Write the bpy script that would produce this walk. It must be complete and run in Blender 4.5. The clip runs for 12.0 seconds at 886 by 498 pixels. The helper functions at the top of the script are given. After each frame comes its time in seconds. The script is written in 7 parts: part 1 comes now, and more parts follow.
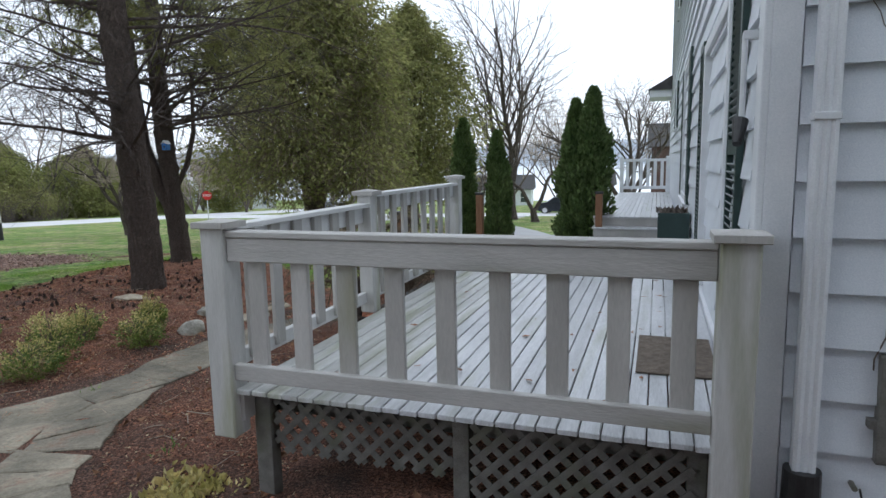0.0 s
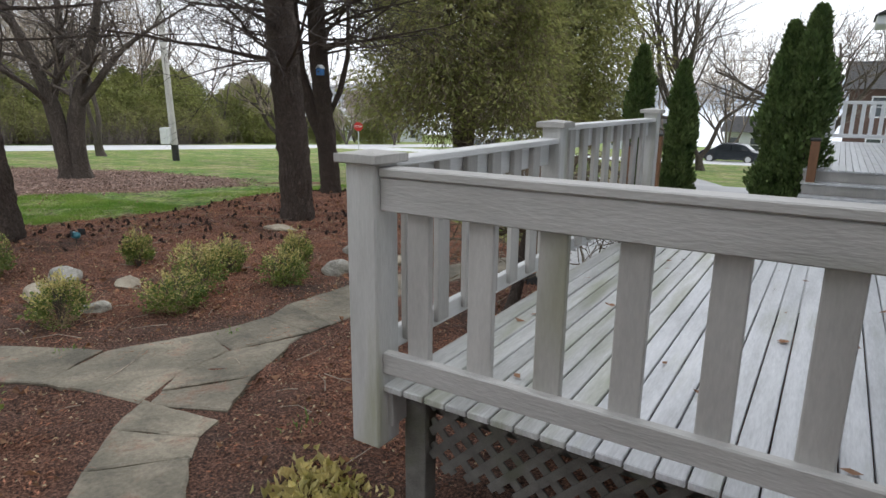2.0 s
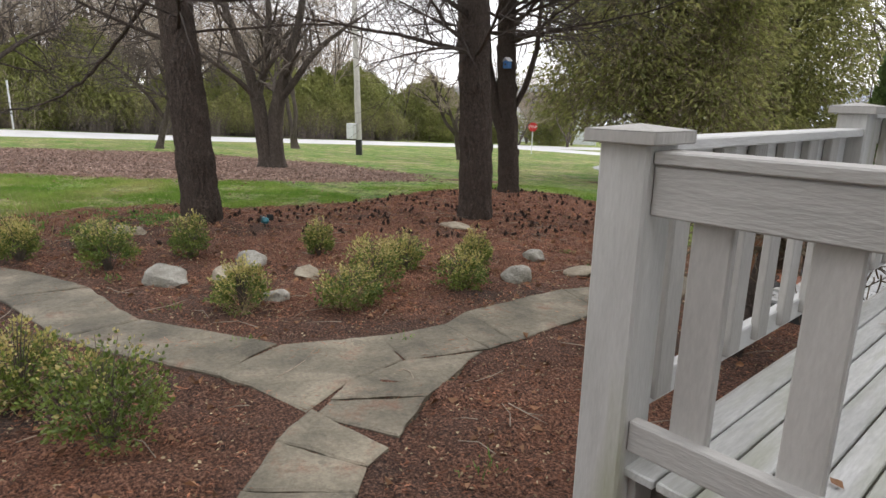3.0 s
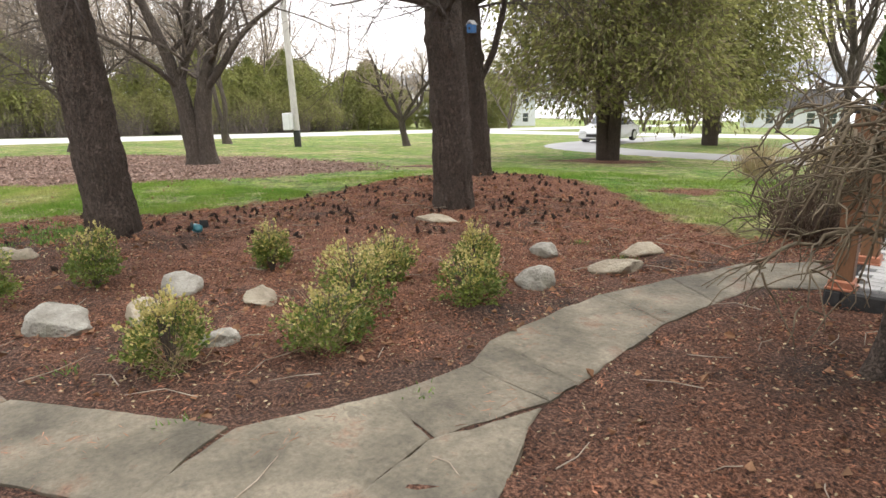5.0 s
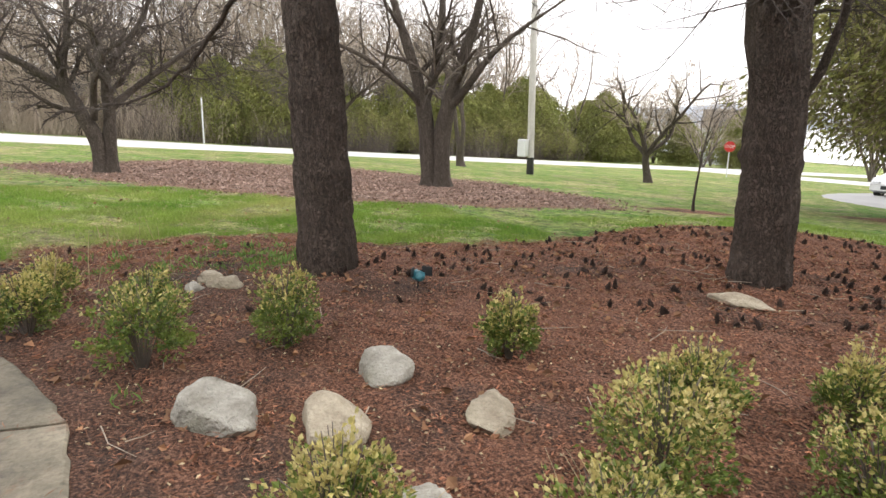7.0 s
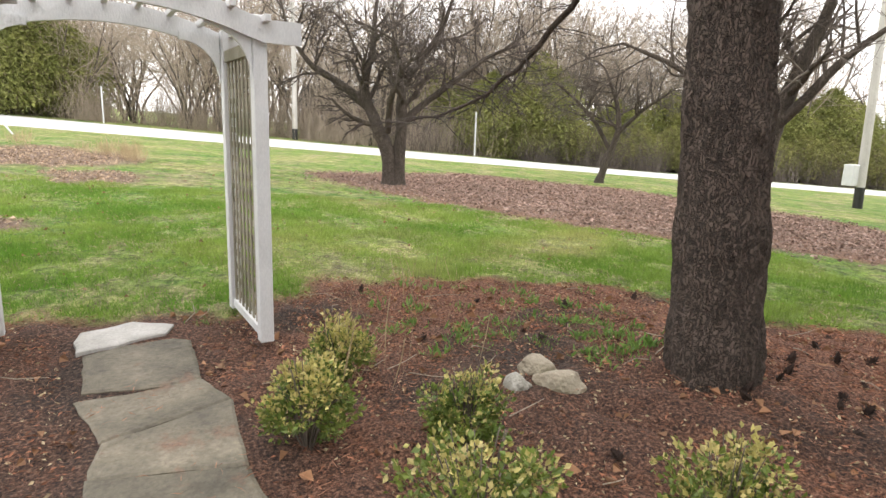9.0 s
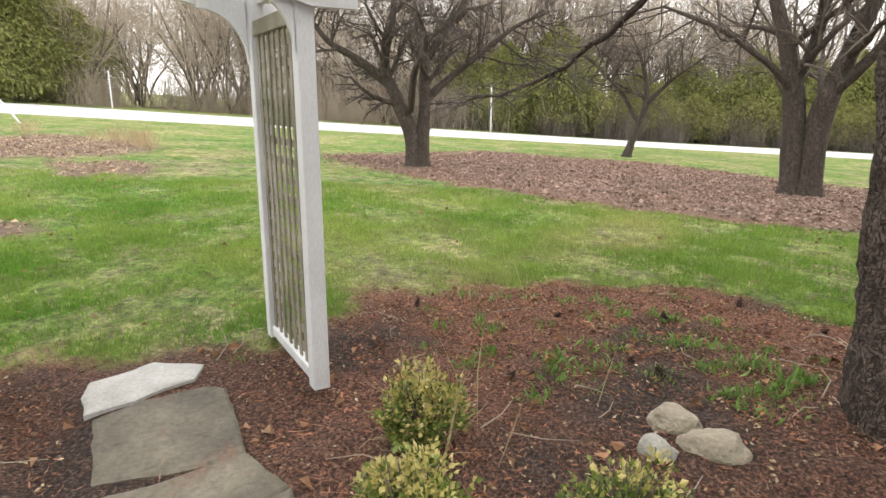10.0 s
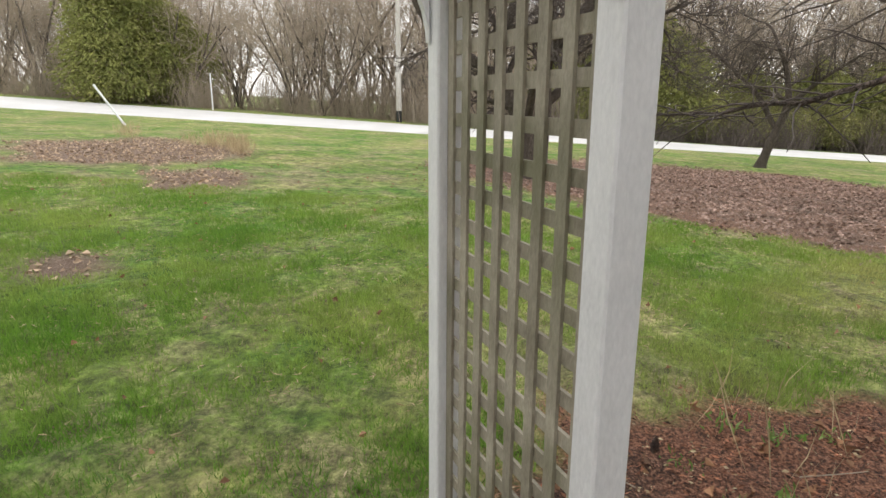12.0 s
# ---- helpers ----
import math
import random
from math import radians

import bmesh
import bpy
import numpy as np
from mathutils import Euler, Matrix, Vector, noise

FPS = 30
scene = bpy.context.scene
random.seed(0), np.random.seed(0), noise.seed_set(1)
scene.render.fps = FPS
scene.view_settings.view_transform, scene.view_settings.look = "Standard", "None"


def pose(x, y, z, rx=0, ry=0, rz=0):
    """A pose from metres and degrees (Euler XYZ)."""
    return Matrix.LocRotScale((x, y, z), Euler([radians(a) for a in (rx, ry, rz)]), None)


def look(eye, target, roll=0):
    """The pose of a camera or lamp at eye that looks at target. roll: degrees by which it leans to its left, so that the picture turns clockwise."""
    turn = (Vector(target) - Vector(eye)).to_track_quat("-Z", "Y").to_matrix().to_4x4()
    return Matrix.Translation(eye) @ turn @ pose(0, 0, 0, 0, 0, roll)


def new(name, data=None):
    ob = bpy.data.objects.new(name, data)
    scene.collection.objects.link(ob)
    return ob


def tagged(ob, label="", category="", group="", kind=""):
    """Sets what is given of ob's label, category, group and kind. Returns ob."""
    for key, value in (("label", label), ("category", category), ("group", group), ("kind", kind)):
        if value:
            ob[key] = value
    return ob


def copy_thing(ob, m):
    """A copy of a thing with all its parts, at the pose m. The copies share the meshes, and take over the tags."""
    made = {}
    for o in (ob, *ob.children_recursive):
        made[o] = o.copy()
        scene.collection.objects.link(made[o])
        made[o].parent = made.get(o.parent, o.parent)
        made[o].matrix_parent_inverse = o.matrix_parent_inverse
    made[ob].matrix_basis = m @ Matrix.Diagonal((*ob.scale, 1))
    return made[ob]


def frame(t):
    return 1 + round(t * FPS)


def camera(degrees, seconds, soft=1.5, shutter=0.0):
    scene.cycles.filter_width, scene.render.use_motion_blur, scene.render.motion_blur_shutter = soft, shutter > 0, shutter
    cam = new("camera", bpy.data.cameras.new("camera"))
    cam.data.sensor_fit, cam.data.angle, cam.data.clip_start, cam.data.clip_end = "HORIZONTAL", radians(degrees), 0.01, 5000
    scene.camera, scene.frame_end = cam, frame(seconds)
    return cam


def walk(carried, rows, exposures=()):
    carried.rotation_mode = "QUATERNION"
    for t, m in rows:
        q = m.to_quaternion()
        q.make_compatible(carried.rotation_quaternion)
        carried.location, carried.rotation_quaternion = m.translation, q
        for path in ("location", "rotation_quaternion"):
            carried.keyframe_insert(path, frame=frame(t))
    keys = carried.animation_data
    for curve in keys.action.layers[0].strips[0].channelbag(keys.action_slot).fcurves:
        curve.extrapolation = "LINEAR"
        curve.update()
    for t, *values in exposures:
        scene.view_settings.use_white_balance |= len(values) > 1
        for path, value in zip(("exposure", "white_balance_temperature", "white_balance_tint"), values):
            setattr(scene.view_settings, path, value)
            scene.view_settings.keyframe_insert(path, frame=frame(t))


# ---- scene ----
cam = camera(71.8, 12.0)
METRES, EYE, TILT, LEAN, TURN = 10.6, 1.5, 0.0, 0.0, 19.3
ROWS = [
    (0.0, 0.0, 0.0, 0.0, -0.16, -8.08, 1.11),
    (0.5, -0.0064, 0.0157, -0.0018, 2.58, -9.11, 1.41),
    (1.0, -0.0096, 0.0479, -0.0034, 7.31, -8.84, 0.25),
    (1.5, -0.0199, 0.077, -0.007, 9.25, -10.64, 0.09),
    (2.0, -0.0404, 0.1057, -0.0093, 13.22, -13.69, -0.53),
    (2.5, -0.0614, 0.1383, -0.0167, 24.05, -13.03, -1.26),
    (3.0, -0.087, 0.1625, -0.0224, 28.89, -13.76, -1.15),
    (5.0, -0.1915, 0.2713, -0.0457, 22.84, -14.9, 1.45),
    (5.5, -0.2202, 0.3027, -0.0492, 22.7, -18.16, -0.93),
    (6.0, -0.2513, 0.3319, -0.0527, 24.86, -16.62, 0.61),
    (6.5, -0.2836, 0.3663, -0.052, 36.08, -12.02, -2.1),
    (7.0, -0.3174, 0.3993, -0.054, 43.77, -12.23, -1.06),
    (7.5, -0.3581, 0.4221, -0.0563, 50.63, -13.37, -2.0),
    (9.5, -0.5554, 0.4366, -0.0521, 69.2, -11.55, -0.9),
    (10.0, -0.6002, 0.4335, -0.0499, 67.98, -13.75, -0.17),
    (10.5, -0.6487, 0.4329, -0.0463, 72.15, -11.84, -1.62),
    (11.0, -0.6921, 0.4328, -0.0459, 72.87, -10.12, -0.24),
    (11.5, -0.7373, 0.4267, -0.0461, 73.81, -11.86, 0.75),
    (12.0, -0.7834, 0.4251, -0.0468, 75.73, -13.63, -0.22),
]
# the clip's camera opens up and warms as it leaves the house
EXPOSURES = [(0.0, 0.25, 5800, 9), (1.5, 0.28, 6100, 10), (2.5, 0.4, 6400, 12), (3.0, 0.5, 6600, 13), (5.0, 1.02, 6850, 13), (7.5, 0.93, 6850, 13), (9.5, 1.14, 6900, 12), (10.5, 0.96, 6900, 11), (11.0, 0.85, 6900, 11), (12.0, 0.62, 6900, 11)]
walk(cam, [(t, pose(0, 0, EYE, TILT, LEAN, TURN) @ pose(METRES * x, METRES * y, METRES * z, 90 + pitch, roll, yaw)) for t, x, y, z, yaw, pitch, roll in ROWS], exposures=EXPOSURES)

# ---- world and light ----
world = bpy.data.worlds.new("overcast")
scene.world = world
world.use_nodes = True
wn, wl = world.node_tree.nodes, world.node_tree.links
wn.clear()
w_out, w_bg = wn.new("ShaderNodeOutputWorld"), wn.new("ShaderNodeBackground")
w_sky, w_mix = wn.new("ShaderNodeTexSky"), wn.new("ShaderNodeMix")
w_sky.sky_type, w_sky.sun_disc = "NISHITA", False
w_sky.sun_elevation, w_sky.sun_rotation = radians(45), radians(21)
w_mix.data_type = "RGBA"
w_mix.inputs["Factor"].default_value = 0.93
w_mix.inputs["B"].default_value = (11.5, 11.7, 12.0, 1)     # the closed cloud layer
wl.new(w_sky.outputs["Color"], w_mix.inputs["A"])
wl.new(w_mix.outputs["Result"], w_bg.inputs["Color"])
w_bg.inputs["Strength"].default_value = 0.1
wl.new(w_bg.outputs["Background"], w_out.inputs["Surface"])
sun = new("sun", bpy.data.lights.new("sun", "SUN"))
sun.data.energy, sun.data.angle, sun.data.color = 0.7, radians(25), (1, 0.97, 0.92)
sun.matrix_world = look((0, 0, 30), (-0.35 * 20, -0.9 * 20, 30 - 20))
scene.view_settings.exposure = 0.0

# ---- materials ----


def material(name, a, b, scale=8.0, rough=0.7, bump=0.3, fine=60.0, stain=None, metal=0.0, stretch=(1, 1, 1), spread=0.0,
             translucent=0.0, islands=False, depth=0.012, grain=0.45):
    """A two-scale surface: base colours a to b by broad noise, fine grain and bump, and stains of their own shape."""
    m = bpy.data.materials.new(name)
    m.use_nodes = True
    t, n, l = m.node_tree, m.node_tree.nodes, m.node_tree.links
    bs = n["Principled BSDF"]
    co, mp = n.new("ShaderNodeTexCoord"), n.new("ShaderNodeMapping")
    mp.inputs["Scale"].default_value = stretch
    l.new(co.outputs["Object"], mp.inputs["Vector"])
    n1, n2, n3 = (n.new("ShaderNodeTexNoise") for _ in range(3))
    for q, s, d in ((n1, scale, 5), (n2, fine, 3), (n3, scale * 0.55, 6)):
        q.inputs["Scale"].default_value, q.inputs["Detail"].default_value = s, d
        l.new(mp.outputs["Vector"], q.inputs["Vector"])
    mix = n.new("ShaderNodeMix")
    mix.data_type = "RGBA"
    mix.inputs["A"].default_value, mix.inputs["B"].default_value = (*a, 1), (*b, 1)
    ramp = n.new("ShaderNodeMapRange")
    ramp.inputs["From Min"].default_value, ramp.inputs["From Max"].default_value = 0.3, 0.7
    l.new(n1.outputs["Fac"], ramp.inputs["Value"])
    l.new(ramp.outputs["Result"], mix.inputs["Factor"])
    col = mix.outputs["Result"]
    g = n.new("ShaderNodeMix")
    g.data_type, g.blend_type = "RGBA", "OVERLAY"
    g.inputs["Factor"].default_value = grain
    l.new(col, g.inputs["A"])
    l.new(n2.outputs["Color"], g.inputs["B"])
    hs = n.new("ShaderNodeHueSaturation")
    hs.inputs["Saturation"].default_value = 0.0
    l.new(n2.outputs["Color"], hs.inputs["Color"])
    l.new(hs.outputs["Color"], g.inputs["B"])
    col = g.outputs["Result"]
    if stain:
        st, sr = n.new("ShaderNodeMix"), n.new("ShaderNodeMapRange")
        st.data_type = "RGBA"
        sr.inputs["From Min"].default_value, sr.inputs["From Max"].default_value = stain[1], stain[1] + 0.18
        sr.inputs["To Max"].default_value = stain[2]
        l.new(n3.outputs["Fac"], sr.inputs["Value"])
        l.new(sr.outputs["Result"], st.inputs["Factor"])
        l.new(col, st.inputs["A"])
        st.inputs["B"].default_value = (*stain[0], 1)
        col = st.outputs["Result"]
    if spread:
        hv, mr = n.new("ShaderNodeHueSaturation"), n.new("ShaderNodeMapRange")
        if islands:
            src = n.new("ShaderNodeNewGeometry").outputs["Random Per Island"]
        else:
            src = n.new("ShaderNodeObjectInfo").outputs["Random"]
        mr.inputs["To Min"].default_value, mr.inputs["To Max"].default_value = 1 - spread, 1 + spread
        l.new(src, mr.inputs["Value"])
        l.new(mr.outputs["Result"], hv.inputs["Value"])
        l.new(col, hv.inputs["Color"])
        col = hv.outputs["Color"]
    l.new(col, bs.inputs["Base Color"])
    bs.inputs["Roughness"].default_value, bs.inputs["Metallic"].default_value = rough, metal
    if bump:
        ad, bp = n.new("ShaderNodeMath"), n.new("ShaderNodeBump")
        ad.operation = "ADD"
        l.new(n1.outputs["Fac"], ad.inputs[0])
        l.new(n2.outputs["Fac"], ad.inputs[1])
        bp.inputs["Strength"].default_value, bp.inputs["Distance"].default_value = bump, depth
        l.new(ad.outputs["Value"], bp.inputs["Height"])
        l.new(bp.outputs["Normal"], bs.inputs["Normal"])
    if translucent:
        tr, ms = n.new("ShaderNodeBsdfTranslucent"), n.new("ShaderNodeMixShader")
        l.new(col, tr.inputs["Color"])
        ms.inputs["Fac"].default_value = translucent
        l.new(bs.outputs["BSDF"], ms.inputs[1])
        l.new(tr.outputs["BSDF"], ms.inputs[2])
        l.new(ms.outputs["Shader"], n["Material Output"].inputs["Surface"])
    return m



def bark_material(name, crack, low, high, cell=15.0, flat=0.42):
    """Scaly bark: upright plates parted by dark cracks, each plate in its own tone, fine grain over it."""
    m = bpy.data.materials.new(name)
    m.use_nodes = True
    n, l = m.node_tree.nodes, m.node_tree.links
    bs = n["Principled BSDF"]
    bs.inputs["Roughness"].default_value = 0.95
    co, mp, wob, add = n.new("ShaderNodeTexCoord"), n.new("ShaderNodeMapping"), n.new("ShaderNodeTexNoise"), n.new("ShaderNodeVectorMath")
    mp.inputs["Scale"].default_value = (1, 1, flat)
    wob.inputs["Scale"].default_value, wob.inputs["Detail"].default_value = 9, 4
    l.new(co.outputs["Object"], mp.inputs["Vector"])
    l.new(co.outputs["Object"], wob.inputs["Vector"])
    sc = n.new("ShaderNodeVectorMath")
    sc.operation, add.operation = "SCALE", "ADD"
    sc.inputs["Scale"].default_value = 0.2
    l.new(wob.outputs["Color"], sc.inputs[0])
    l.new(mp.outputs["Vector"], add.inputs[0])
    l.new(sc.outputs["Vector"], add.inputs[1])
    edge, tone, grain, broad = n.new("ShaderNodeTexVoronoi"), n.new("ShaderNodeTexVoronoi"), n.new("ShaderNodeTexNoise"), n.new("ShaderNodeTexNoise")
    edge.feature = "DISTANCE_TO_EDGE"
    for q in (edge, tone):
        q.inputs["Scale"].default_value = cell
        l.new(add.outputs["Vector"], q.inputs["Vector"])
    grain.inputs["Scale"].default_value, grain.inputs["Detail"].default_value = 70, 5
    broad.inputs["Scale"].default_value, broad.inputs["Detail"].default_value = 2.2, 5
    l.new(mp.outputs["Vector"], grain.inputs["Vector"])
    l.new(mp.outputs["Vector"], broad.inputs["Vector"])
    gap, mixc, mixt, ov = n.new("ShaderNodeMapRange"), n.new("ShaderNodeMix"), n.new("ShaderNodeMix"), n.new("ShaderNodeMix")
    gap.inputs["From Min"].default_value, gap.inputs["From Max"].default_value = -0.035, 0.16
    l.new(edge.outputs["Distance"], gap.inputs["Value"])
    for q in (mixc, mixt, ov):
        q.data_type = "RGBA"
    half, sm = n.new("ShaderNodeSeparateColor"), n.new("ShaderNodeMath")
    l.new(tone.outputs["Color"], half.inputs["Color"])
    sm.operation = "MULTIPLY_ADD"
    sm.inputs[1].default_value, sm.inputs[2].default_value = 0.55, -0.05
    l.new(half.outputs["Red"], sm.inputs[0])
    ad2 = n.new("ShaderNodeMath")
    ad2.operation = "MULTIPLY_ADD"
    ad2.inputs[1].default_value = 0.7
    l.new(broad.outputs["Fac"], ad2.inputs[0])
    l.new(sm.outputs["Value"], ad2.inputs[2])
    mixt.inputs["A"].default_value, mixt.inputs["B"].default_value = (*low, 1), (*high, 1)
    l.new(ad2.outputs["Value"], mixt.inputs["Factor"])
    mixc.inputs["A"].default_value = (*crack, 1)
    l.new(gap.outputs["Result"], mixc.inputs["Factor"])
    l.new(mixt.outputs["Result"], mixc.inputs["B"])
    ov.blend_type = "OVERLAY"
    ov.inputs["Factor"].default_value = 0.6
    gr = n.new("ShaderNodeRGBToBW")
    l.new(grain.outputs["Color"], gr.inputs["Color"])
    l.new(mixc.outputs["Result"], ov.inputs["A"])
    l.new(gr.outputs["Val"], ov.inputs["B"])
    l.new(ov.outputs["Result"], bs.inputs["Base Color"])
    b1, b2 = n.new("ShaderNodeBump"), n.new("ShaderNodeBump")
    b1.inputs["Strength"].default_value, b1.inputs["Distance"].default_value = 0.9, 0.03
    b2.inputs["Strength"].default_value, b2.inputs["Distance"].default_value = 0.7, 0.012
    l.new(gap.outputs["Result"], b1.inputs["Height"])
    l.new(grain.outputs["Fac"], b2.inputs["Height"])
    l.new(b1.outputs["Normal"], b2.inputs["Normal"])
    l.new(b2.outputs["Normal"], bs.inputs["Normal"])
    return m


# weathered white paint, darkened in colour for the shade on the front railing
RAIL = material("weathered_paint_shade", (0.35, 0.337, 0.315), (0.48, 0.465, 0.44), 3, 0.6, 0.25, 60, ((0.22, 0.22, 0.12), 0.58, 0.7), stretch=(1.3, 1.3, 0.3), grain=0.22)
RAIL_X = material("weathered_rail_shade", (0.35, 0.34, 0.32), (0.49, 0.477, 0.455), 4, 0.6, 0.3, 70, ((0.24, 0.24, 0.16), 0.6, 0.6), stretch=(0.3, 1.3, 1.6), grain=0.22)
# the same white paint, made paler for the daylight on the side railing
RAIL_Y = material("weathered_rail_side_lit", (0.56, 0.56, 0.55), (0.70, 0.70, 0.69), 4, 0.6, 0.3, 70, ((0.24, 0.24, 0.16), 0.62, 0.6), stretch=(1.3, 0.3, 1.6), grain=0.22)
BOARD = material("wet_deck_board", (0.40, 0.41, 0.42), (0.58, 0.59, 0.61), 6, 0.3, 0.25, 50, ((0.27, 0.29, 0.17), 0.56, 0.5), stretch=(2, 0.25, 1), spread=0.12)
ALGAE_RAIL = material("algae_stained_paint", (0.42, 0.415, 0.395), (0.58, 0.575, 0.555), 4, 0.65, 0.25, 60, ((0.23, 0.235, 0.10), 0.50, 0.75), stretch=(2.2, 2.2, 0.3), grain=0.22)
ALGAE_BOARD = material("algae_stained_board", (0.38, 0.385, 0.37), (0.56, 0.565, 0.555), 6, 0.35, 0.25, 50, ((0.25, 0.265, 0.15), 0.47, 0.65), stretch=(2, 0.25, 1), spread=0.12)
# grey wood with the shadow below the deck edge put into its colour
LATTICE = material("grey_lattice_wood_shade", (0.10, 0.095, 0.083), (0.18, 0.172, 0.155), 10, 0.8, 0.4, 120, ((0.12, 0.13, 0.08), 0.52, 0.6))
SIDING = material("white_siding", (0.58, 0.61, 0.66), (0.66, 0.69, 0.73), 3, 0.55, 0.12, 150, ((0.5, 0.51, 0.5), 0.62, 0.35))
TRIM = material("white_trim_paint", (0.62, 0.64, 0.67), (0.71, 0.72, 0.74), 6, 0.5, 0.12, 120, ((0.5, 0.5, 0.46), 0.6, 0.4))
GREEN = material("dark_green_paint", (0.012, 0.03, 0.027), (0.022, 0.045, 0.04), 8, 0.45, 0.1, 120)
BLACK = material("black_metal", (0.012, 0.012, 0.013), (0.03, 0.03, 0.03), 20, 0.45, 0.1, 150)
ROOF = material("dark_shingle", (0.035, 0.035, 0.037), (0.07, 0.068, 0.066), 6, 0.9, 0.4, 60)
MAT = material("coir_mat", (0.12, 0.095, 0.075), (0.22, 0.18, 0.14), 25, 0.95, 0.8, 220)
WHITE_STONE = material("pale_flagstone", (0.34, 0.33, 0.31), (0.47, 0.46, 0.44), 6, 0.8, 0.5, 50, ((0.36, 0.34, 0.28), 0.58, 0.6))
ROCK = material("field_stone", (0.19, 0.178, 0.145), (0.45, 0.435, 0.39), 7, 0.85, 0.9, 45, ((0.15, 0.145, 0.09), 0.52, 0.75), spread=0.2, depth=0.025)
WARM_ROCK = material("tan_field_stone", (0.24, 0.20, 0.145), (0.45, 0.40, 0.31), 6, 0.85, 0.9, 45, ((0.17, 0.15, 0.09), 0.54, 0.7), spread=0.15, depth=0.025)
BARK = bark_material("conifer_bark", (0.042, 0.031, 0.025), (0.055, 0.041, 0.033), (0.15, 0.113, 0.092), 40.0, 0.35)
BARK_GREY = bark_material("grey_bark", (0.04, 0.031, 0.025), (0.06, 0.048, 0.039), (0.165, 0.135, 0.112), 22.0, 0.16)
BARK_FAR = material("woodland_bark", (0.075, 0.062, 0.052), (0.16, 0.135, 0.115), 3, 0.95, 0.2, 40, stretch=(1.5, 1.5, 0.4))
DEAD_SPRAY = material("dead_spray", (0.13, 0.098, 0.072), (0.25, 0.195, 0.14), 3, 0.9, 0, 30, spread=0.35, islands=True)
BROWN_TWIG = material("brown_twig", (0.07, 0.048, 0.034), (0.15, 0.105, 0.075), 6, 0.9, 0.2, 60)
DARK_TWIG = material("dark_twig", (0.05, 0.04, 0.036), (0.11, 0.09, 0.08), 6, 0.9, 0.2, 60)
TWIG = material("twig", (0.085, 0.07, 0.06), (0.18, 0.15, 0.125), 6, 0.9, 0.2, 60)
TWIG_PALE = material("pale_twig", (0.27, 0.22, 0.17), (0.43, 0.36, 0.285), 6, 0.9, 0.2, 60)
CEDAR = material("cedar_foliage", (0.165, 0.185, 0.06), (0.33, 0.315, 0.12), 1.5, 0.7, 0, 14, ((0.10, 0.075, 0.035), 0.6, 0.45), translucent=0.5, spread=0.35, islands=True)
ARBOR_VITAE = material("arborvitae_foliage", (0.055, 0.10, 0.025), (0.13, 0.18, 0.055), 3, 0.7, 0, 14, translucent=0.2, spread=0.35, islands=True)
CONIFER = material("bright_conifer_foliage", (0.14, 0.165, 0.042), (0.28, 0.285, 0.09), 0.8, 0.7, 0, 10, translucent=0.25, spread=0.3, islands=True)
LEAF_GREEN = material("boxwood_leaf", (0.072, 0.13, 0.024), (0.23, 0.28, 0.062), 5, 0.4, 0, 40, translucent=0.25, spread=0.35, islands=True)
LEAF_YELLOW = material("variegated_leaf", (0.37, 0.355, 0.10), (0.60, 0.49, 0.23), 5, 0.45, 0, 40, translucent=0.25, spread=0.3, islands=True)
BLADE = material("grass_blade", (0.11, 0.25, 0.025), (0.27, 0.36, 0.08), 0.6, 0.65, 0, 3, ((0.50, 0.42, 0.20), 0.56, 0.6), translucent=0.5, spread=0.3, islands=True)
STRAW = material("straw", (0.34, 0.25, 0.14), (0.52, 0.42, 0.27), 3, 0.85, 0.2, 40, spread=0.25, islands=True)
CHIP = material("bark_chip", (0.055, 0.024, 0.015), (0.41, 0.18, 0.105), 4, 0.9, 0.3, 60, spread=0.85, islands=True)
DEAD_LEAF = material("dead_leaf", (0.16, 0.075, 0.035), (0.30, 0.16, 0.085), 6, 0.8, 0.2, 60, spread=0.4, islands=True)
LITTER = material("grey_leaf_litter", (0.16, 0.105, 0.082), (0.40, 0.285, 0.235), 3, 0.85, 0.2, 60, spread=0.4, islands=True)
CONE = material("dark_cone", (0.028, 0.018, 0.015), (0.085, 0.052, 0.04), 30, 0.95, 0.6, 120, spread=0.3)
# near-white base stands in for the sky's sheen on the wet road
ASPHALT = material("wet_road_sheen", (0.50, 0.505, 0.51), (0.62, 0.625, 0.63), 0.5, 0.55, 0.05, 30, ((0.30, 0.30, 0.30), 0.58, 0.4))
DRIVE = material("damp_driveway", (0.25, 0.253, 0.26), (0.33, 0.333, 0.34), 0.6, 0.6, 0.05, 30, ((0.18, 0.18, 0.18), 0.58, 0.4))
POLE = material("utility_pole_wood", (0.40, 0.385, 0.36), (0.54, 0.52, 0.50), 4, 0.8, 0.3, 60, stretch=(1, 1, 0.2))
PAVER = material("wet_paver", (0.38, 0.385, 0.38), (0.52, 0.53, 0.53), 5, 0.4, 0.3, 60, spread=0.12)
EDGE = material("black_edging", (0.02, 0.021, 0.022), (0.045, 0.045, 0.045), 10, 0.7, 0.4, 60)
CEDAR_POST = material("stained_post", (0.16, 0.075, 0.035), (0.24, 0.12, 0.06), 6, 0.6, 0.25, 60, stretch=(1, 1, 0.2))
COPPER = material("copper_base", (0.42, 0.17, 0.10), (0.55, 0.24, 0.15), 8, 0.4, 0.1, 60, metal=0.6)
BLUE = material("blue_paint", (0.02, 0.12, 0.36), (0.04, 0.18, 0.46), 8, 0.5, 0.1, 60)
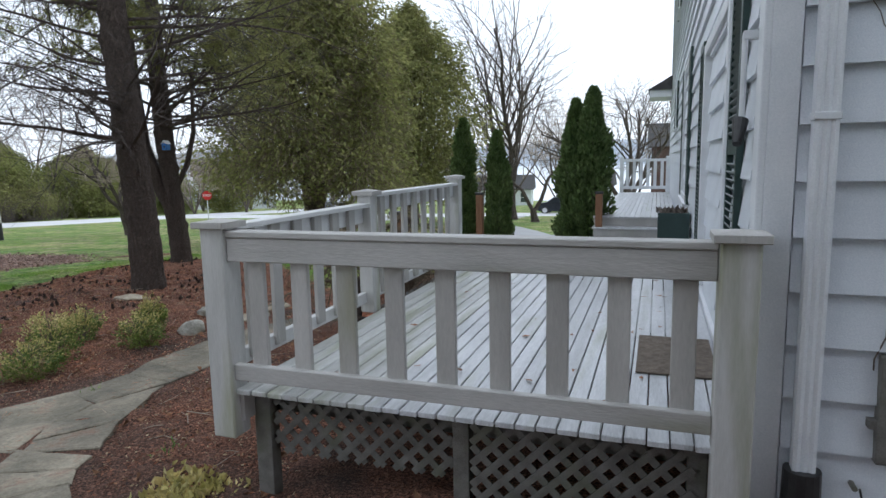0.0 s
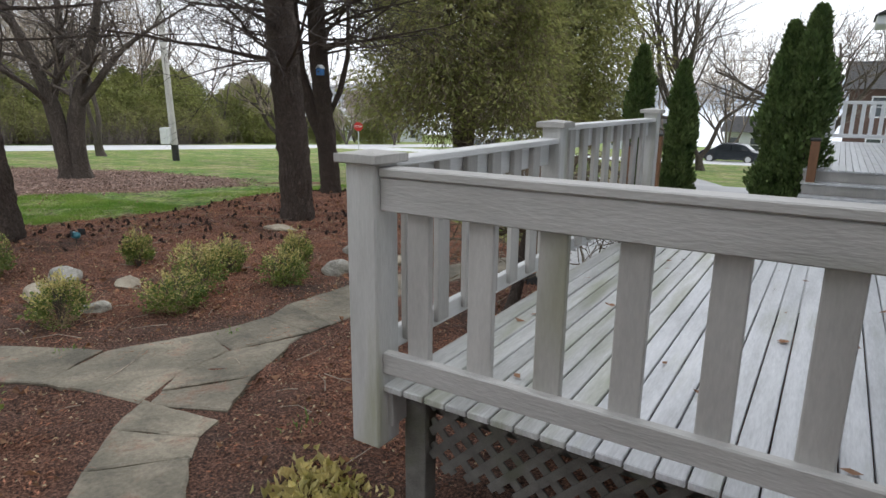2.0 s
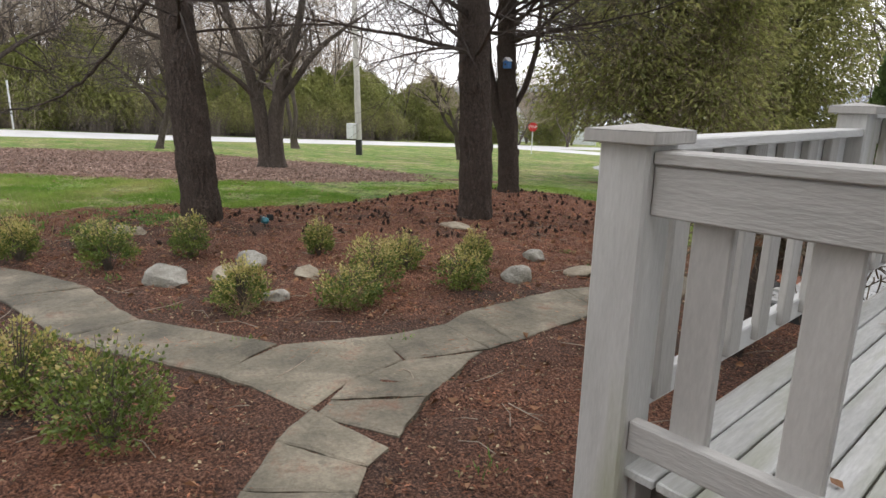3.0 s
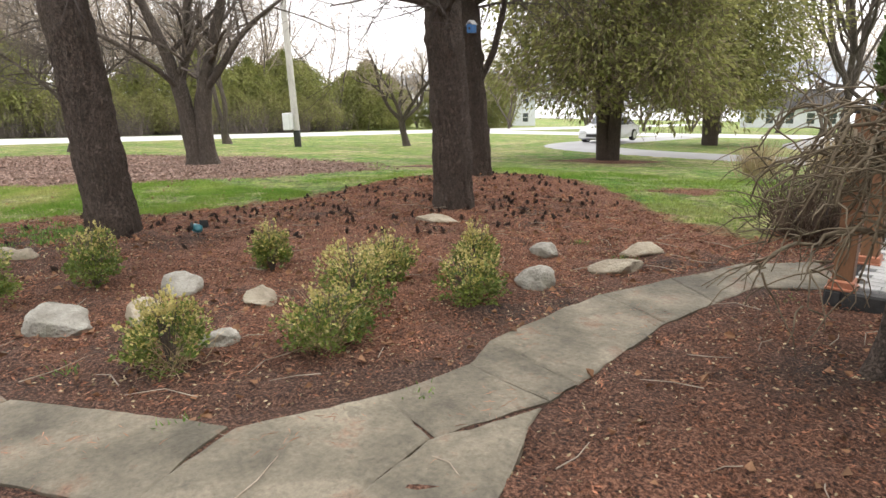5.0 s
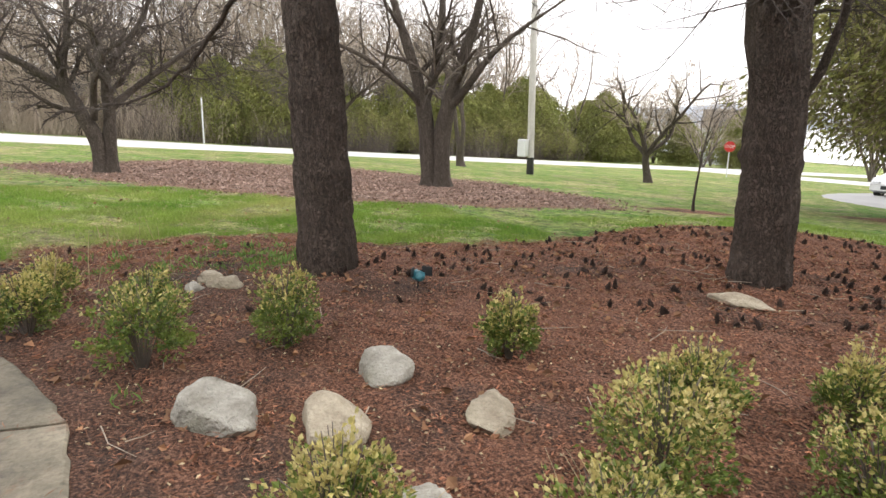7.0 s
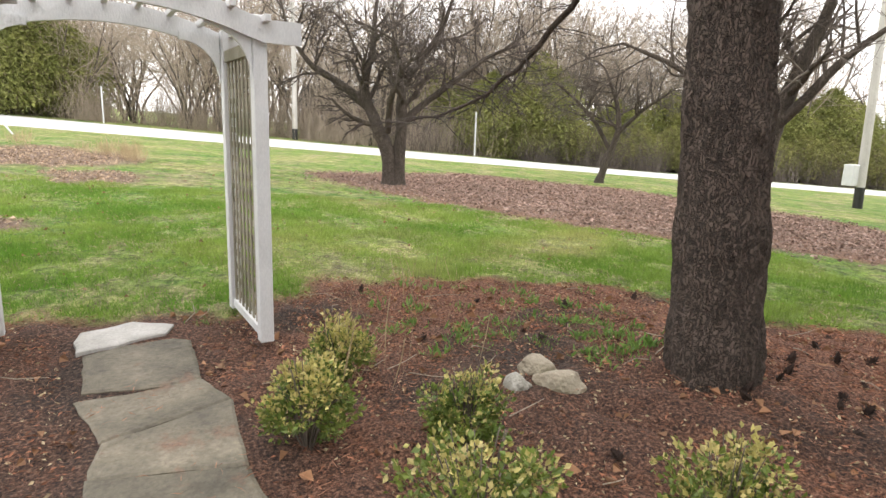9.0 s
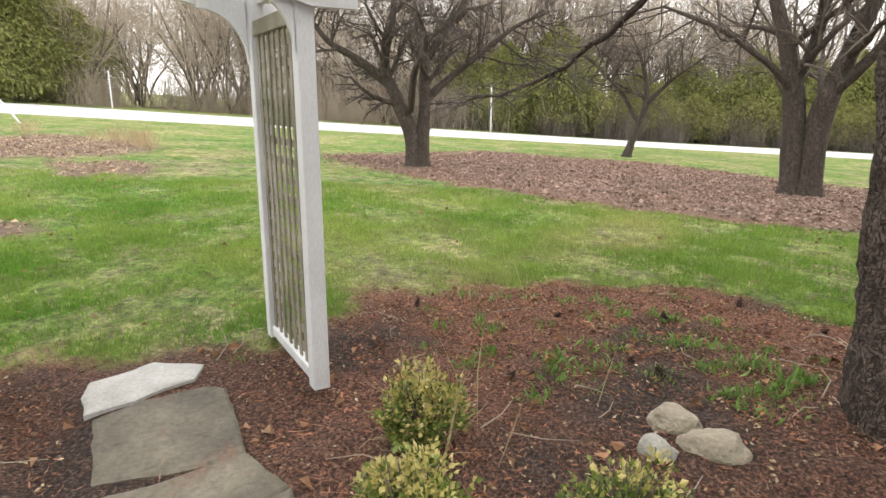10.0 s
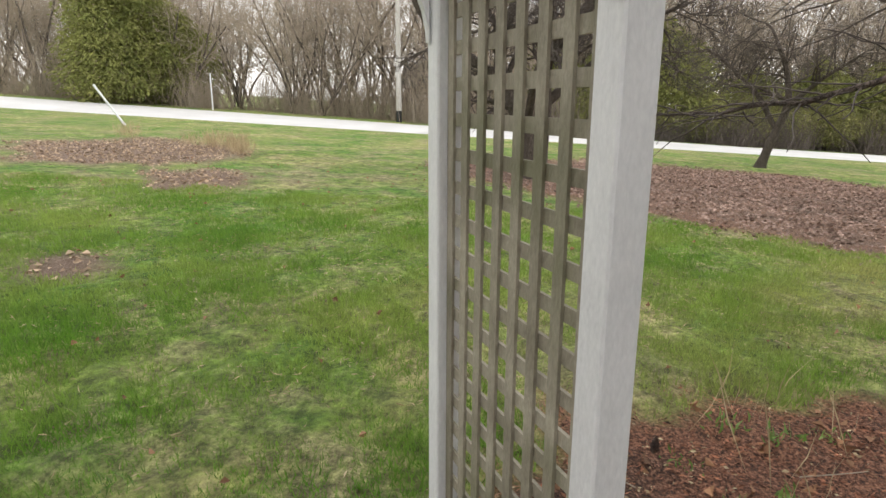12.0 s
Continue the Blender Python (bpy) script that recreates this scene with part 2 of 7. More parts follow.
TEAL = material("teal_glaze", (0.02, 0.13, 0.17), (0.05, 0.22, 0.26), 30, 0.3, 0.2, 60)
SILVER = material("car_paint_silver", (0.60, 0.61, 0.63), (0.66, 0.67, 0.69), 3, 0.25, 0, 60, metal=0.3)
NAVY = material("car_paint_dark", (0.03, 0.036, 0.045), (0.045, 0.05, 0.06), 3, 0.25, 0, 60, metal=0.3)
RUBBER = material("tyre_rubber", (0.015, 0.015, 0.015), (0.03, 0.03, 0.03), 20, 0.8, 0.2, 60)
RED = material("red_sign", (0.45, 0.02, 0.02), (0.5, 0.03, 0.03), 8, 0.5, 0, 60)
BRICK_FAR = material("brown_house_wall", (0.07, 0.045, 0.035), (0.12, 0.075, 0.06), 3, 0.9, 0.3, 40)
# blue-grey is the haze of distance, mixed into the hills' colour
HILL = material("far_hill_haze", (0.30, 0.34, 0.39), (0.36, 0.40, 0.45), 0.02, 1.0, 0, 0.3)
# pale base colour carries the sky reflection on the lake
WATER = material("far_water_sky_tone", (0.62, 0.66, 0.70), (0.68, 0.72, 0.75), 0.05, 0.15, 0, 2)


def glass():
    m = bpy.data.materials.new("window_glass")
    m.use_nodes = True
    b = m.node_tree.nodes["Principled BSDF"]
    b.inputs["Base Color"].default_value = (0.05, 0.06, 0.07, 1)
    b.inputs["Roughness"].default_value = 0.04
    b.inputs["Specular IOR Level"].default_value = 0.9
    return m


GLASS = glass()


def flagstone_material():
    """Cleft sedimentary stone: olive-grey to tan, rust stains, layered relief."""
    m = bpy.data.materials.new("flagstone")
    m.use_nodes = True
    n, l = m.node_tree.nodes, m.node_tree.links
    bs = n["Principled BSDF"]
    co = n.new("ShaderNodeTexCoord")

    def tex(scale, detail, rough):
        q = n.new("ShaderNodeTexNoise")
        q.inputs["Scale"].default_value, q.inputs["Detail"].default_value, q.inputs["Roughness"].default_value = scale, detail, rough
        l.new(co.outputs["Object"], q.inputs["Vector"])
        return q.outputs["Fac"]

    def ramp(src, stops, how="LINEAR"):
        r = n.new("ShaderNodeValToRGB")
        r.color_ramp.interpolation = how
        els = r.color_ramp.elements
        for i, (p, c) in enumerate(stops):
            e = els[i] if i < 2 else els.new(p)
            e.position, e.color = p, (*c, 1)
        l.new(src, r.inputs["Fac"])
        return r.outputs["Color"]

    def mix(f, a, b, mode="MIX"):
        q = n.new("ShaderNodeMix")
        q.data_type, q.blend_type = "RGBA", mode
        for key, v in (("Factor", f), ("A", a), ("B", b)):
            if isinstance(v, (int, float)):
                q.inputs[key].default_value = v
            else:
                l.new(v, q.inputs[key])
        return q.outputs["Result"]

    base = ramp(tex(1.6, 6, 0.6), [(0.36, (0.088, 0.079, 0.058)), (0.5, (0.163, 0.144, 0.106)), (0.64, (0.262, 0.23, 0.172))])
    grain = ramp(tex(34, 5, 0.7), [(0.3, (0.2, 0.2, 0.2)), (0.7, (0.8, 0.8, 0.8))])
    base = mix(0.5, base, grain, "OVERLAY")
    rust = ramp(tex(3.1, 8, 0.7), [(0.56, (0, 0, 0)), (0.68, (0.75, 0.75, 0.75))])
    base = mix(rust, base, ramp(tex(60, 3, 0.6), [(0.35, (0.10, 0.045, 0.028)), (0.65, (0.26, 0.13, 0.08))]))
    dark = ramp(tex(5.2, 8, 0.65), [(0.60, (0, 0, 0)), (0.66, (0.55, 0.55, 0.55))])
    base = mix(dark, base, ramp(tex(20, 3, 0.6), [(0.3, (0.05, 0.045, 0.035)), (0.7, (0.10, 0.09, 0.07))]))
    hv, mr = n.new("ShaderNodeHueSaturation"), n.new("ShaderNodeMapRange")
    mr.inputs["To Min"].default_value, mr.inputs["To Max"].default_value = 0.82, 1.15
    l.new(n.new("ShaderNodeObjectInfo").outputs["Random"], mr.inputs["Value"])
    l.new(mr.outputs["Result"], hv.inputs["Value"])
    l.new(base, hv.inputs["Color"])
    l.new(hv.outputs["Color"], bs.inputs["Base Color"])
    bs.inputs["Roughness"].default_value = 0.72
    cleft = ramp(tex(2.3, 5, 0.55), [(0.40, (0, 0, 0)), (0.47, (0.3, 0.3, 0.3)), (0.53, (0.55, 0.55, 0.55)), (0.60, (1, 1, 1))], "EASE")
    bp, bp2 = n.new("ShaderNodeBump"), n.new("ShaderNodeBump")
    bp.inputs["Strength"].default_value, bp.inputs["Distance"].default_value = 0.9, 0.02
    bp2.inputs["Strength"].default_value, bp2.inputs["Distance"].default_value = 0.5, 0.008
    l.new(cleft, bp.inputs["Height"])
    l.new(grain, bp2.inputs["Height"])
    l.new(bp.outputs["Normal"], bp2.inputs["Normal"])
    l.new(bp2.outputs["Normal"], bs.inputs["Normal"])
    return m


STONE = flagstone_material()

# ---- land ----


def smooth(a, b, v):
    u = np.clip((v - a) / (b - a), 0, 1)
    return u * u * (3 - 2 * u)


def land(x, y):
    """Height of the ground: a ramp down from the house, a low mound under the conifers, a long fall to the street."""
    near = -0.47 - 0.021 * y + 0.002 * x
    far = -0.27 + 0.0139 * x - 0.052 * y
    z = near + (far - near) * smooth(4, 18, np.hypot(x + 6, y - 4))
    z = z * np.clip((-x * 0.9 + y * 0.43) / 3.6, 0, 1)
    z = z + 0.10 * np.exp(-(((x + 8.6) / 2.2) ** 2 + ((y - 7.2) / 2.2) ** 2))
    z = z + 0.14 * np.exp(-(((x + 9.9) / 1.1) ** 2 + ((y - 4.6) / 1.1) ** 2)) + 0.2 * np.exp(-(((x + 9.5) / 2.0) ** 2 + ((y - 10.3) / 2.0) ** 2))
    z = z + smooth(43, 55, -x) * np.clip(0.16 - 0.009 * y, 0, 0.6) * smooth(-90, -60, x)
    return np.maximum(z, -7.5)


def inside(x, y, loop):
    """Signed distance to a closed outline (positive inside), for arrays."""
    d = np.full(np.shape(x), 1e9)
    odd = np.zeros(np.shape(x), bool)
    for (ax, ay), (bx, by) in zip(loop, loop[1:] + loop[:1]):
        ex, ey = bx - ax, by - ay
        k = np.clip(((x - ax) * ex + (y - ay) * ey) / (ex * ex + ey * ey), 0, 1)
        d = np.minimum(d, np.hypot(x - ax - k * ex, y - ay - k * ey))
        if ay != by:
            odd ^= ((ay > y) != (by > y)) & (x < ex * (y - ay) / ey + ax)
    return np.where(odd, d, -d)


# outlines of the planting beds
BEDS = [
    [(3, -6), (-7, -4), (-10.6, -1.2), (-11.0, 0.2), (-11.3, 1.3), (-12.2, 1.7), (-12.7, 3.3), (-12.4, 4.8), (-11.2, 5.8), (-10.9, 7.2),
     (-11.2, 9.5), (-11.4, 12.5), (-10.0, 13.0), (-7.6, 11.2), (-5.6, 9.6), (-4.6, 9.0), (-4.4, 12.5), (-2.5, 14.5), (1, 14.5), (3, 8)],
    [(-25.5, -0.4), (-23.5, 0.5), (-19.5, 3.2), (-16.2, 6.2), (-14.6, 9.6), (-14.4, 12.2), (-17.5, 14.5), (-23, 14.5), (-29, 11), (-31, 5)],
    [(-14.9, 13.4), (-13.9, 13.7), (-13.6, 14.7), (-14.6, 15.4), (-15.4, 14.6)],
    [(-7.2, 11.3), (-6.4, 11.8), (-6.2, 12.9), (-7.3, 12.4)],
    [(-14.2, 19.6), (-11.4, 19.4), (-11.0, 21.8), (-13.6, 22.4)],
]
PATCHES = [
    [(-23.8, -10.9), (-28.3, -9.3), (-27.0, -6.0), (-24.8, -4.4), (-20.9, -5.1), (-20.0, -7.7)],
    [(-19.9, -5.2), (-21.3, -4.2), (-20.7, -2.3), (-18.8, -3.1), (-18.2, -3.9)],
    [(-14.5, -2.8), (-14.6, -2.1), (-14.1, -1.8), (-13.8, -2.3)],
]


def bed_mask(x, y):
    wob = 0.18 * np.sin(3.1 * x + 1.7 * y) + 0.14 * np.sin(7.3 * y - 4.1 * x) + 0.08 * np.sin(17 * x + 13 * y)
    a = np.full(np.shape(x), 0.0)
    for loop in BEDS:
        a = np.maximum(a, smooth(-0.12, 0.2, inside(x, y, loop) + wob * 0.6))
    return a


def patch_mask(x, y):
    wob = 0.22 * np.sin(2.3 * x + 1.7 * y) + 0.18 * np.sin(4.9 * y - 3.1 * x)
    a = np.zeros(np.shape(x))
    for loop in PATCHES:
        a = np.maximum(a, smooth(-0.25, 0.5, inside(x, y, loop) + wob))
    return a


MAIN = [(-9.73, 1.25, 0.31, 0.05), (-9.42, 1.52, 0.31, -0.1), (-8.95, 1.68, 0.31, 0.05), (-8.45, 1.93, 0.32, -0.08), (-7.75, 2.18, 0.33, 0.1), (-6.5, 2.35, 0.28, 0.05), (-5.26, 2.98, 0.31, 0.0)]
NORTH = [(-4.84, 3.88, 0.25, -0.02), (-4.68, 4.5, 0.30, 0.0), (-4.74, 4.82, 0.37, 0.1), (-4.70, 6.05, 0.33, 0.1), (-4.53, 6.76, 0.29, 0.12), (-4.32, 7.48, 0.30, 0.2), (-3.78, 7.95, 0.40, 0.1)]
SPUR = [(-4.45, 3.02, 0.13, 0.0), (-4.06, 3.0, 0.30, 0.1), (-3.92, 2.74, 0.27, 0.05), (-3.70, 2.5, 0.27, 0.0), (-2.9, 1.85, 0.30, 0.05), (-2.2, 1.3, 0.32, -0.1), (-1.4, 0.7, 0.32, 0.1), (-0.6, 0.2, 0.32, 0.0), (0.2, -0.3, 0.32, 0.05)]


def path_distance(x, y):
    """Distance to the middle of the nearest stone path."""
    d = np.full(np.shape(x), 1e9)
    for rows in ([(-10.6, 0.8)] + MAIN + NORTH[:1], NORTH, SPUR):
        for (ax, ay, *_), (bx, by, *_) in zip(rows, rows[1:]):
            ex, ey = bx - ax, by - ay
            k = np.clip(((x - ax) * ex + (y - ay) * ey) / (ex * ex + ey * ey), 0, 1)
            d = np.minimum(d, np.hypot(x - ax - k * ex, y - ay - k * ey))
    return d


def soil_shade(x, y):
    """Where dark soil lies on the mulch, along the paths and under the weeping tree, and where shade is put into its
    colour.
    """
    wob = 0.35 * np.sin(2.1 * x + 1.3 * y) + 0.25 * np.sin(3.7 * y - 2.9 * x)
    a = 0.75 * (1 - smooth(0.5, 1.3, path_distance(x, y) + wob * 0.5)) * np.exp(-(((x + 5.3) / 1.9) ** 2 + ((y - 4.3) / 2.2) ** 2))
    a = np.maximum(a, 0.8 * np.exp(-(((x + 2.7) / 0.9) ** 2 + ((y - 2.6) / 0.9) ** 2)))
    # darker foreground along the paths and shade by the first conifer, as soil colour
    a = np.maximum(a, 0.5 * (1 - smooth(0.4, 1.2, path_distance(x, y) + wob * 0.5)))
    a = np.maximum(a, 0.6 * np.exp(-(((x + 9.7) / 1.5) ** 2 + ((y - 3.5) / 1.2) ** 2)))
    return np.maximum(a, 0.6 * np.exp(-(((x + 3.2) / 0.9) ** 2 + ((y - 5.8) / 1.2) ** 2)))


def ground_material():
    m = bpy.data.materials.new("lawn_and_mulch")
    m.use_nodes = True
    n, l = m.node_tree.nodes, m.node_tree.links
    bs = n["Principled BSDF"]
    bs.inputs["Roughness"].default_value = 0.95
    co = n.new("ShaderNodeTexCoord")

    def noise_tex(scale, detail=6, rough=0.6):
        q = n.new("ShaderNodeTexNoise")
        q.inputs["Scale"].default_value, q.inputs["Detail"].default_value, q.inputs["Roughness"].default_value = scale, detail, rough
        l.new(co.outputs["Object"], q.inputs["Vector"])
        return q

    def ramp(src, stops):
        r = n.new("ShaderNodeValToRGB")
        els = r.color_ramp.elements
        for i, (p, c) in enumerate(stops):
            e = els[i] if i < 2 else els.new(p)
            e.position, e.color = p, (*c, 1)
        l.new(src, r.inputs["Fac"])
        return r.outputs["Color"]

    def mix(f, a, b, mode="MIX"):
        q = n.new("ShaderNodeMix")
        q.data_type, q.blend_type = "RGBA", mode
        for key, v in (("Factor", f), ("A", a), ("B", b)):
            if isinstance(v, (int, float)):
                q.inputs[key].default_value = v
            else:
                l.new(v, q.inputs[key])
        return q.outputs["Result"]

    def attr(name):
        q = n.new("ShaderNodeAttribute")
        q.attribute_name = name
        return q.outputs["Fac"]

    broad, mid, fine, chip = noise_tex(0.35), noise_tex(1.7), noise_tex(22), noise_tex(55, 4, 0.75)
    lawn = ramp(broad.outputs["Fac"], [(0.38, (0.075, 0.195, 0.018)), (0.5, (0.165, 0.245, 0.04)), (0.60, (0.36, 0.325, 0.14))])
    lawn2 = ramp(mid.outputs["Fac"], [(0.40, (0.085, 0.195, 0.02)), (0.54, (0.19, 0.25, 0.055)), (0.64, (0.40, 0.345, 0.19))])
    lawn = mix(0.5, lawn, lawn2)
    straw = n.new("ShaderNodeMapRange")
    straw.inputs["From Min"].default_value, straw.inputs["From Max"].default_value = 0.49, 0.67
    l.new(noise_tex(0.8, 8, 0.75).outputs["Fac"], straw.inputs["Value"])
    lawn = mix(straw.outputs["Result"], lawn, ramp(chip.outputs["Fac"], [(0.36, (0.12, 0.11, 0.05)), (0.6, (0.41, 0.36, 0.20))]))
    lawn = mix(0.8, lawn, ramp(noise_tex(6, 8, 0.8).outputs["Fac"], [(0.40, (0.18, 0.18, 0.18)), (0.60, (0.86, 0.86, 0.86))]), "OVERLAY")
    lawn = mix(0.75, lawn, ramp(fine.outputs["Fac"], [(0.3, (0.25, 0.25, 0.25)), (0.7, (0.8, 0.8, 0.8))]), "OVERLAY")
    mulch = ramp(chip.outputs["Fac"], [(0.36, (0.018, 0.009, 0.006)), (0.5, (0.195, 0.08, 0.046)), (0.63, (0.51, 0.25, 0.155))])
    soil = ramp(chip.outputs["Fac"], [(0.36, (0.012, 0.008, 0.007)), (0.54, (0.072, 0.042, 0.030)), (0.68, (0.27, 0.18, 0.13))])
    pick = n.new("ShaderNodeMapRange")
    pick.inputs["From Min"].default_value, pick.inputs["From Max"].default_value = 0.51, 0.68
    l.new(noise_tex(0.9).outputs["Fac"], pick.inputs["Value"])
    mulch = mix(pick.outputs["Result"], mulch, soil)
    mulch = mix(attr("soil_shade"), mulch, soil)
    litter = ramp(chip.outputs["Fac"], [(0.3, (0.10, 0.06, 0.045)), (0.5, (0.22, 0.15, 0.11)), (0.7, (0.40, 0.31, 0.24))])
    col = mix(attr("patch"), lawn, litter)
    col = mix(attr("bed"), col, mulch)
    col = mix(attr("litter"), col, litter)
    l.new(col, bs.inputs["Base Color"])
    bp, ad = n.new("ShaderNodeBump"), n.new("ShaderNodeMath")
    ad.operation = "ADD"
    l.new(fine.outputs["Fac"], ad.inputs[0])
    l.new(chip.outputs["Fac"], ad.inputs[1])
    bp.inputs["Strength"].default_value, bp.inputs["Distance"].default_value = 1.0, 0.05
    l.new(ad.outputs["Value"], bp.inputs["Height"])
    l.new(bp.outputs["Normal"], bs.inputs["Normal"])
    return m


def axis(lo, a, b, hi, step, grow):
    v = list(np.arange(a, b + 1e-6, step))
    s = step
    while v[-1] < hi:
        s *= grow
        v.append(v[-1] + s)
    s = step
    while v[0] > lo:
        s *= grow
        v.insert(0, v[0] - s)
    return np.array(v)


def build_ground():
    xs, ys = axis(-1500, -14, 1, 1500, 0.10, 1.09), axis(-1500, -2, 13, 1500, 0.10, 1.09)
    gx, gy = np.meshgrid(xs, ys)
    gz = land(gx, gy)
    near = np.exp(-((np.hypot(gx + 6, gy - 4) / 16) ** 2))
    bump = 0.012 * (np.sin(9 * gx + 3 * np.sin(4 * gy)) + np.sin(11 * gy + 2 * np.sin(5 * gx))) + np.random.RandomState(3).normal(0, 0.008, gx.shape)
    on_path = 1 - smooth(0.22, 0.45, path_distance(gx, gy))
    gz = gz + bump * near * (1 - on_path) + 0.012 * on_path
    # the patio and the paths sit in shallow beds of soil
    gz = np.where((gx > -3.6) & (gy > 7.2) & (gy < 12.5) & (gx < 0.4), np.minimum(gz, -0.75), gz)
    h_, w_ = gx.shape
    idx = np.arange(h_ * w_).reshape(h_, w_)
    quads = np.stack([idx[:-1, :-1], idx[:-1, 1:], idx[1:, 1:], idx[1:, :-1]], -1).reshape(-1, 4)
    me = bpy.data.meshes.new("ground")
    me.from_pydata(np.stack([gx, gy, gz], -1).reshape(-1, 3).tolist(), [], quads.tolist())
    for nm, val in (("bed", bed_mask(gx, gy)), ("patch", patch_mask(gx, gy)), ("litter", smooth(-0.6, 0.8, inside(gx, gy, BEDS[1])) * 0.55), ("soil_shade", soil_shade(gx, gy))):
        me.attributes.new(nm, "FLOAT", "POINT").data.foreach_set("value", val.astype(np.float32).ravel())
    me.polygons.foreach_set("use_smooth", [True] * len(me.polygons))
    me.materials.append(ground_material())
    return tagged(new("ground", me), "spring lawn with brown mulched planting beds", "ground", kind="structure")


ground = build_ground()

# ---- builders ----


def mesh_object(name, verts, faces, mat, parent=None, label="", smooth_faces=False):
    me = bpy.data.meshes.new(name)
    me.from_pydata(verts, [], faces)
    if smooth_faces:
        me.polygons.foreach_set("use_smooth", [True] * len(me.polygons))
    for q in (mat if isinstance(mat, (list, tuple)) else [mat]):
        me.materials.append(q)
    ob = new(name, me)
    if parent:
        ob.parent = parent
    return tagged(ob, label)


def part(name, bm, mat, parent=None, label="", smooth_faces=False):
    me = bpy.data.meshes.new(name)
    bmesh.ops.recalc_face_normals(bm, faces=bm.faces)
    bm.to_mesh(me)
    bm.free()
    if smooth_faces:
        me.polygons.foreach_set("use_smooth", [True] * len(me.polygons))
    me.materials.append(mat)
    ob = new(name, me)
    if parent:
        ob.parent = parent
    return tagged(ob, label)


def thing(name, at, label, category, group="", kind="", rz=0):
    ob = new(name)
    ob.matrix_world = pose(*at, 0, 0, rz)
    ob.empty_display_size = 0.1
    return tagged(ob, label, category, group, kind)


def block(x0, x1, y0, y1, z0, z1, bevel=0.0, bm=None, m=None):
    bm = bm or bmesh.new()
    g = bmesh.ops.create_cube(bm, size=1)
    sc = Matrix.LocRotScale(((x0 + x1) / 2, (y0 + y1) / 2, (z0 + z1) / 2), None, (x1 - x0, y1 - y0, z1 - z0))
    bmesh.ops.transform(bm, matrix=(m @ sc) if m else sc, verts=g["verts"])
    if bevel:
        edges = list({e for v in g["verts"] for e in v.link_edges})
        bmesh.ops.bevel(bm, geom=edges, offset=bevel, segments=1, affect="EDGES")
    return bm


def cylinder(r0, r1, z0, z1, sides=12, bm=None, m=None):
    bm = bm or bmesh.new()
    g = bmesh.ops.create_cone(bm, cap_ends=True, segments=sides, radius1=r0, radius2=r1, depth=z1 - z0)
    mm = Matrix.Translation((0, 0, (z0 + z1) / 2))
    bmesh.ops.transform(bm, matrix=(m @ mm) if m else mm, verts=g["verts"])
    return bm


class Tubes:
    """Collects tapered tubes along polylines into one mesh."""

    def __init__(self):
        self.v, self.f = [], []

    def add(self, pts, radii, sides):
        pts = np.asarray(pts, float)
        d = np.gradient(pts, axis=0)
        d /= np.linalg.norm(d, axis=1)[:, None] + 1e-9
        ref = np.array([0.31, 0.17, 0.93]) if abs(d[0, 2]) < 0.8 else np.array([0.95, 0.2, 0.1])
        a = np.cross(d, ref)
        a /= np.linalg.norm(a, axis=1)[:, None] + 1e-9
        b = np.cross(d, a)
        ang = np.arange(sides) * 2 * math.pi / sides
        ring = (a[:, None, :] * np.cos(ang)[None, :, None] + b[:, None, :] * np.sin(ang)[None, :, None]) * np.asarray(radii)[:, None, None]
        base = len(self.v)
        self.v.extend((pts[:, None, :] + ring).reshape(-1, 3).tolist())
        n = len(pts)
        for i in range(n - 1):
            for k in range(sides):
                k2 = (k + 1) % sides
                self.f.append((base + i * sides + k, base + i * sides + k2, base + (i + 1) * sides + k2, base + (i + 1) * sides + k))
        self.f.append(tuple(base + (n - 1) * sides + k for k in range(sides)))

    def object(self, name, mat, parent=None, label=""):
        return mesh_object(name, self.v, self.f, mat, parent, label, True)


def cards(points, dirs, size, rng, aspect=0.5, bend=0.25):
    """Small leaf-like quads: verts and faces for points, pointing along dirs."""
    p, d = np.asarray(points, float), np.asarray(dirs, float)
    d = d / (np.linalg.norm(d, axis=1)[:, None] + 1e-9)
    r = rng.normal(size=p.shape)
    a = np.cross(d, r)
    a /= np.linalg.norm(a, axis=1)[:, None] + 1e-9
    up = np.cross(a, d)
    s = (np.asarray(size) * rng.uniform(0.6, 1.35, len(p)))[:, None]
    mid = p + d * s * 0.5 + up * s * bend * 0.3
    v = np.stack([p, mid - a * s * aspect * 0.5, p + d * s, mid + a * s * aspect * 0.5], 1).reshape(-1, 3)
    f = np.arange(len(p) * 4).reshape(-1, 4)
    return v.tolist(), f.tolist()


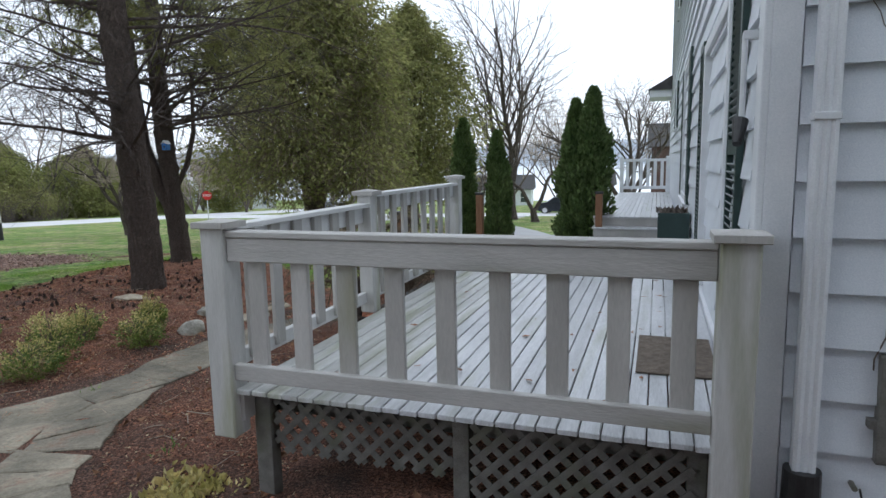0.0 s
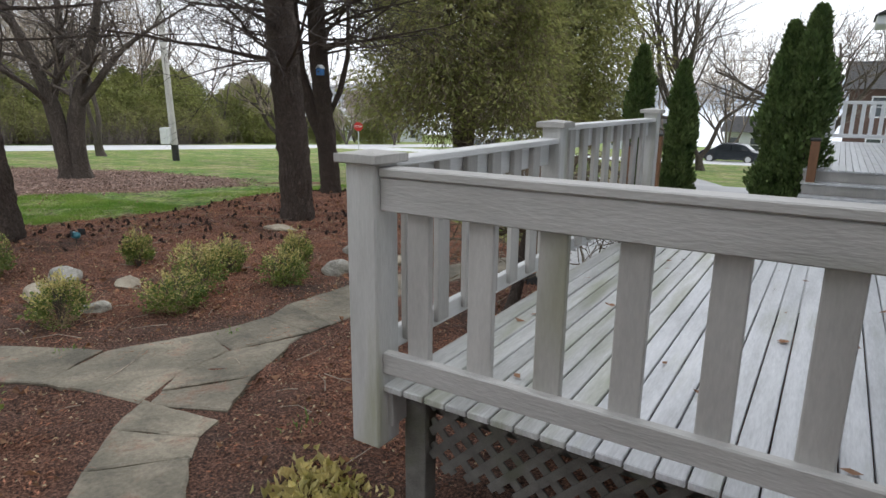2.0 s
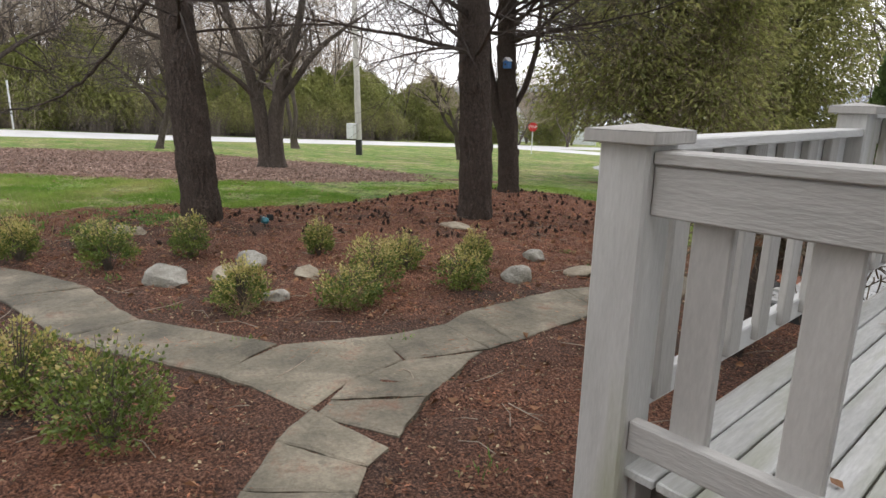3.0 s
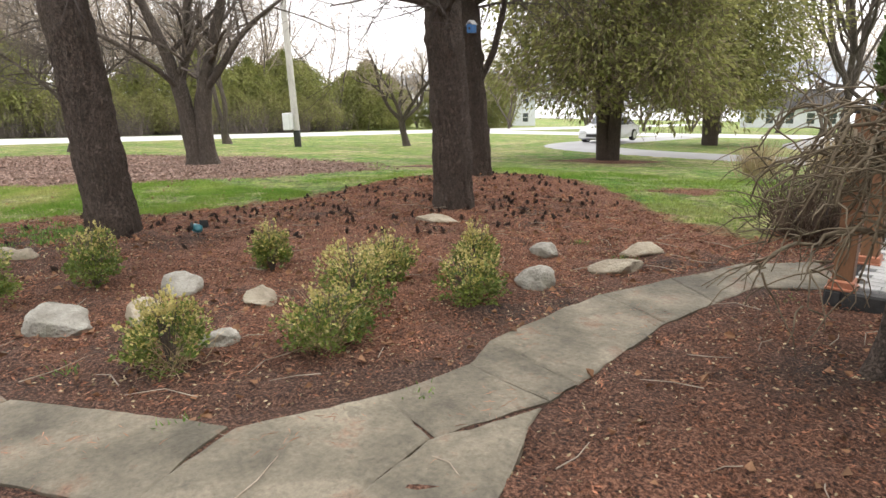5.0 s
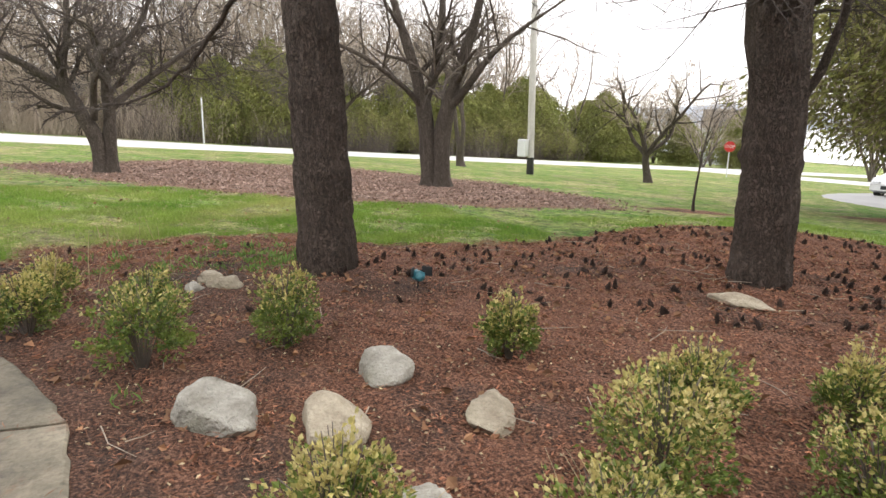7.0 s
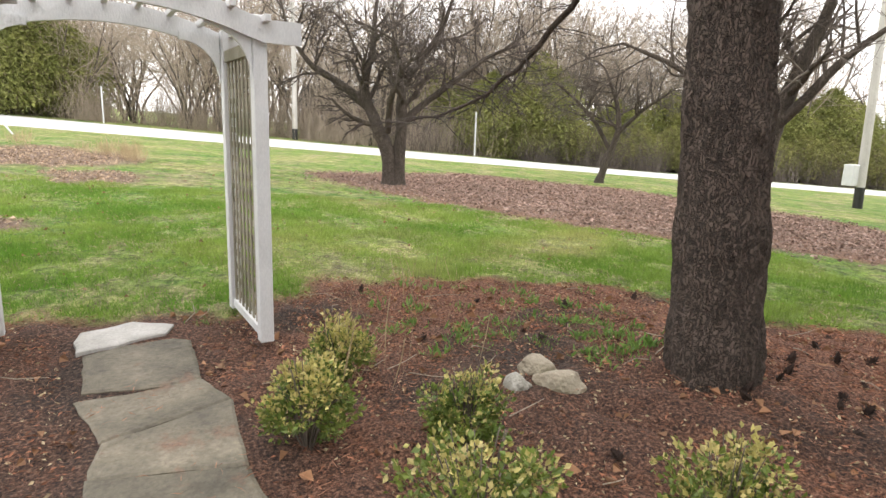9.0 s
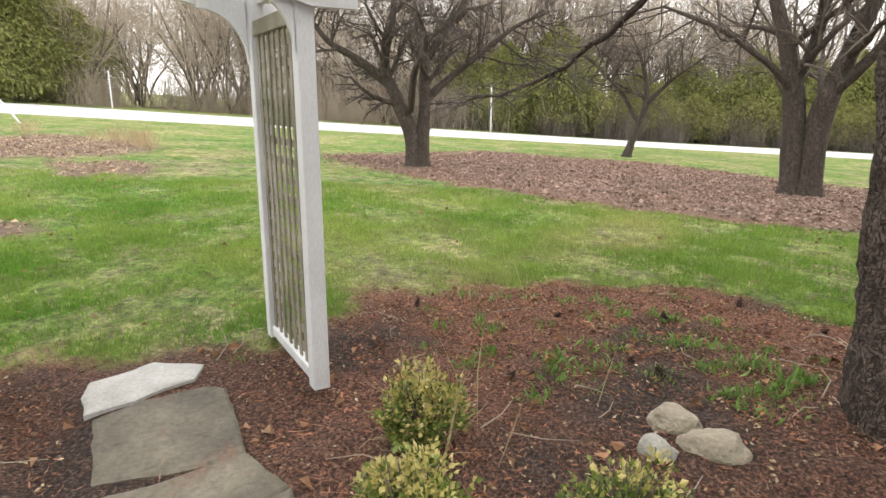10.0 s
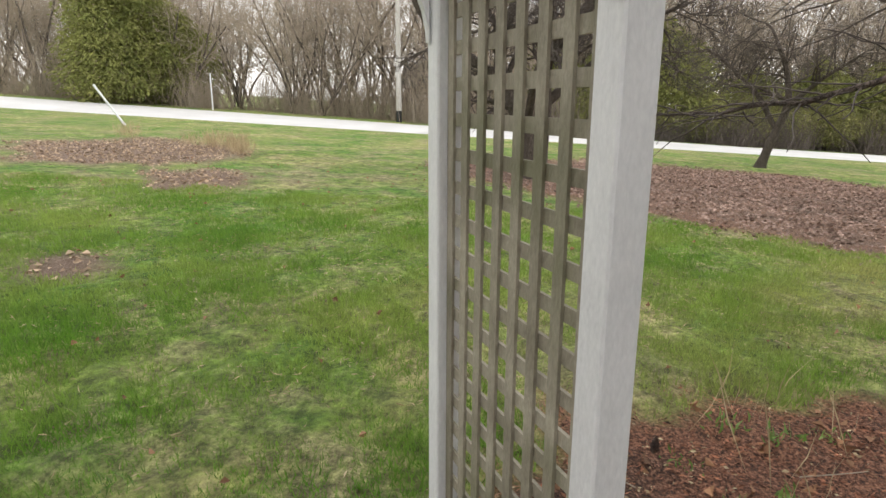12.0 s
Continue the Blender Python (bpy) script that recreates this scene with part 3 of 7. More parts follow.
def grow(rng, out, tips, p, d, length, r, level, cfg):
    """One limb with its side limbs. cfg: wiggle, up, children per level, angle, ratio, levels."""
    n = max(3, int(length / cfg["step"][min(level, len(cfg["step"]) - 1)]))
    pts, rad = [np.array(p, float)], [r]
    d = np.array(d, float)
    end = cfg.get("taper", 0.35) if level < cfg["levels"] else 0.15
    for i in range(n):
        d = d + rng.normal(0, cfg["wiggle"], 3) + np.array([0, 0, cfg["up"][min(level, len(cfg["up"]) - 1)]])
        d /= np.linalg.norm(d)
        pts.append(pts[-1] + d * length / n)
        rad.append(r * (1 - (1 - end) * (i + 1) / n))
    out.append((pts, rad, level))
    tips.append((pts[-1], d))
    if level >= cfg["levels"]:
        return
    k = cfg["kids"][level]
    for j in range(k):
        f = cfg["first"][level] + (1 - cfg["first"][level]) * (j + rng.uniform(0.2, 0.9)) / k
        i = min(n - 1, int(f * n))
        q = pts[i] + (pts[i + 1] - pts[i]) * (f * n - i if f * n - i < 1 else 0.5)
        t = pts[i + 1] - pts[i]
        t /= np.linalg.norm(t)
        side = np.cross(t, rng.normal(size=3))
        side /= np.linalg.norm(side) + 1e-9
        ang = radians(cfg["angle"][level] * rng.uniform(0.7, 1.3))
        nd = t * math.cos(ang) + side * math.sin(ang)
        grow(rng, out, tips, q, nd, length * cfg["ratio"][level] * rng.uniform(0.65, 1.2) * (1.15 - 0.45 * f), max(rad[i] * cfg["thin"][level] * rng.uniform(0.7, 1.1), cfg.get("rmin", 0.004)), level + 1, cfg)


def limbs_to_objects(limbs, holder, mat, twig_mat, split=2, far=False):
    fine = Tubes()
    mat = BARK_FAR if far else mat
    for pts, rad, level in limbs:
        if level < split:
            one = Tubes()
            one.add(pts, rad, 5 if far else (10, 7)[min(level, 1)])
            one.object("limb", mat, holder)
        else:
            fine.add(pts, rad, 3 if far else (10, 7, 5, 3, 3)[min(level, 4)])
    if fine.v:
        tagged(fine.object("twig_mass", twig_mat, holder), kind="stuff")

# ---- house ----
WX, WY = 0.43, 2.95          # faces of the two house walls
LAP = 0.235
# openings in the long wall: y0, y1, z0, z1
OPENINGS = [(4.15, 6.05, 0.30, 2.38), (9.35, 11.1, 0.95, 2.85), (15.3, 16.3, 2.25, 3.1), (4.6, 5.7, 3.9, 5.2), (9.6, 10.8, 4.2, 5.6), (15.3, 16.3, 4.9, 6.0)]
house = thing("house", (WX, WY, 0), "two-storey house with white lap siding and dark green shutters", "house")
HM = Matrix.Translation((-WX, -WY, 0))


def lap_board(length):
    """A lap board along +x, outward -y, drip edge at z 0."""
    v = [(0, -0.036, 0), (length, -0.036, 0), (length, -0.004, LAP + 0.02), (0, -0.004, LAP + 0.02), (0, 0, 0), (length, 0, 0), (length, 0, LAP + 0.02), (0, 0, LAP + 0.02)]
    f = [(0, 1, 2, 3), (4, 7, 6, 5), (0, 4, 5, 1), (0, 3, 7, 4), (1, 5, 6, 2), (3, 2, 6, 7)]
    me = bpy.data.meshes.new("lap_board")
    me.from_pydata(v, [], f)
    me.materials.append(SIDING)
    return me


BOARD_MESH = {}


def place_lap(length, m):
    key = round(length, 3)
    if key not in BOARD_MESH:
        BOARD_MESH[key] = lap_board(key)
    ob = new("lap_board", BOARD_MESH[key])
    ob.parent = house
    ob.matrix_basis = HM @ m


def wall_pieces(lo, hi, z0, z1, cuts):
    """Rectangles that fill lo..hi, z0..z1 round the cuts."""
    out, cols = [], sorted({lo, hi, *[c for o in cuts for c in o[:2]]})
    for a, b in zip(cols, cols[1:]):
        zs = z0
        for o in sorted((o for o in cuts if o[0] <= a and o[1] >= b), key=lambda o: o[2]):
            out.append((a, b, zs, o[2]))
            zs = o[3]
        out.append((a, b, zs, z1))
    return out


bm = bmesh.new()
for a, b, c, d in wall_pieces(WY, 24.0, -1.6, 7.2, OPENINGS):
    block(WX, WX + 0.18, a, b, c, d, 0, bm)
bmesh.ops.transform(bm, matrix=HM, verts=bm.verts)
part("wall", bm, SIDING, house)
bm = block(WX + 0.18, 8.0, WY, WY + 0.18, -1.0, 7.2)
block(8.0 - 0.18, 8.0, WY + 0.18, 24.0, -1.6, 7.2, 0, bm)
block(WX + 0.18, 8.0 - 0.18, 24.0 - 0.18, 24.0, -1.6, 7.2, 0, bm)
block(WX + 0.18, 8.0 - 0.18, WY + 0.18, 23.8, 2.75, 2.85, 0, bm)
bmesh.ops.transform(bm, matrix=HM, verts=bm.verts)
part("wall", bm, SIDING, house)
# roof with eaves, and the small gutter return at the far corner
bm = bmesh.new()
vs = [bm.verts.new(p) for p in ((0.2, 2.6, 7.2), (8.2, 2.6, 7.2), (8.2, 24.4, 7.2), (0.2, 24.4, 7.2), (4.2, 2.6, 10), (4.2, 24.4, 10), (0.2, 2.6, 7.4), (8.2, 2.6, 7.4), (8.2, 24.4, 7.4), (0.2, 24.4, 7.4))]
for f in ((0, 1, 2, 3), (6, 4, 5, 9), (7, 8, 5, 4), (0, 6, 7, 1), (6, 7, 4), (2, 8, 9, 3), (9, 8, 5), (0, 3, 9, 6), (1, 7, 8, 2)):
    bm.faces.new([vs[i] for i in f])
bmesh.ops.transform(bm, matrix=HM, verts=bm.verts)
part("roof", bm, ROOF, house, "dark shingle roof")
for k in range(31):
    z = -0.02 + k * LAP
    for a, b, c, d in [p for p in wall_pieces(WY + 0.12, 23.88, z, z + LAP, [(o[0] - 0.09, o[1] + 0.09, o[2] - 0.09, o[3] + 0.09) for o in OPENINGS]) if p[3] - p[2] > LAP * 0.6]:
        place_lap(b - a, Matrix.Translation((WX, b, z)) @ pose(0, 0, 0, 0, 0, -90))
    place_lap(7.3, Matrix.Translation((WX + 0.12, WY, z)))
for bx in (block(WX - 0.03, WX + 0.0, WY - 0.035, WY + 0.115, -0.3, 7.2, 0.004), block(WX + 0.0, WX + 0.115, WY - 0.035, WY, -0.3, 7.2, 0.004), block(WX - 0.03, WX, 23.88, 24.0, -0.5, 7.2, 0.004)):
    bmesh.ops.transform(bx, matrix=HM, verts=bx.verts)
    part("corner_board", bx, TRIM, house)


def casing(o, depth=0.05, w=0.09):
    a, b, c, d = o
    win = part("window", block(WX + 0.07, WX + 0.08, a, b, c, d, 0, None, HM), GLASS, house, "dark window glass")
    for q in ((a - w, a, c - w, d + w), (b, b + w, c - w, d + w), (a, b, d, d + w), (a, b, c - w, c)):
        part("frame", block(WX - depth, WX + 0.09, *q[:2], *q[2:], 0.006, None, HM), TRIM, win)
    mid = (c + d) / 2
    part("sash", block(WX + 0.03, WX + 0.068, a, b, mid - 0.03, mid + 0.03, 0.004, None, HM), TRIM, win)
    for q in ((a, a + 0.05), (b - 0.05, b)):
        part("sash", block(WX + 0.03, WX + 0.066, *q, c, d, 0.004, None, HM), TRIM, win)
    part("sill", block(WX - depth - 0.04, WX + 0.09, a - w - 0.03, b + w + 0.03, c - w - 0.04, c - w, 0.006, None, HM), TRIM, win)


def shutter(y0, y1, z0, z1):
    s = new("shutter")
    s.parent = house
    s.matrix_basis = HM @ Matrix.Translation((WX - 0.024, y0, z0))
    tagged(s, "dark green louvred shutter")
    w, h = y1 - y0, z1 - z0
    bm = block(-0.035, 0, 0, 0.05, 0, h, 0.004)
    block(-0.035, 0, w - 0.05, w, 0, h, 0.004, bm)
    for z in (0, h * 0.5 - 0.04, h - 0.08):
        block(-0.034, 0, 0.05, w - 0.05, z, z + 0.08, 0, bm)
    part("frame", bm, GREEN, s)
    bm = bmesh.new()
    z = 0.1
    while z < h - 0.1:
        if abs(z - h * 0.5) > 0.06:
            block(-0.022, 0.022, 0.05, w - 0.05, -0.004, 0.004, 0, bm, Matrix.Translation((-0.018, 0, z)) @ pose(0, 0, 0, 0, 40, 0))
        z += 0.042
    part("louvres", bm, GREEN, s)


for o in OPENINGS[1:]:
    casing(o)
    w = 0.42
    shutter(o[0] - 0.11 - w, o[0] - 0.11, o[2] - 0.08, o[3] + 0.08)
    shutter(o[1] + 0.11, o[1] + 0.11 + w, o[2] - 0.08, o[3] + 0.08)
# glazed garden door with storm frame
o = OPENINGS[0]
door = part("door", block(WX + 0.06, WX + 0.07, o[0] + 0.06, o[1] - 0.06, o[2] + 0.08, o[3] - 0.06, 0, None, HM), GLASS, house, "glazed garden door with dark glass")
for q in ((o[0] - 0.1, o[0], o[2], o[3] + 0.1), (o[1], o[1] + 0.1, o[2], o[3] + 0.1), (o[0], o[1], o[3], o[3] + 0.1)):
    part("frame", block(WX - 0.06, WX + 0.09, *q, 0.006, None, HM), TRIM, door)
for q in ((o[0], o[0] + 0.07), ((o[0] + o[1]) / 2 - 0.06, (o[0] + o[1]) / 2 + 0.06), (o[1] - 0.07, o[1])):
    part("stile", block(WX + 0.0, WX + 0.058, *q, o[2] + 0.02, o[3], 0.004, None, HM), TRIM, door)
# thin dark sheet in front of the far part of the door glass
part("dark_panel", block(WX + 0.028, WX + 0.036, 4.78, o[1] - 0.07, o[2] + 0.03, o[3] - 0.02, 0, None, HM), BLACK, door, "dark panel over the far part of the door")
part("threshold", block(WX - 0.05, WX + 0.09, o[0], o[1], o[2] - 0.02, o[2] + 0.02, 0.004, None, HM), TRIM, door)
shutter(3.42, 3.9, 0.55, 2.55)
shutter(6.28, 6.72, 0.55, 2.55)
# small hooded gable return at the far end
part("eave_return", block(WX - 0.75, WX - 0.03, 22.6, 24.3, 3.55, 3.8, 0.02, None, HM), TRIM, house)
bm = bmesh.new()
vs = [bm.verts.new(p) for p in ((WX - 0.8, 22.5, 3.8), (WX - 0.8, 24.4, 3.8), (WX - 0.03, 24.4, 4.25), (WX - 0.03, 22.5, 4.25), (WX - 0.03, 24.4, 3.8), (WX - 0.03, 22.5, 3.8))]
for f in ((0, 1, 2, 3), (0, 3, 5), (1, 4, 2), (0, 5, 4, 1), (3, 2, 4, 5)):
    bm.faces.new([vs[i] for i in f])
bmesh.ops.transform(bm, matrix=HM, verts=bm.verts)
part("eave_roof", bm, ROOF, house)

# an assumed, unseen wing behind the start of the walk, added for its shade
wing = thing("house_wing", (-2.4, -2.4, 0), "assumed unseen white-sided wing, added to shade the deck front", "house")
WM = Matrix.Translation((2.4, 2.4, 0))
part("wall", block(-2.4, 8.0, -2.6, -2.4, -1.0, 5.6, 0, None, WM), SIDING, wing)
part("wall", block(-2.4, -2.2, -9.0, -2.6, -1.0, 5.6, 0, None, WM), SIDING, wing)
part("roof", block(-2.9, 8.0, -9.0, -1.7, 5.6, 5.8, 0.02, None, WM), ROOF, wing)
# added overhead slab, out of view, keeps sky light off the railing front
part("shade_roof", block(-1.9, 4.0, -2.4, 0.95, 2.65, 2.8, 0.01, None, WM), BRICK_FAR, wing, "dark unseen roof slab, added to shade the railing")

# downspout on the near wall
spout = thing("downspout", (0.635, WY - 0.065, 0.04), "white corrugated metal downspout running into a black drain", "downspout")
bm = bmesh.new()
prof = [(-0.045, 0.03), (-0.045, -0.03), (-0.03, -0.036), (-0.015, -0.028), (0, -0.036), (0.015, -0.028), (0.03, -0.036), (0.045, -0.03), (0.045, 0.03)]
lo = [bm.verts.new((x, y, 0.06)) for x, y in prof]
hi = [bm.verts.new((x, y, 5.3)) for x, y in prof]
for i in range(len(prof)):
    j = (i + 1) % len(prof)
    bm.faces.new((lo[i], lo[j], hi[j], hi[i]))
part("pipe", bm, TRIM, spout)
part("strap", block(-0.05, 0.05, -0.04, 0.04, 1.6, 1.63, 0.002), TRIM, spout)
part("drain", cylinder(0.085, 0.075, -0.25, 0.10, 14), BLACK, spout, "black plastic drain collar")
# grey conduit and meter box edge further along the wall
conduit = thing("conduit", (0.93, WY - 0.04, 0.05), "grey electrical conduit strapped to the siding", "conduit")
part("pipe", block(-0.03, 0.03, -0.03, 0.03, 0.15, 0.62, 0.006), LATTICE, conduit)
part("strap", block(-0.06, 0.06, -0.02, 0.035, 0.3, 0.34, 0.003), LATTICE, conduit)
tap = thing("garden_tap", (0.83, WY - 0.03, 0.09), "small grey outdoor tap with a hanging cord", "tap")
part("body", cylinder(0.012, 0.012, 0, 0.06, 8, None, pose(0, 0, 0, 90, 0, 0)), LATTICE, tap)
cord = Tubes()
cord.add([(0.02, -0.05, 0), (0.03, -0.06, -0.05), (0.03, -0.05, -0.12)], [0.005] * 3, 5)
cord.object("cord", BLACK, tap)
vine = thing("dry_vine", (0.88, WY - 0.03, 0.6), "thin leafless brown vine clinging to the siding", "vine")
rng = np.random.RandomState(21)
vt = Tubes()
for q in range(4):
    p, pts = np.array([0.0 + 0.04 * q, 0.0, 0.0]), []
    for i in range(34):
        pts.append(p.copy())
        p = p + np.array([rng.normal(0, 0.016) + 0.004 * math.sin(i * 0.6 + q), rng.normal(0, 0.002), 0.05 if q != 2 else 0.03])
    vt.add(pts, np.linspace(0.004, 0.002, 34), 4)
vt.object("stem", TWIG, vine)
# wall lamp with a black head on a short pipe
lamp = thing("wall_lamp", (WX - 0.02, 3.17, 1.62), "black flood lamp on a white pipe bracket, unlit", "lamp")
part("pipe", cylinder(0.014, 0.014, 0.05, 0.42, 10, None, pose(-0.05, 0, 0, 0, 0, 0)), TRIM, lamp)
part("bracket", block(-0.06, 0.02, -0.02, 0.02, 0.40, 0.44, 0.004), TRIM, lamp)
part("head", cylinder(0.02, 0.036, -0.08, 0.05, 14, None, pose(-0.06, -0.02, 0, -35, 10, 0)), BLACK, lamp)

# planter box on a stand by the wall
planter = thing("planter_box", (0.2, 8.15, -0.52), "dark green planter box with dry plants on a white stand", "planter")
bm = bmesh.new()
for q in ((-0.18, 0.18, -0.32, -0.30), (-0.18, 0.18, 0.30, 0.32), (-0.18, -0.16, -0.30, 0.30), (0.16, 0.18, -0.30, 0.30)):
    block(*q, 1.03, 1.36, 0.004, bm)
block(-0.16, 0.16, -0.3, 0.3, 1.03, 1.06, 0, bm)
part("box", bm, GREEN, planter)
part("soil", block(-0.158, 0.158, -0.298, 0.298, 1.06, 1.31), CONE, planter, "dark potting soil")
for sx in (-0.13, 0.13):
    for sy in (-0.26, 0.26):
        part("leg", block(sx - 0.03, sx + 0.03, sy - 0.03, sy + 0.03, 0, 1.03, 0.004), TRIM, planter)
rng = np.random.RandomState(5)
pv, pf = cards(np.c_[rng.uniform(-0.15, 0.15, 160), rng.uniform(-0.28, 0.28, 160), np.full(160, 1.3)], np.c_[rng.normal(0, 0.5, (160, 2)), np.ones(160)], 0.1, rng, 0.4)
tagged(mesh_object("dry_plants", pv, pf, TWIG, planter), kind="stuff")

# ---- deck with railings ----
DX0, DX1, DY0, DY1, DZ = -2.26, 0.40, 2.80, 7.25, 0.225
deck = thing("deck", (DX0, DY0, DZ), "low white-painted timber deck, wet boards, lattice skirt", "deck")
DM = Matrix.Translation((-DX0, -DY0, -DZ))
rng = np.random.RandomState(8)
nb = 26
for i in range(nb):
    x0 = DX0 + i * (DX1 - DX0) / nb
    x1 = x0 + (DX1 - DX0) / nb - 0.007
    z = rng.uniform(-0.002, 0.002)
    part("deck_board", block(x0, x1, DY0 - rng.uniform(0, 0.008), DY1, DZ - 0.03 + z, DZ + z, 0.004, None, DM), ALGAE_BOARD if i < 8 else BOARD, deck)
for q in ((DX0 + 0.03, DX1, DY0 + 0.22, DY0 + 0.26), (DX0 + 0.03, DX1, DY1 - 0.09, DY1 - 0.05), (DX0 + 0.03, DX0 + 0.07, DY0 + 0.26, DY1 - 0.09)):
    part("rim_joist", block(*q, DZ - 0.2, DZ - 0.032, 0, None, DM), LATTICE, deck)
part("rim_cover", block(DX0 - 0.012, DX0 + 0.03, DY0 + 0.02, DY1, DZ - 0.2, DZ + 0.0, 0.004, None, DM), RAIL, deck)


def lattice_panel(x0, x1, z0, z1, y):
    """Diagonal strips in two layers, each cut to the panel."""
    h = z1 - z0
    for s in (1, -1):
        c = x0 - (h if s > 0 else 0)
        while c < x1 + (0 if s > 0 else h):
            # the strip's centre line: x = c + s*(z - z0) ; clip to the panel
            za, zb = z0, z1
            xa, xb = c, c + s * h
            if s > 0:
                if xa < x0: za, xa = z0 + (x0 - c), x0
                if xb > x1: zb, xb = z0 + (x1 - c), x1
            else:
                if xa > x1: za, xa = z0 + (c - x1), x1
                if xb < x0: zb, xb = z0 + (c - x0), x0
            if zb - za > 0.03:
                ln = math.hypot(xb - xa, zb - za)
                m = DM @ Matrix.Translation(((xa + xb) / 2, y + (0.0 if s > 0 else 0.009), (za + zb) / 2)) @ pose(0, 0, 0, 0, -45 * s, 0)
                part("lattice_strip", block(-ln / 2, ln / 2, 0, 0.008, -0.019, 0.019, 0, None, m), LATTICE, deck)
            c += 0.118


lattice_panel(-2.12, -1.0, -0.20, 0.21, DY0 + 0.15)
lattice_panel(-0.88, 0.2, -0.45, 0.16, DY0 + 0.10)
for px0, px1 in ((-0.99, -0.9), (-2.24, -2.13), (0.17, 0.26)):
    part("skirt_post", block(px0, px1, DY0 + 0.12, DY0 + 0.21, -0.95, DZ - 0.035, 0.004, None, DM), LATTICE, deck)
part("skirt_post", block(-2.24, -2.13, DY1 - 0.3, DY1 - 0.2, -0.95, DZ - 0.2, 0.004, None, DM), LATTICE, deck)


def post(x, y, z0, z1, s=0.14):
    p = part("post", block(x - s / 2, x + s / 2, y - s / 2, y + s / 2, z0, z1 - 0.06, 0.008, None, DM), ALGAE_RAIL, deck)
    bm = block(x - s / 2 - 0.032, x + s / 2 + 0.032, y - s / 2 - 0.032, y + s / 2 + 0.032, z1 - 0.065, z1 - 0.03, 0.004, None, DM)
    o = s / 2 + 0.032
    vs = [bm.verts.new(DM @ Vector(v)) for v in ((x - o, y - o, z1 - 0.03), (x + o, y - o, z1 - 0.03), (x + o, y + o, z1 - 0.03), (x - o, y + o, z1 - 0.03), (x, y, z1 - 0.014))]
    for i in range(4):
        bm.faces.new((vs[i], vs[(i + 1) % 4], vs[4]))
    part("cap", bm, RAIL, p)


PA, PB, PC, PD = (-2.33, 2.83), (0.335, 2.80), (-2.33, 4.72), (-2.33, 7.15)
post(*PA, -0.06, 1.225, 0.15)
post(*PB, -0.5, 1.215, 0.155)
post(*PC, DZ, 1.30, 0.13)
post(*PD, DZ, 1.36, 0.13)


def railing(a, b, zt, zb, first, pitch, count, width, across):
    """A run of rail between two posts; across: the run goes along x."""
    def run(name, lo, hi, t0, t1, z0, z1):
        q = (lo, hi, t0, t1) if across else (t0, t1, lo, hi)
        # front rails take the shade-darkened colour, side rails the lit one
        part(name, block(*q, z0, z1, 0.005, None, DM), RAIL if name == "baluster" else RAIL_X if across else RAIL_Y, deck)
    c = PA[1] if across else PA[0]
    run("top_rail", a, b, c - 0.055, c + 0.055, zt - 0.035, zt)
    run("rail_face", a, b, c - 0.045, c - 0.01, zt - 0.17, zt - 0.037)
    run("bottom_rail", a, b, c - 0.045, c + 0.0, zb, zb + 0.095)
    for i in range(count):
        m = first + pitch * i
        run("baluster", m - width / 2, m + width / 2, c - 0.008, c + 0.025, zb + 0.03, zt - 0.037)


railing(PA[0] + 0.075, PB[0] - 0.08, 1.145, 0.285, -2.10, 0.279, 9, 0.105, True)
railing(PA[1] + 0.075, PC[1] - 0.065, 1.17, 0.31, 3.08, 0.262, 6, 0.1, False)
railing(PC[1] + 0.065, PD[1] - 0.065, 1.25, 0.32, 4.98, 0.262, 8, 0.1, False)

doormat = part("doormat", block(-0.23, 0.23, -0.40, 0.40, 0, 0.014, 0.004), MAT)
doormat.location = (0.14, 4.10, DZ + 0.003)
tagged(doormat, "flat brown coir doormat on the deck boards", "doormat")

# far deck with steps and railing
deck2 = thing("far_deck", (-0.5, 12.6, 0.36), "pale timber deck with three steps by the house", "deck")
D2 = Matrix.Translation((0.5, -12.6, -0.3))
for i in range(16):
    x0 = -1.2 + i * 0.1
    part("deck_board", block(x0, x0 + 0.093, 12.6, 21.8, 0.27, 0.3, 0.003, None, D2), BOARD, deck2)
part("skirt", block(-1.2, 0.4, 12.74, 12.78, -0.9, 0.268, 0, None, D2), RAIL, deck2)
part("skirt", block(-1.2, -1.16, 12.78, 21.8, -1.2, 0.268, 0, None, D2), RAIL, deck2)
for i in range(4):
    z = 0.3 - 0.19 * (i + 1)
    part("step", block(-1.2, 0.1, 12.6 - 0.28 * (i + 1), 12.6 - 0.28 * i + 0.03, z - 0.035, z, 0.005, None, D2), BOARD, deck2)
    part("riser", block(-1.17, 0.07, 12.66 - 0.28 * i, 12.69 - 0.28 * i, z, z + 0.155, 0, None, D2), RAIL, deck2)
for q in (-1.13, 0.33):
    part("post", block(q - 0.06, q + 0.06, 21.6, 21.72, 0.3, 1.5, 0.006, None, D2), TRIM, deck2)
part("top_rail", block(-1.07, 0.27, 21.6, 21.71, 1.33, 1.42, 0.006, None, D2), TRIM, deck2)
part("bottom_rail", block(-1.07, 0.27, 21.62, 21.68, 0.42, 0.52, 0.006, None, D2), TRIM, deck2)
for i in range(6):
    x = -0.95 + 0.22 * i
    part("baluster", block(x - 0.05, x + 0.05, 21.64, 21.67, 0.52, 1.33, 0.004, None, D2), TRIM, deck2)

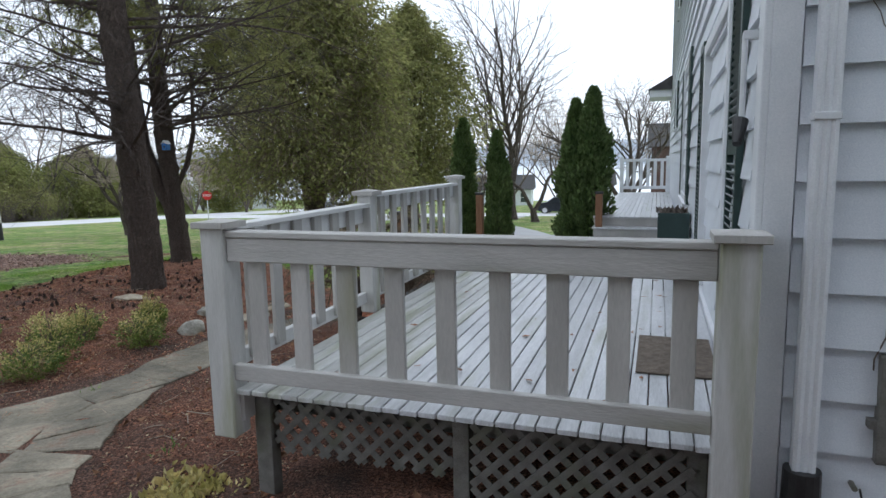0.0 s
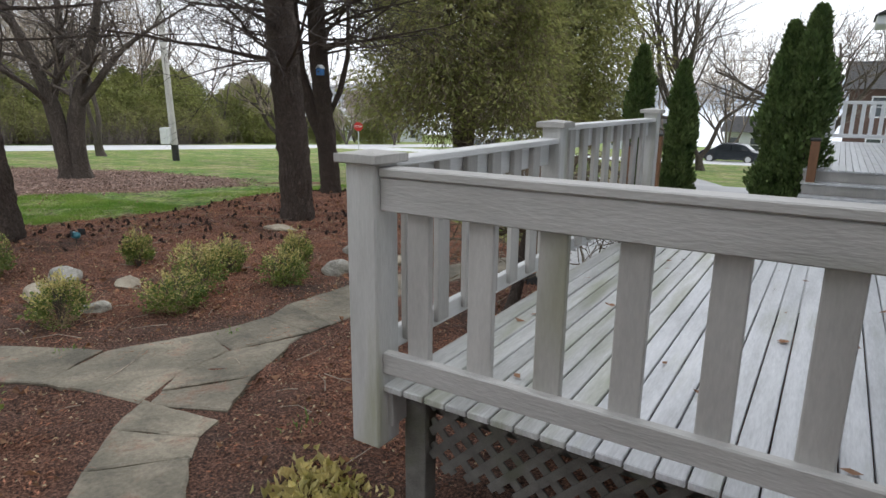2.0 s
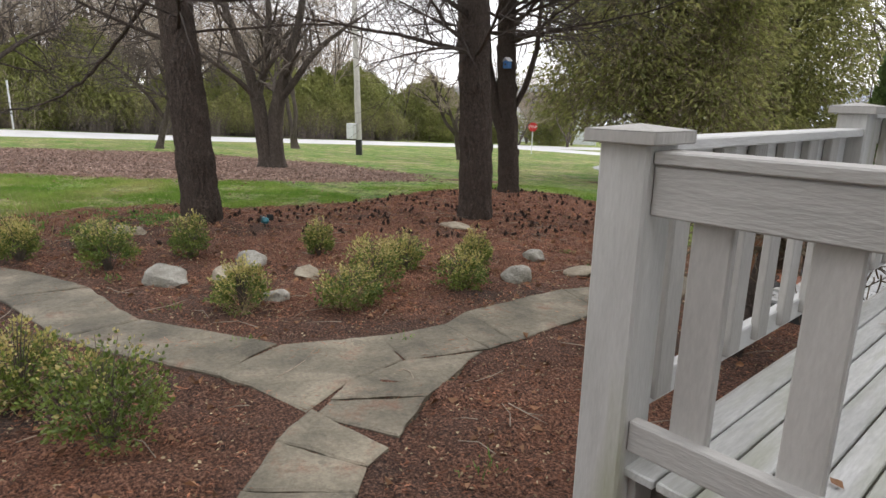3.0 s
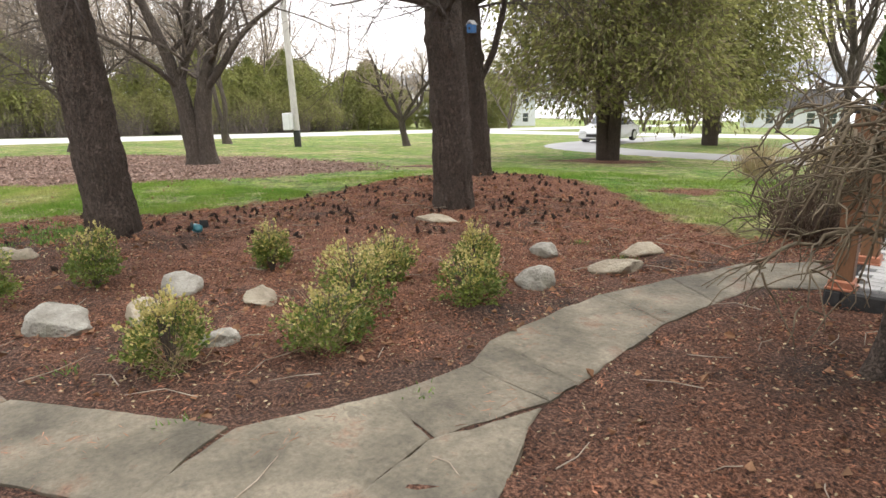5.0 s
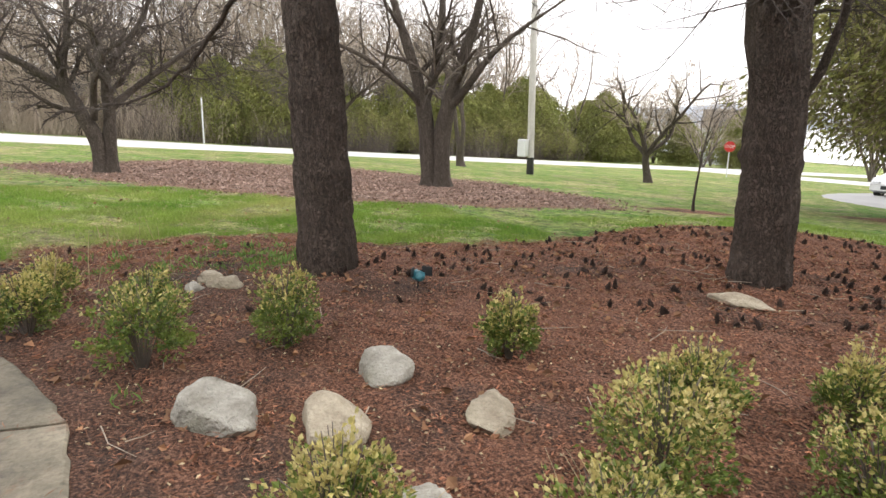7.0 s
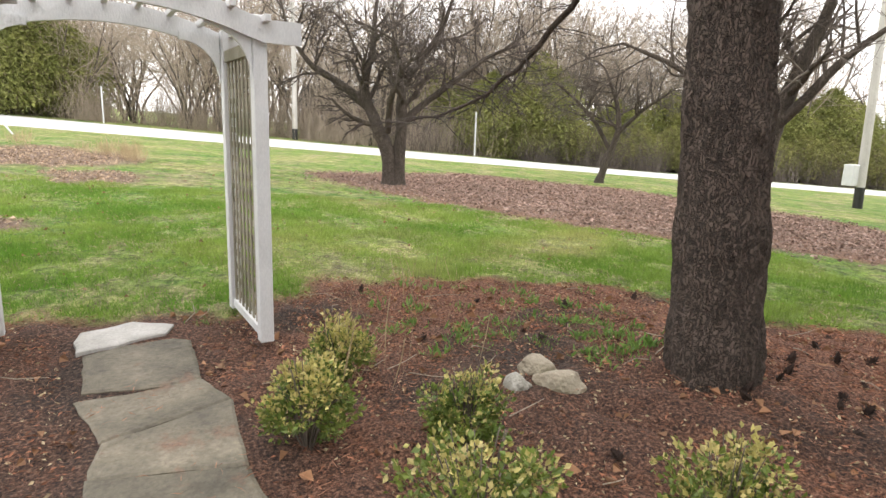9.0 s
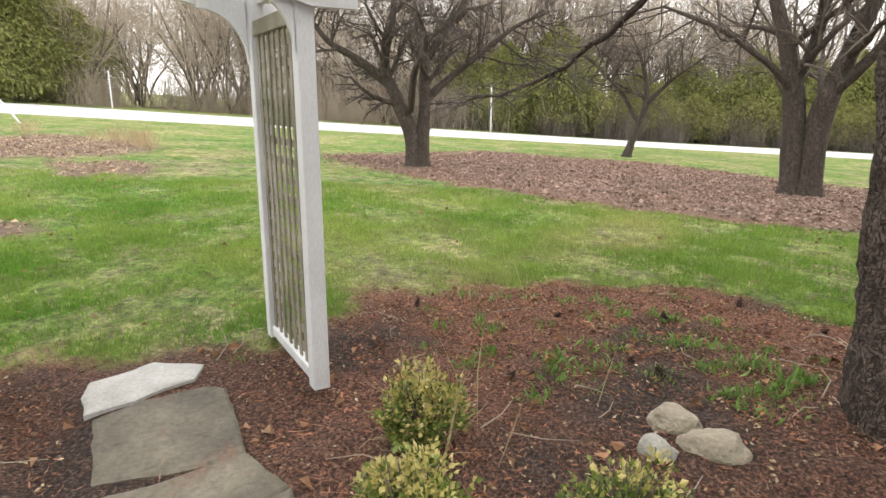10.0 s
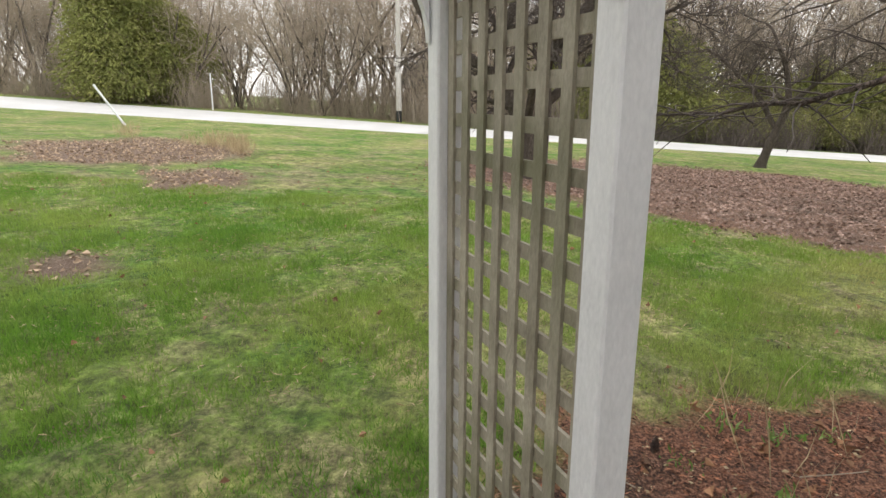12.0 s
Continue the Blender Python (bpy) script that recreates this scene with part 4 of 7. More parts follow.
# ---- patio with edging and posts ----
patio = thing("patio", (-3.7, 7.15, -0.6), "wet pale paver patio with black stone edging", "patio", kind="structure")
PM = Matrix.Translation((3.7, -7.15, 0.6))
for q in ((-3.7, -3.58, 7.15, 12.6), (-3.58, 0.35, 7.15, 7.27)):
    part("edging", block(*q, -0.85, -0.52, 0.015, None, PM), EDGE, patio)
part("bedding", block(-3.58, 0.35, 7.27, 12.6, -0.85, -0.545, 0, None, PM), EDGE, patio)
pav = block(-0.098, 0.098, -0.048, 0.048, -0.05, 0, 0.004)
pm = bpy.data.meshes.new("paver")
pav.to_mesh(pm)
pav.free()
pm.materials.append(PAVER)
for r_ in range(26):
    for c_ in range(11):
        ob = new("paver", pm)
        ob.parent = patio
        ob.matrix_basis = PM @ Matrix.Translation((-3.47 + 0.2 * c_ + (0.1 if r_ % 2 else 0), 7.33 + 0.1 * r_, -0.5 + rng.uniform(-0.002, 0.002)))
part("far_pavers", block(-1.25, 0.35, 7.29, 12.55, -0.544, -0.505, 0, None, PM), PAVER, patio)
part("far_pavers", block(-3.57, -1.25, 9.9, 12.55, -0.544, -0.505, 0, None, PM), PAVER, patio)


def cedar_post(x, y, z0, top):
    t = thing("lamp_post", (x, y, z0), "brown stained timber post with copper base trim and black cap", "post", "patio posts")
    part("shaft", block(-0.065, 0.065, -0.065, 0.065, 0, top - z0, 0.006), CEDAR_POST, t)
    bm = block(-0.085, 0.085, -0.085, 0.085, 0.0, 0.075, 0.01)
    block(-0.098, 0.098, -0.098, 0.098, 0.0, 0.02, 0.004, bm)
    part("base_trim", bm, COPPER, t, "copper base trim")
    part("cap", block(-0.08, 0.08, -0.08, 0.08, top - z0, top - z0 + 0.05, 0.012), BLACK, t)


for x, y, top in ((-3.6, 7.25, 0.76), (-3.56, 8.12, 0.76), (-3.5, 10.6, 0.74), (-3.45, 12.2, 0.82), (-1.07, 12.45, 0.82)):
    cedar_post(x, y, -0.52, top)

# ---- arbor ----
arbor = thing("garden_arbor", (-10.489, 1.735, -0.49), "white wooden garden arbor with arched beams and lattice sides", "arbor", rz=-152.5)
# local axes: x through the arbor, front to back; the path runs on the +y side of the first panel
AD, AW = 0.834, 1.5
ARB = material("arbor_paint", (0.62, 0.63, 0.64), (0.72, 0.73, 0.74), 6, 0.55, 0.2, 100, ((0.30, 0.31, 0.21), 0.6, 0.5), stretch=(1, 1, 0.4))
# lattice base darker and browner than the posts, with olive stains
ARBL = material("arbor_lattice_brown", (0.17, 0.15, 0.11), (0.36, 0.33, 0.26), 7, 0.75, 0.3, 100, ((0.12, 0.125, 0.06), 0.5, 0.7), stretch=(1, 1, 0.5))
for wy in (0.0, AW):
    s = 1 if wy == 0 else -1
    for dx in (0.0, AD):
        part("post", block(dx - 0.042, dx + 0.042, wy - 0.043, wy + 0.043, 0, 2.02, 0.005), ARB, arbor)
    part("bottom_rail", block(0.042, AD - 0.042, wy - 0.02, wy + 0.03, 0.02, 0.08, 0.004), ARB, arbor)
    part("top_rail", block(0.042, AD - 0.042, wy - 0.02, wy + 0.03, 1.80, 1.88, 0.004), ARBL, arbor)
    for k in range(8):
        c = 0.067 + k * 0.1
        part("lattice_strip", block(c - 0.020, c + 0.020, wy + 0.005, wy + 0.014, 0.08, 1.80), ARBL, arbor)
    for k in range(17):
        c = 0.14 + k * 0.1
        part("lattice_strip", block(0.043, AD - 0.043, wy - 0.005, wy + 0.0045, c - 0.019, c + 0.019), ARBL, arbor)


def arch_beam(x0, x1):
    """A flat beam whose lower and upper edges rise to an arch between the posts."""
    bm = bmesh.new()
    def edge(y):
        k = min(max((y + 0.0) / AW, 0), 1)
        return 0.15 * 4 * k * (1 - k)
    ys = [-0.24] + list(np.linspace(-0.02, AW + 0.02, 21)) + [AW + 0.24]
    rows = []
    for y in ys:
        b = 1.86 + edge(y)
        rows.append([bm.verts.new(v) for v in ((x0, y, b), (x1, y, b), (x1, y, b + 0.13), (x0, y, b + 0.13))])
    for p, q in zip(rows, rows[1:]):
        for i in range(4):
            j = (i + 1) % 4
            bm.faces.new((p[i], p[j], q[j], q[i]))
    bm.faces.new(rows[0])
    bm.faces.new(rows[-1][::-1])
    part("arch_beam", bm, ARB, arbor)


arch_beam(-0.080, -0.044)
arch_beam(AD + 0.044, AD + 0.080)
for k in range(9):
    y = -0.02 + k * (AW + 0.04) / 8
    k_ = min(max(y / AW, 0), 1)
    z = 1.86 + 0.15 * 4 * k_ * (1 - k_) + 0.06
    part("slat", block(-0.16, AD + 0.16, y - 0.018, y + 0.018, z + 0.05, z + 0.09, 0.003), ARB, arbor)
for x0 in (-0.04, AD + 0.01):
    for wy, s in ((0.05, 1), (AW - 0.065, -1)):
        bm = bmesh.new()
        prof = [(0, 1.66)] + [(0.26 * (1 - math.cos(a)), 1.66 + 0.28 * math.sin(a)) for a in np.linspace(0.12, math.pi / 2, 8)] + [(0.26, 1.99), (0, 1.99)]
        lo = [bm.verts.new((x0, wy + s * p, z)) for p, z in prof]
        hi = [bm.verts.new((x0 + 0.03, wy + s * p, z)) for p, z in prof]
        bm.faces.new(lo), bm.faces.new(hi[::-1])
        for i in range(len(prof)):
            j = (i + 1) % len(prof)
            bm.faces.new((lo[i], lo[j], hi[j], hi[i]))
        part("brace", bm, ARB, arbor)

# ---- flagstone paths ----
path = thing("stone_path", (-4.6, 3.4, -0.55), "irregular tan flagstone path with fine joints", "path", kind="structure")
rng = np.random.RandomState(12)


def stone(corners, mat=STONE, jit=0.012, lift=0.0):
    """A flat stone with ragged edges, laid on the land; corners run round it."""
    pts = []
    cc = np.mean(corners, axis=0)
    for a, b in zip(corners, corners[1:] + corners[:1]):
        a, b = np.array(a), np.array(b)
        n = max(2, int(np.linalg.norm(b - a) / 0.07))
        off = np.cumsum(rng.normal(0, jit * 0.5, n))
        off -= np.linspace(0, off[-1], n)
        nrm = np.array([b[1] - a[1], a[0] - b[0]]) / (np.linalg.norm(b - a) + 1e-9)
        for i in range(n):
            pts.append(a + (b - a) * i / n + nrm * off[i])
    pts = [cc + (p - cc) * (1 - 0.003 / max(0.05, np.linalg.norm(p - cc))) for p in pts]
    tilt = rng.normal(0, 0.006, 2)
    def z(p):
        return float(land(p[0], p[1])) + 0.028 + lift + float(np.dot(tilt, p - cc))
    n = len(pts)
    inner = [cc + (p - cc) * (1 - 0.02 / max(0.1, np.linalg.norm(p - cc))) for p in pts]
    v = [(p[0], p[1], z(p) - 0.07) for p in pts] + [(p[0], p[1], z(p) - 0.008) for p in pts] + [(p[0], p[1], z(p)) for p in inner] + [(cc[0], cc[1], z(cc))]
    f = []
    for i in range(n):
        j = (i + 1) % n
        f += [(i, j, n + j, n + i), (n + i, n + j, 2 * n + j, 2 * n + i), (2 * n + i, 2 * n + j, 3 * n)]
    ob = mesh_object("flagstone", [tuple(np.array(q) - np.array((-4.6, 3.4, -0.55))) for q in v], f, mat, path)
    return ob


def path_run(rows):
    edges = []
    for i, (x, y, w, sk) in enumerate(rows):
        a, b = rows[max(0, i - 1)], rows[min(len(rows) - 1, i + 1)]
        t = np.array([b[0] - a[0], b[1] - a[1]])
        t /= np.linalg.norm(t)
        nrm = np.array([-t[1], t[0]])
        c = np.array([x, y])
        edges.append((c + nrm * w + t * sk, c - nrm * w - t * sk))
    for (l0, r0), (l1, r1) in zip(edges, edges[1:]):
        stone([l0, l1, r1, r0])


path_run(MAIN)
path_run(NORTH)
path_run(SPUR[1:])
# the three large stones where the paths meet
stone([(-5.36, 3.27), (-5.07, 3.97), (-4.60, 3.82), (-4.53, 3.30), (-4.36, 2.90), (-4.56, 2.88), (-5.16, 2.70)])
stone([(-4.60, 3.80), (-4.37, 4.40), (-4.08, 3.60), (-4.40, 3.10), (-4.52, 3.29)])
stone([(-4.38, 3.09), (-4.06, 3.58), (-3.80, 3.16), (-4.30, 2.92)])
stone([(-10.17, 0.73), (-10.36, 0.88), (-10.53, 1.14), (-10.50, 1.25), (-9.85, 1.53), (-9.75, 1.25), (-9.67, 0.97)])
pale = stone([(-10.20, 0.70), (-10.36, 0.58), (-10.53, 0.54), (-10.82, 0.77), (-10.78, 1.06), (-10.60, 1.05), (-10.35, 0.84)], WHITE_STONE, 0.03, 0.01)
tagged(pale, "pale white broken flagstone")

# ---- streets ----


def strip(name, pts, w, mat, label, category, lift=0.03):
    """A paved strip along a line, draped on the land."""
    pts = np.array(pts, float)
    seg = np.linalg.norm(np.diff(pts, axis=0), axis=1)
    s = np.concatenate([[0], np.cumsum(seg)])
    k = np.arange(0, s[-1], 1.5)
    c = np.stack([np.interp(k, s, pts[:, 0]), np.interp(k, s, pts[:, 1])], -1)
    for _ in range(6):
        c[1:-1] = (c[:-2] + 2 * c[1:-1] + c[2:]) / 4
    t = np.gradient(c, axis=0)
    t /= np.linalg.norm(t, axis=1)[:, None]
    nrm = np.stack([-t[:, 1], t[:, 0]], -1)
    v, f = [], []
    for i in range(len(c)):
        for q in (-1, -0.92, 0, 0.92, 1):
            p = c[i] + nrm[i] * q * w / 2
            v.append((p[0], p[1], float(land(p[0], p[1])) - 0.05 + (lift + 0.08) * (1 - q ** 4)))
    for i in range(len(c) - 1):
        for j in range(4):
            f.append((i * 5 + j, i * 5 + j + 1, i * 5 + j + 6, i * 5 + j + 5))
    ob = mesh_object(name, v, f, mat, None, "", True)
    return tagged(ob, label, category, kind="structure")


strip("road", [(-47, -140), (-47.5, -60), (-47, 0), (-47, 30), (-47, 44), (-47, 120)], 10.0, ASPHALT, "wet asphalt road along the lawn, sky sheen in its pale colour", "road", 0.12)
strip("street", [(-45, 50), (-30, 51), (-10, 53), (40, 56), (120, 60)], 9.5, ASPHALT, "wet side street beyond the trees, sky sheen in its pale colour", "road", 0.10)
strip("driveway", [(3, 23.5), (-9, 25.2), (-15, 26.2), (-18.8, 28.5), (-20.3, 33), (-20.5, 49)], 4.4, DRIVE, "wet asphalt driveway curving through the lawn", "driveway", 0.05)
strip("driveway_loop", [(-5, 25.0), (-7, 30), (-10.5, 37), (-11, 49)], 3.2, DRIVE, "wet asphalt driveway loop round a grass island", "driveway", 0.04)

# ---- rocks ----


def rock(x, y, sx, sy, sz, seed, rz=0, sink=0.36, mat=None):
    r = np.random.RandomState(seed)
    bm = bmesh.new()
    bmesh.ops.create_icosphere(bm, subdivisions=4, radius=0.5)
    planes = [(r.normal(size=3) * (1, 1, 0.8), r.uniform(0.30, 0.45)) for _ in range(9)]
    for v in bm.verts:
        p = np.array(v.co)
        for nn, d in planes:
            nn = nn / np.linalg.norm(nn)
            e = p @ nn - d
            if e > 0:
                p = p - nn * e * 0.97
        p = p * (1 + 0.22 * noise.noise(Vector(p * 2.6 + np.full(3, float(seed)))) + 0.05 * noise.noise(Vector(p * 12 + np.full(3, float(seed)))))
        v.co = Vector(p * np.array((sx, sy, sz)) * 1.15)
    ob = part("rock", bm, mat or ROCK, None, "", True)
    ob.matrix_world = pose(x, y, float(land(x, y)) + sz * (0.5 - sink), r.uniform(-8, 8), r.uniform(-8, 8), rz)
    return tagged(ob, "grey-tan garden stone half sunk in mulch", "rock", "bed stones")


ROCKS = [(-7.52, 3.17, 0.46, 0.34, 0.32, 20), (-7.22, 3.66, 0.48, 0.34, 0.30, -35), (-7.72, 4.12, 0.38, 0.30, 0.30, 10), (-7.03, 4.42, 0.38, 0.24, 0.17, -30),
         (-5.60, 6.12, 0.31, 0.30, 0.36, 60), (-6.04, 6.95, 0.25, 0.22, 0.22, 0), (-5.28, 6.95, 0.42, 0.28, 0.20, 40), (-5.36, 7.68, 0.44, 0.28, 0.20, 70),
         (-7.76, 7.3, 0.5, 0.26, 0.13, 30), (-9.84, 3.52, 0.26, 0.19, 0.18, 75), (-10.06, 3.44, 0.27, 0.2, 0.18, 80), (-6.45, 3.78, 0.24, 0.22, 0.2, 0), (-9.85, 3.28, 0.17, 0.15, 0.14, 0)]
for i, q in enumerate(ROCKS):
    rock(*q[:4], q[4] * 0.82, 40 + i, q[5], 0.42, WARM_ROCK if i in (1, 3, 6, 7, 8, 9, 10) else ROCK)

# ---- shrubs ----


def shrub(x, y, w, h, seed, yellow=0.4, dry=0.0, n=3000):
    """A small broad-leaved evergreen: stems, green leaves, pale new leaves at the tips."""
    r = np.random.RandomState(seed)
    s = thing("shrub", (x, y, float(land(x, y)) - 0.01), "small evergreen shrub with green and yellow-tipped leaves" if yellow > 0.15 else "small dark green boxwood shrub", "shrub", "bed shrubs")
    tb = Tubes()
    for i in range(26):
        a, lean = r.uniform(0, 6.28), r.uniform(0.1, 1.0)
        tip = np.array([math.cos(a) * w * 0.5 * lean * 0.85, math.sin(a) * w * 0.5 * lean * 0.85, h * (1.0 - 0.42 * lean ** 2) * r.uniform(0.72, 1.04)])
        k = np.linspace(0, 1, 5)[:, None]
        pts = np.array([tip[0] * 0.12, tip[1] * 0.12, 0]) * (1 - k) + tip * k + np.array([0, 0, 0.12 * h]) * np.sin(k * 3.14)
        tb.add(pts, np.linspace(0.0045, 0.002, 5), 4)
    tagged(tb.object("stem_mass", TWIG, s), kind="stuff")
    P, D = [], []
    clumps = []
    for i in range(30):
        d = r.normal(0, 1, 3)
        d[2] = abs(d[2]) * 1.2 - 0.85
        d /= np.linalg.norm(d)
        clumps.append((np.array([d[0] * w * 0.36, d[1] * w * 0.36, h * 0.44 + d[2] * h * 0.42]) * r.uniform(0.75, 1.08), r.uniform(0.08, 0.17) * w))
    for i in range(int(n * 0.55)):
        c, cr = clumps[r.randint(len(clumps))]
        off = r.normal(0, 1, 3)
        off /= np.linalg.norm(off)
        P.append(c + off * cr * r.uniform(0.25, 1.05) ** 0.6)
        D.append(off + np.array([0, 0, 0.5]))
    for i in range(60):
        d = r.normal(0, 1, 3)
        d[2] = abs(d[2]) * 1.1 - 0.1
        d /= np.linalg.norm(d)
        q0 = np.array([d[0] * w * 0.22, d[1] * w * 0.22, h * 0.25 + d[2] * h * 0.25])
        q1 = np.array([d[0] * w * 0.5, d[1] * w * 0.5, h * 0.34 + d[2] * h * 0.60]) * r.uniform(0.8, 1.14)
        for k in r.uniform(0.2, 1, int(n * 0.45 / 60)):
            P.append(q0 + (q1 - q0) * k + r.normal(0, 0.011, 3))
            D.append((q1 - q0) / np.linalg.norm(q1 - q0) + r.normal(0, 0.6, 3))
    P, D = np.array(P), np.array(D)
    n = len(P)
    P[:, 2] = np.maximum(P[:, 2], 0.03)
    rel = P[:, 2] / h + r.normal(0, 0.22, n)
    tipm = rel > np.quantile(rel, 1 - yellow) if yellow > 0 else np.zeros(n, bool)
    v, f = cards(P[~tipm], D[~tipm], 0.026, r, 0.7, 0.5)
    tagged(mesh_object("leaf_mass", v, f, LEAF_GREEN, s), kind="stuff")
    if tipm.any():
        v, f = cards(P[tipm], D[tipm], 0.025, r, 0.7, 0.5)
        tagged(mesh_object("new_leaf_mass", v, f, LEAF_YELLOW, s, "pale yellow new leaves"), kind="stuff")
    if dry:
        tb = Tubes()
        for i in range(int(240 * dry)):
            a = r.uniform(0, 6.28)
            d = np.array([math.cos(a), math.sin(a), r.uniform(0.5, 1.5)])
            b = np.array([r.normal(0, 0.06), r.normal(0, 0.06), 0.02])
            ln = r.uniform(0.10, 0.27)
            k = np.linspace(0, 1, 5)[:, None]
            tb.add(b + d * ln * k + np.array([0, 0, -0.06]) * k ** 2 + np.cumsum(r.normal(0, 0.014, (5, 3)), 0), np.linspace(0.0022, 0.0012, 5), 3)
        tagged(tb.object("dry_stem_mass", STRAW, s, "dry straw-coloured stems"), kind="stuff")
    return s


SHRUBS = [(-6.30, 3.40, 0.53, 0.52, 0.38, 0.35), (-5.88, 4.22, 0.66, 0.39, 0.22, 1.0), (-6.15, 4.70, 0.64, 0.61, 0.36, 0.0), (-6.55, 5.38, 0.52, 0.48, 0.36, 0), (-5.72, 5.45, 0.58, 0.42, 0.24, 0), (-6.15, 6.05, 0.42, 0.48, 0.33, 0),
          (-7.62, 4.93, 0.39, 0.48, 0.32, 0), (-8.38, 3.70, 0.49, 0.53, 0.20, 0), (-8.36, 2.86, 0.62, 0.57, 0.14, 0), (-10.0, 2.27, 0.42, 0.40, 0.40, 0.2), (-9.22, 2.2, 0.46, 0.46, 0.36, 0.0), (-9.22, 2.92, 0.42, 0.42, 0.14, 0),
          (-4.72, 1.95, 0.68, 0.61, 0.09, 0), (-5.5, 1.68, 0.56, 0.57, 0.32, 0.2)]
for i, q in enumerate(SHRUBS):
    shrub(*q[:4], 70 + i, q[4], q[5])

# ---- trees ----


def trunk_mesh(name, pts, radii, mat, parent, seed, sides=112, flare=0.07):
    """A bole with ridged bark, knots and a flared foot."""
    r = np.random.RandomState(seed)
    pts, radii = np.array(pts, float), np.array(radii, float)
    rows = 270
    s = np.linspace(0, 1, rows) ** 1.5
    t = np.linspace(0, 1, len(pts))
    c = np.stack([np.interp(s, t, pts[:, k]) for k in range(3)], -1)
    rad = np.interp(s, t, radii)
    height = np.linalg.norm(pts[-1] - pts[0])
    c[:, 0] += 0.025 * np.sin(s * height * 1.1 + seed)
    c[:, 1] += 0.02 * np.sin(s * height * 0.8 + 2 * seed)
    ang = np.arange(sides) * 2 * math.pi / sides
    knots = [(r.uniform(0.03, 0.6), r.uniform(0, 6.28), r.uniform(0.02, 0.05)) for _ in range(46)]
    v, f = [], []
    for i in range(rows):
        z = s[i] * height
        fl = 1 + flare * math.exp(-z / 0.28) * (1 + 0.35 * np.sin(ang * 5 + seed)) + 0.04 * math.sin(z * 9.5 + seed) * math.exp(-((z % 0.66) - 0.33) ** 2 * 20)
        plates = np.array([abs(noise.noise(Vector((math.cos(a) * 6.5, math.sin(a) * 6.5, z * 4.0 + seed)))) + 0.5 * abs(noise.noise(Vector((math.cos(a) * 15, math.sin(a) * 15, z * 11 + seed)))) for a in ang])
        rr = rad[i] * fl + 0.032 * plates - 0.010
        for kz, ka, kr in knots:
            dz = (z - kz * height) / 0.06
            if abs(dz) < 3:
                da = (ang - ka + math.pi) % (2 * math.pi) - math.pi
                rr = rr + kr * np.exp(-dz * dz - (da * rad[i] / 0.05) ** 2)
        for k in range(sides):
            v.append((c[i][0] + rr[k] * math.cos(ang[k]), c[i][1] + rr[k] * math.sin(ang[k]), c[i][2]))
    for i in range(rows - 1):
        for k in range(sides):
            k2 = (k + 1) % sides
            f.append((i * sides + k, i * sides + k2, (i + 1) * sides + k2, (i + 1) * sides + k))
    return mesh_object(name, v, f, mat, parent, "", True)


def conifer(x, y, r0, lean, height, seed, branches, low, label, green=0, reach=3.4):
    """An old spruce: a straight bole with long dead side branches and, higher up, hanging green sprays."""
    r = np.random.RandomState(seed)
    z0 = float(land(x, y)) - 0.08
    t = thing("conifer_tree", (x, y, z0), label, "tree", "old conifers")
    k = np.linspace(0, 1, 8)
    axis_pts = np.stack([lean[0] * k * height, lean[1] * k * height, k * height], -1)
    trunk_mesh("trunk", axis_pts, r0 * (1 - 0.75 * k), BARK, t, seed)
    limbs, tips = [], []
    cfg = dict(step=(0.3, 0.22, 0.2), wiggle=0.07, up=(-0.004, -0.008, -0.01), kids=(15, 7, 0), first=(0.15, 0.1, 0), angle=(55, 45, 40), ratio=(0.30, 0.5, 0.5), thin=(0.5, 0.6, 0.6), levels=2, rmin=0.0035, taper=0.2)
    for i in range(branches):
        zf = low + (height * 0.62 - low) * ((i + r.uniform(0, 1)) / branches) ** 1.3
        a = r.uniform(0, 6.28)
        base = np.array([lean[0] * zf, lean[1] * zf, zf])
        d = np.array([math.cos(a), math.sin(a), r.uniform(0.05, 0.35)])
        grow(r, limbs, tips, base, d, reach * r.uniform(0.55, 1.15) * (1 - 0.4 * zf / height), r.uniform(0.018, 0.04), 0, cfg)
    fine = Tubes()
    for pts, rad, level in limbs:
        if level == 0:
            one = Tubes()
            one.add(pts, rad, 5)
            one.object("branch", BARK, t)
        else:
            fine.add(pts, rad, 3)
    tagged(fine.object("twig_mass", DARK_TWIG, t), kind="stuff")
    P, D = [], []
    for pts, rad, level in limbs:
        if level >= 1 and pts[0][2] > green and r.uniform() < 0.8:
            for q0, q1 in zip(pts[:-1], pts[1:]):
                for _ in range(10):
                    P.append(q0 + (q1 - q0) * r.uniform() + r.normal(0, 0.012, 3))
                    D.append((q1 - q0) / np.linalg.norm(q1 - q0) * 0.9 + r.normal(0, 0.6, 3) + np.array([0, 0, -0.25]))
    v, f = cards(np.array(P), np.array(D), 0.075, r, 0.16)
    tagged(mesh_object("needles", v, f, CEDAR, t), kind="stuff")
    return t


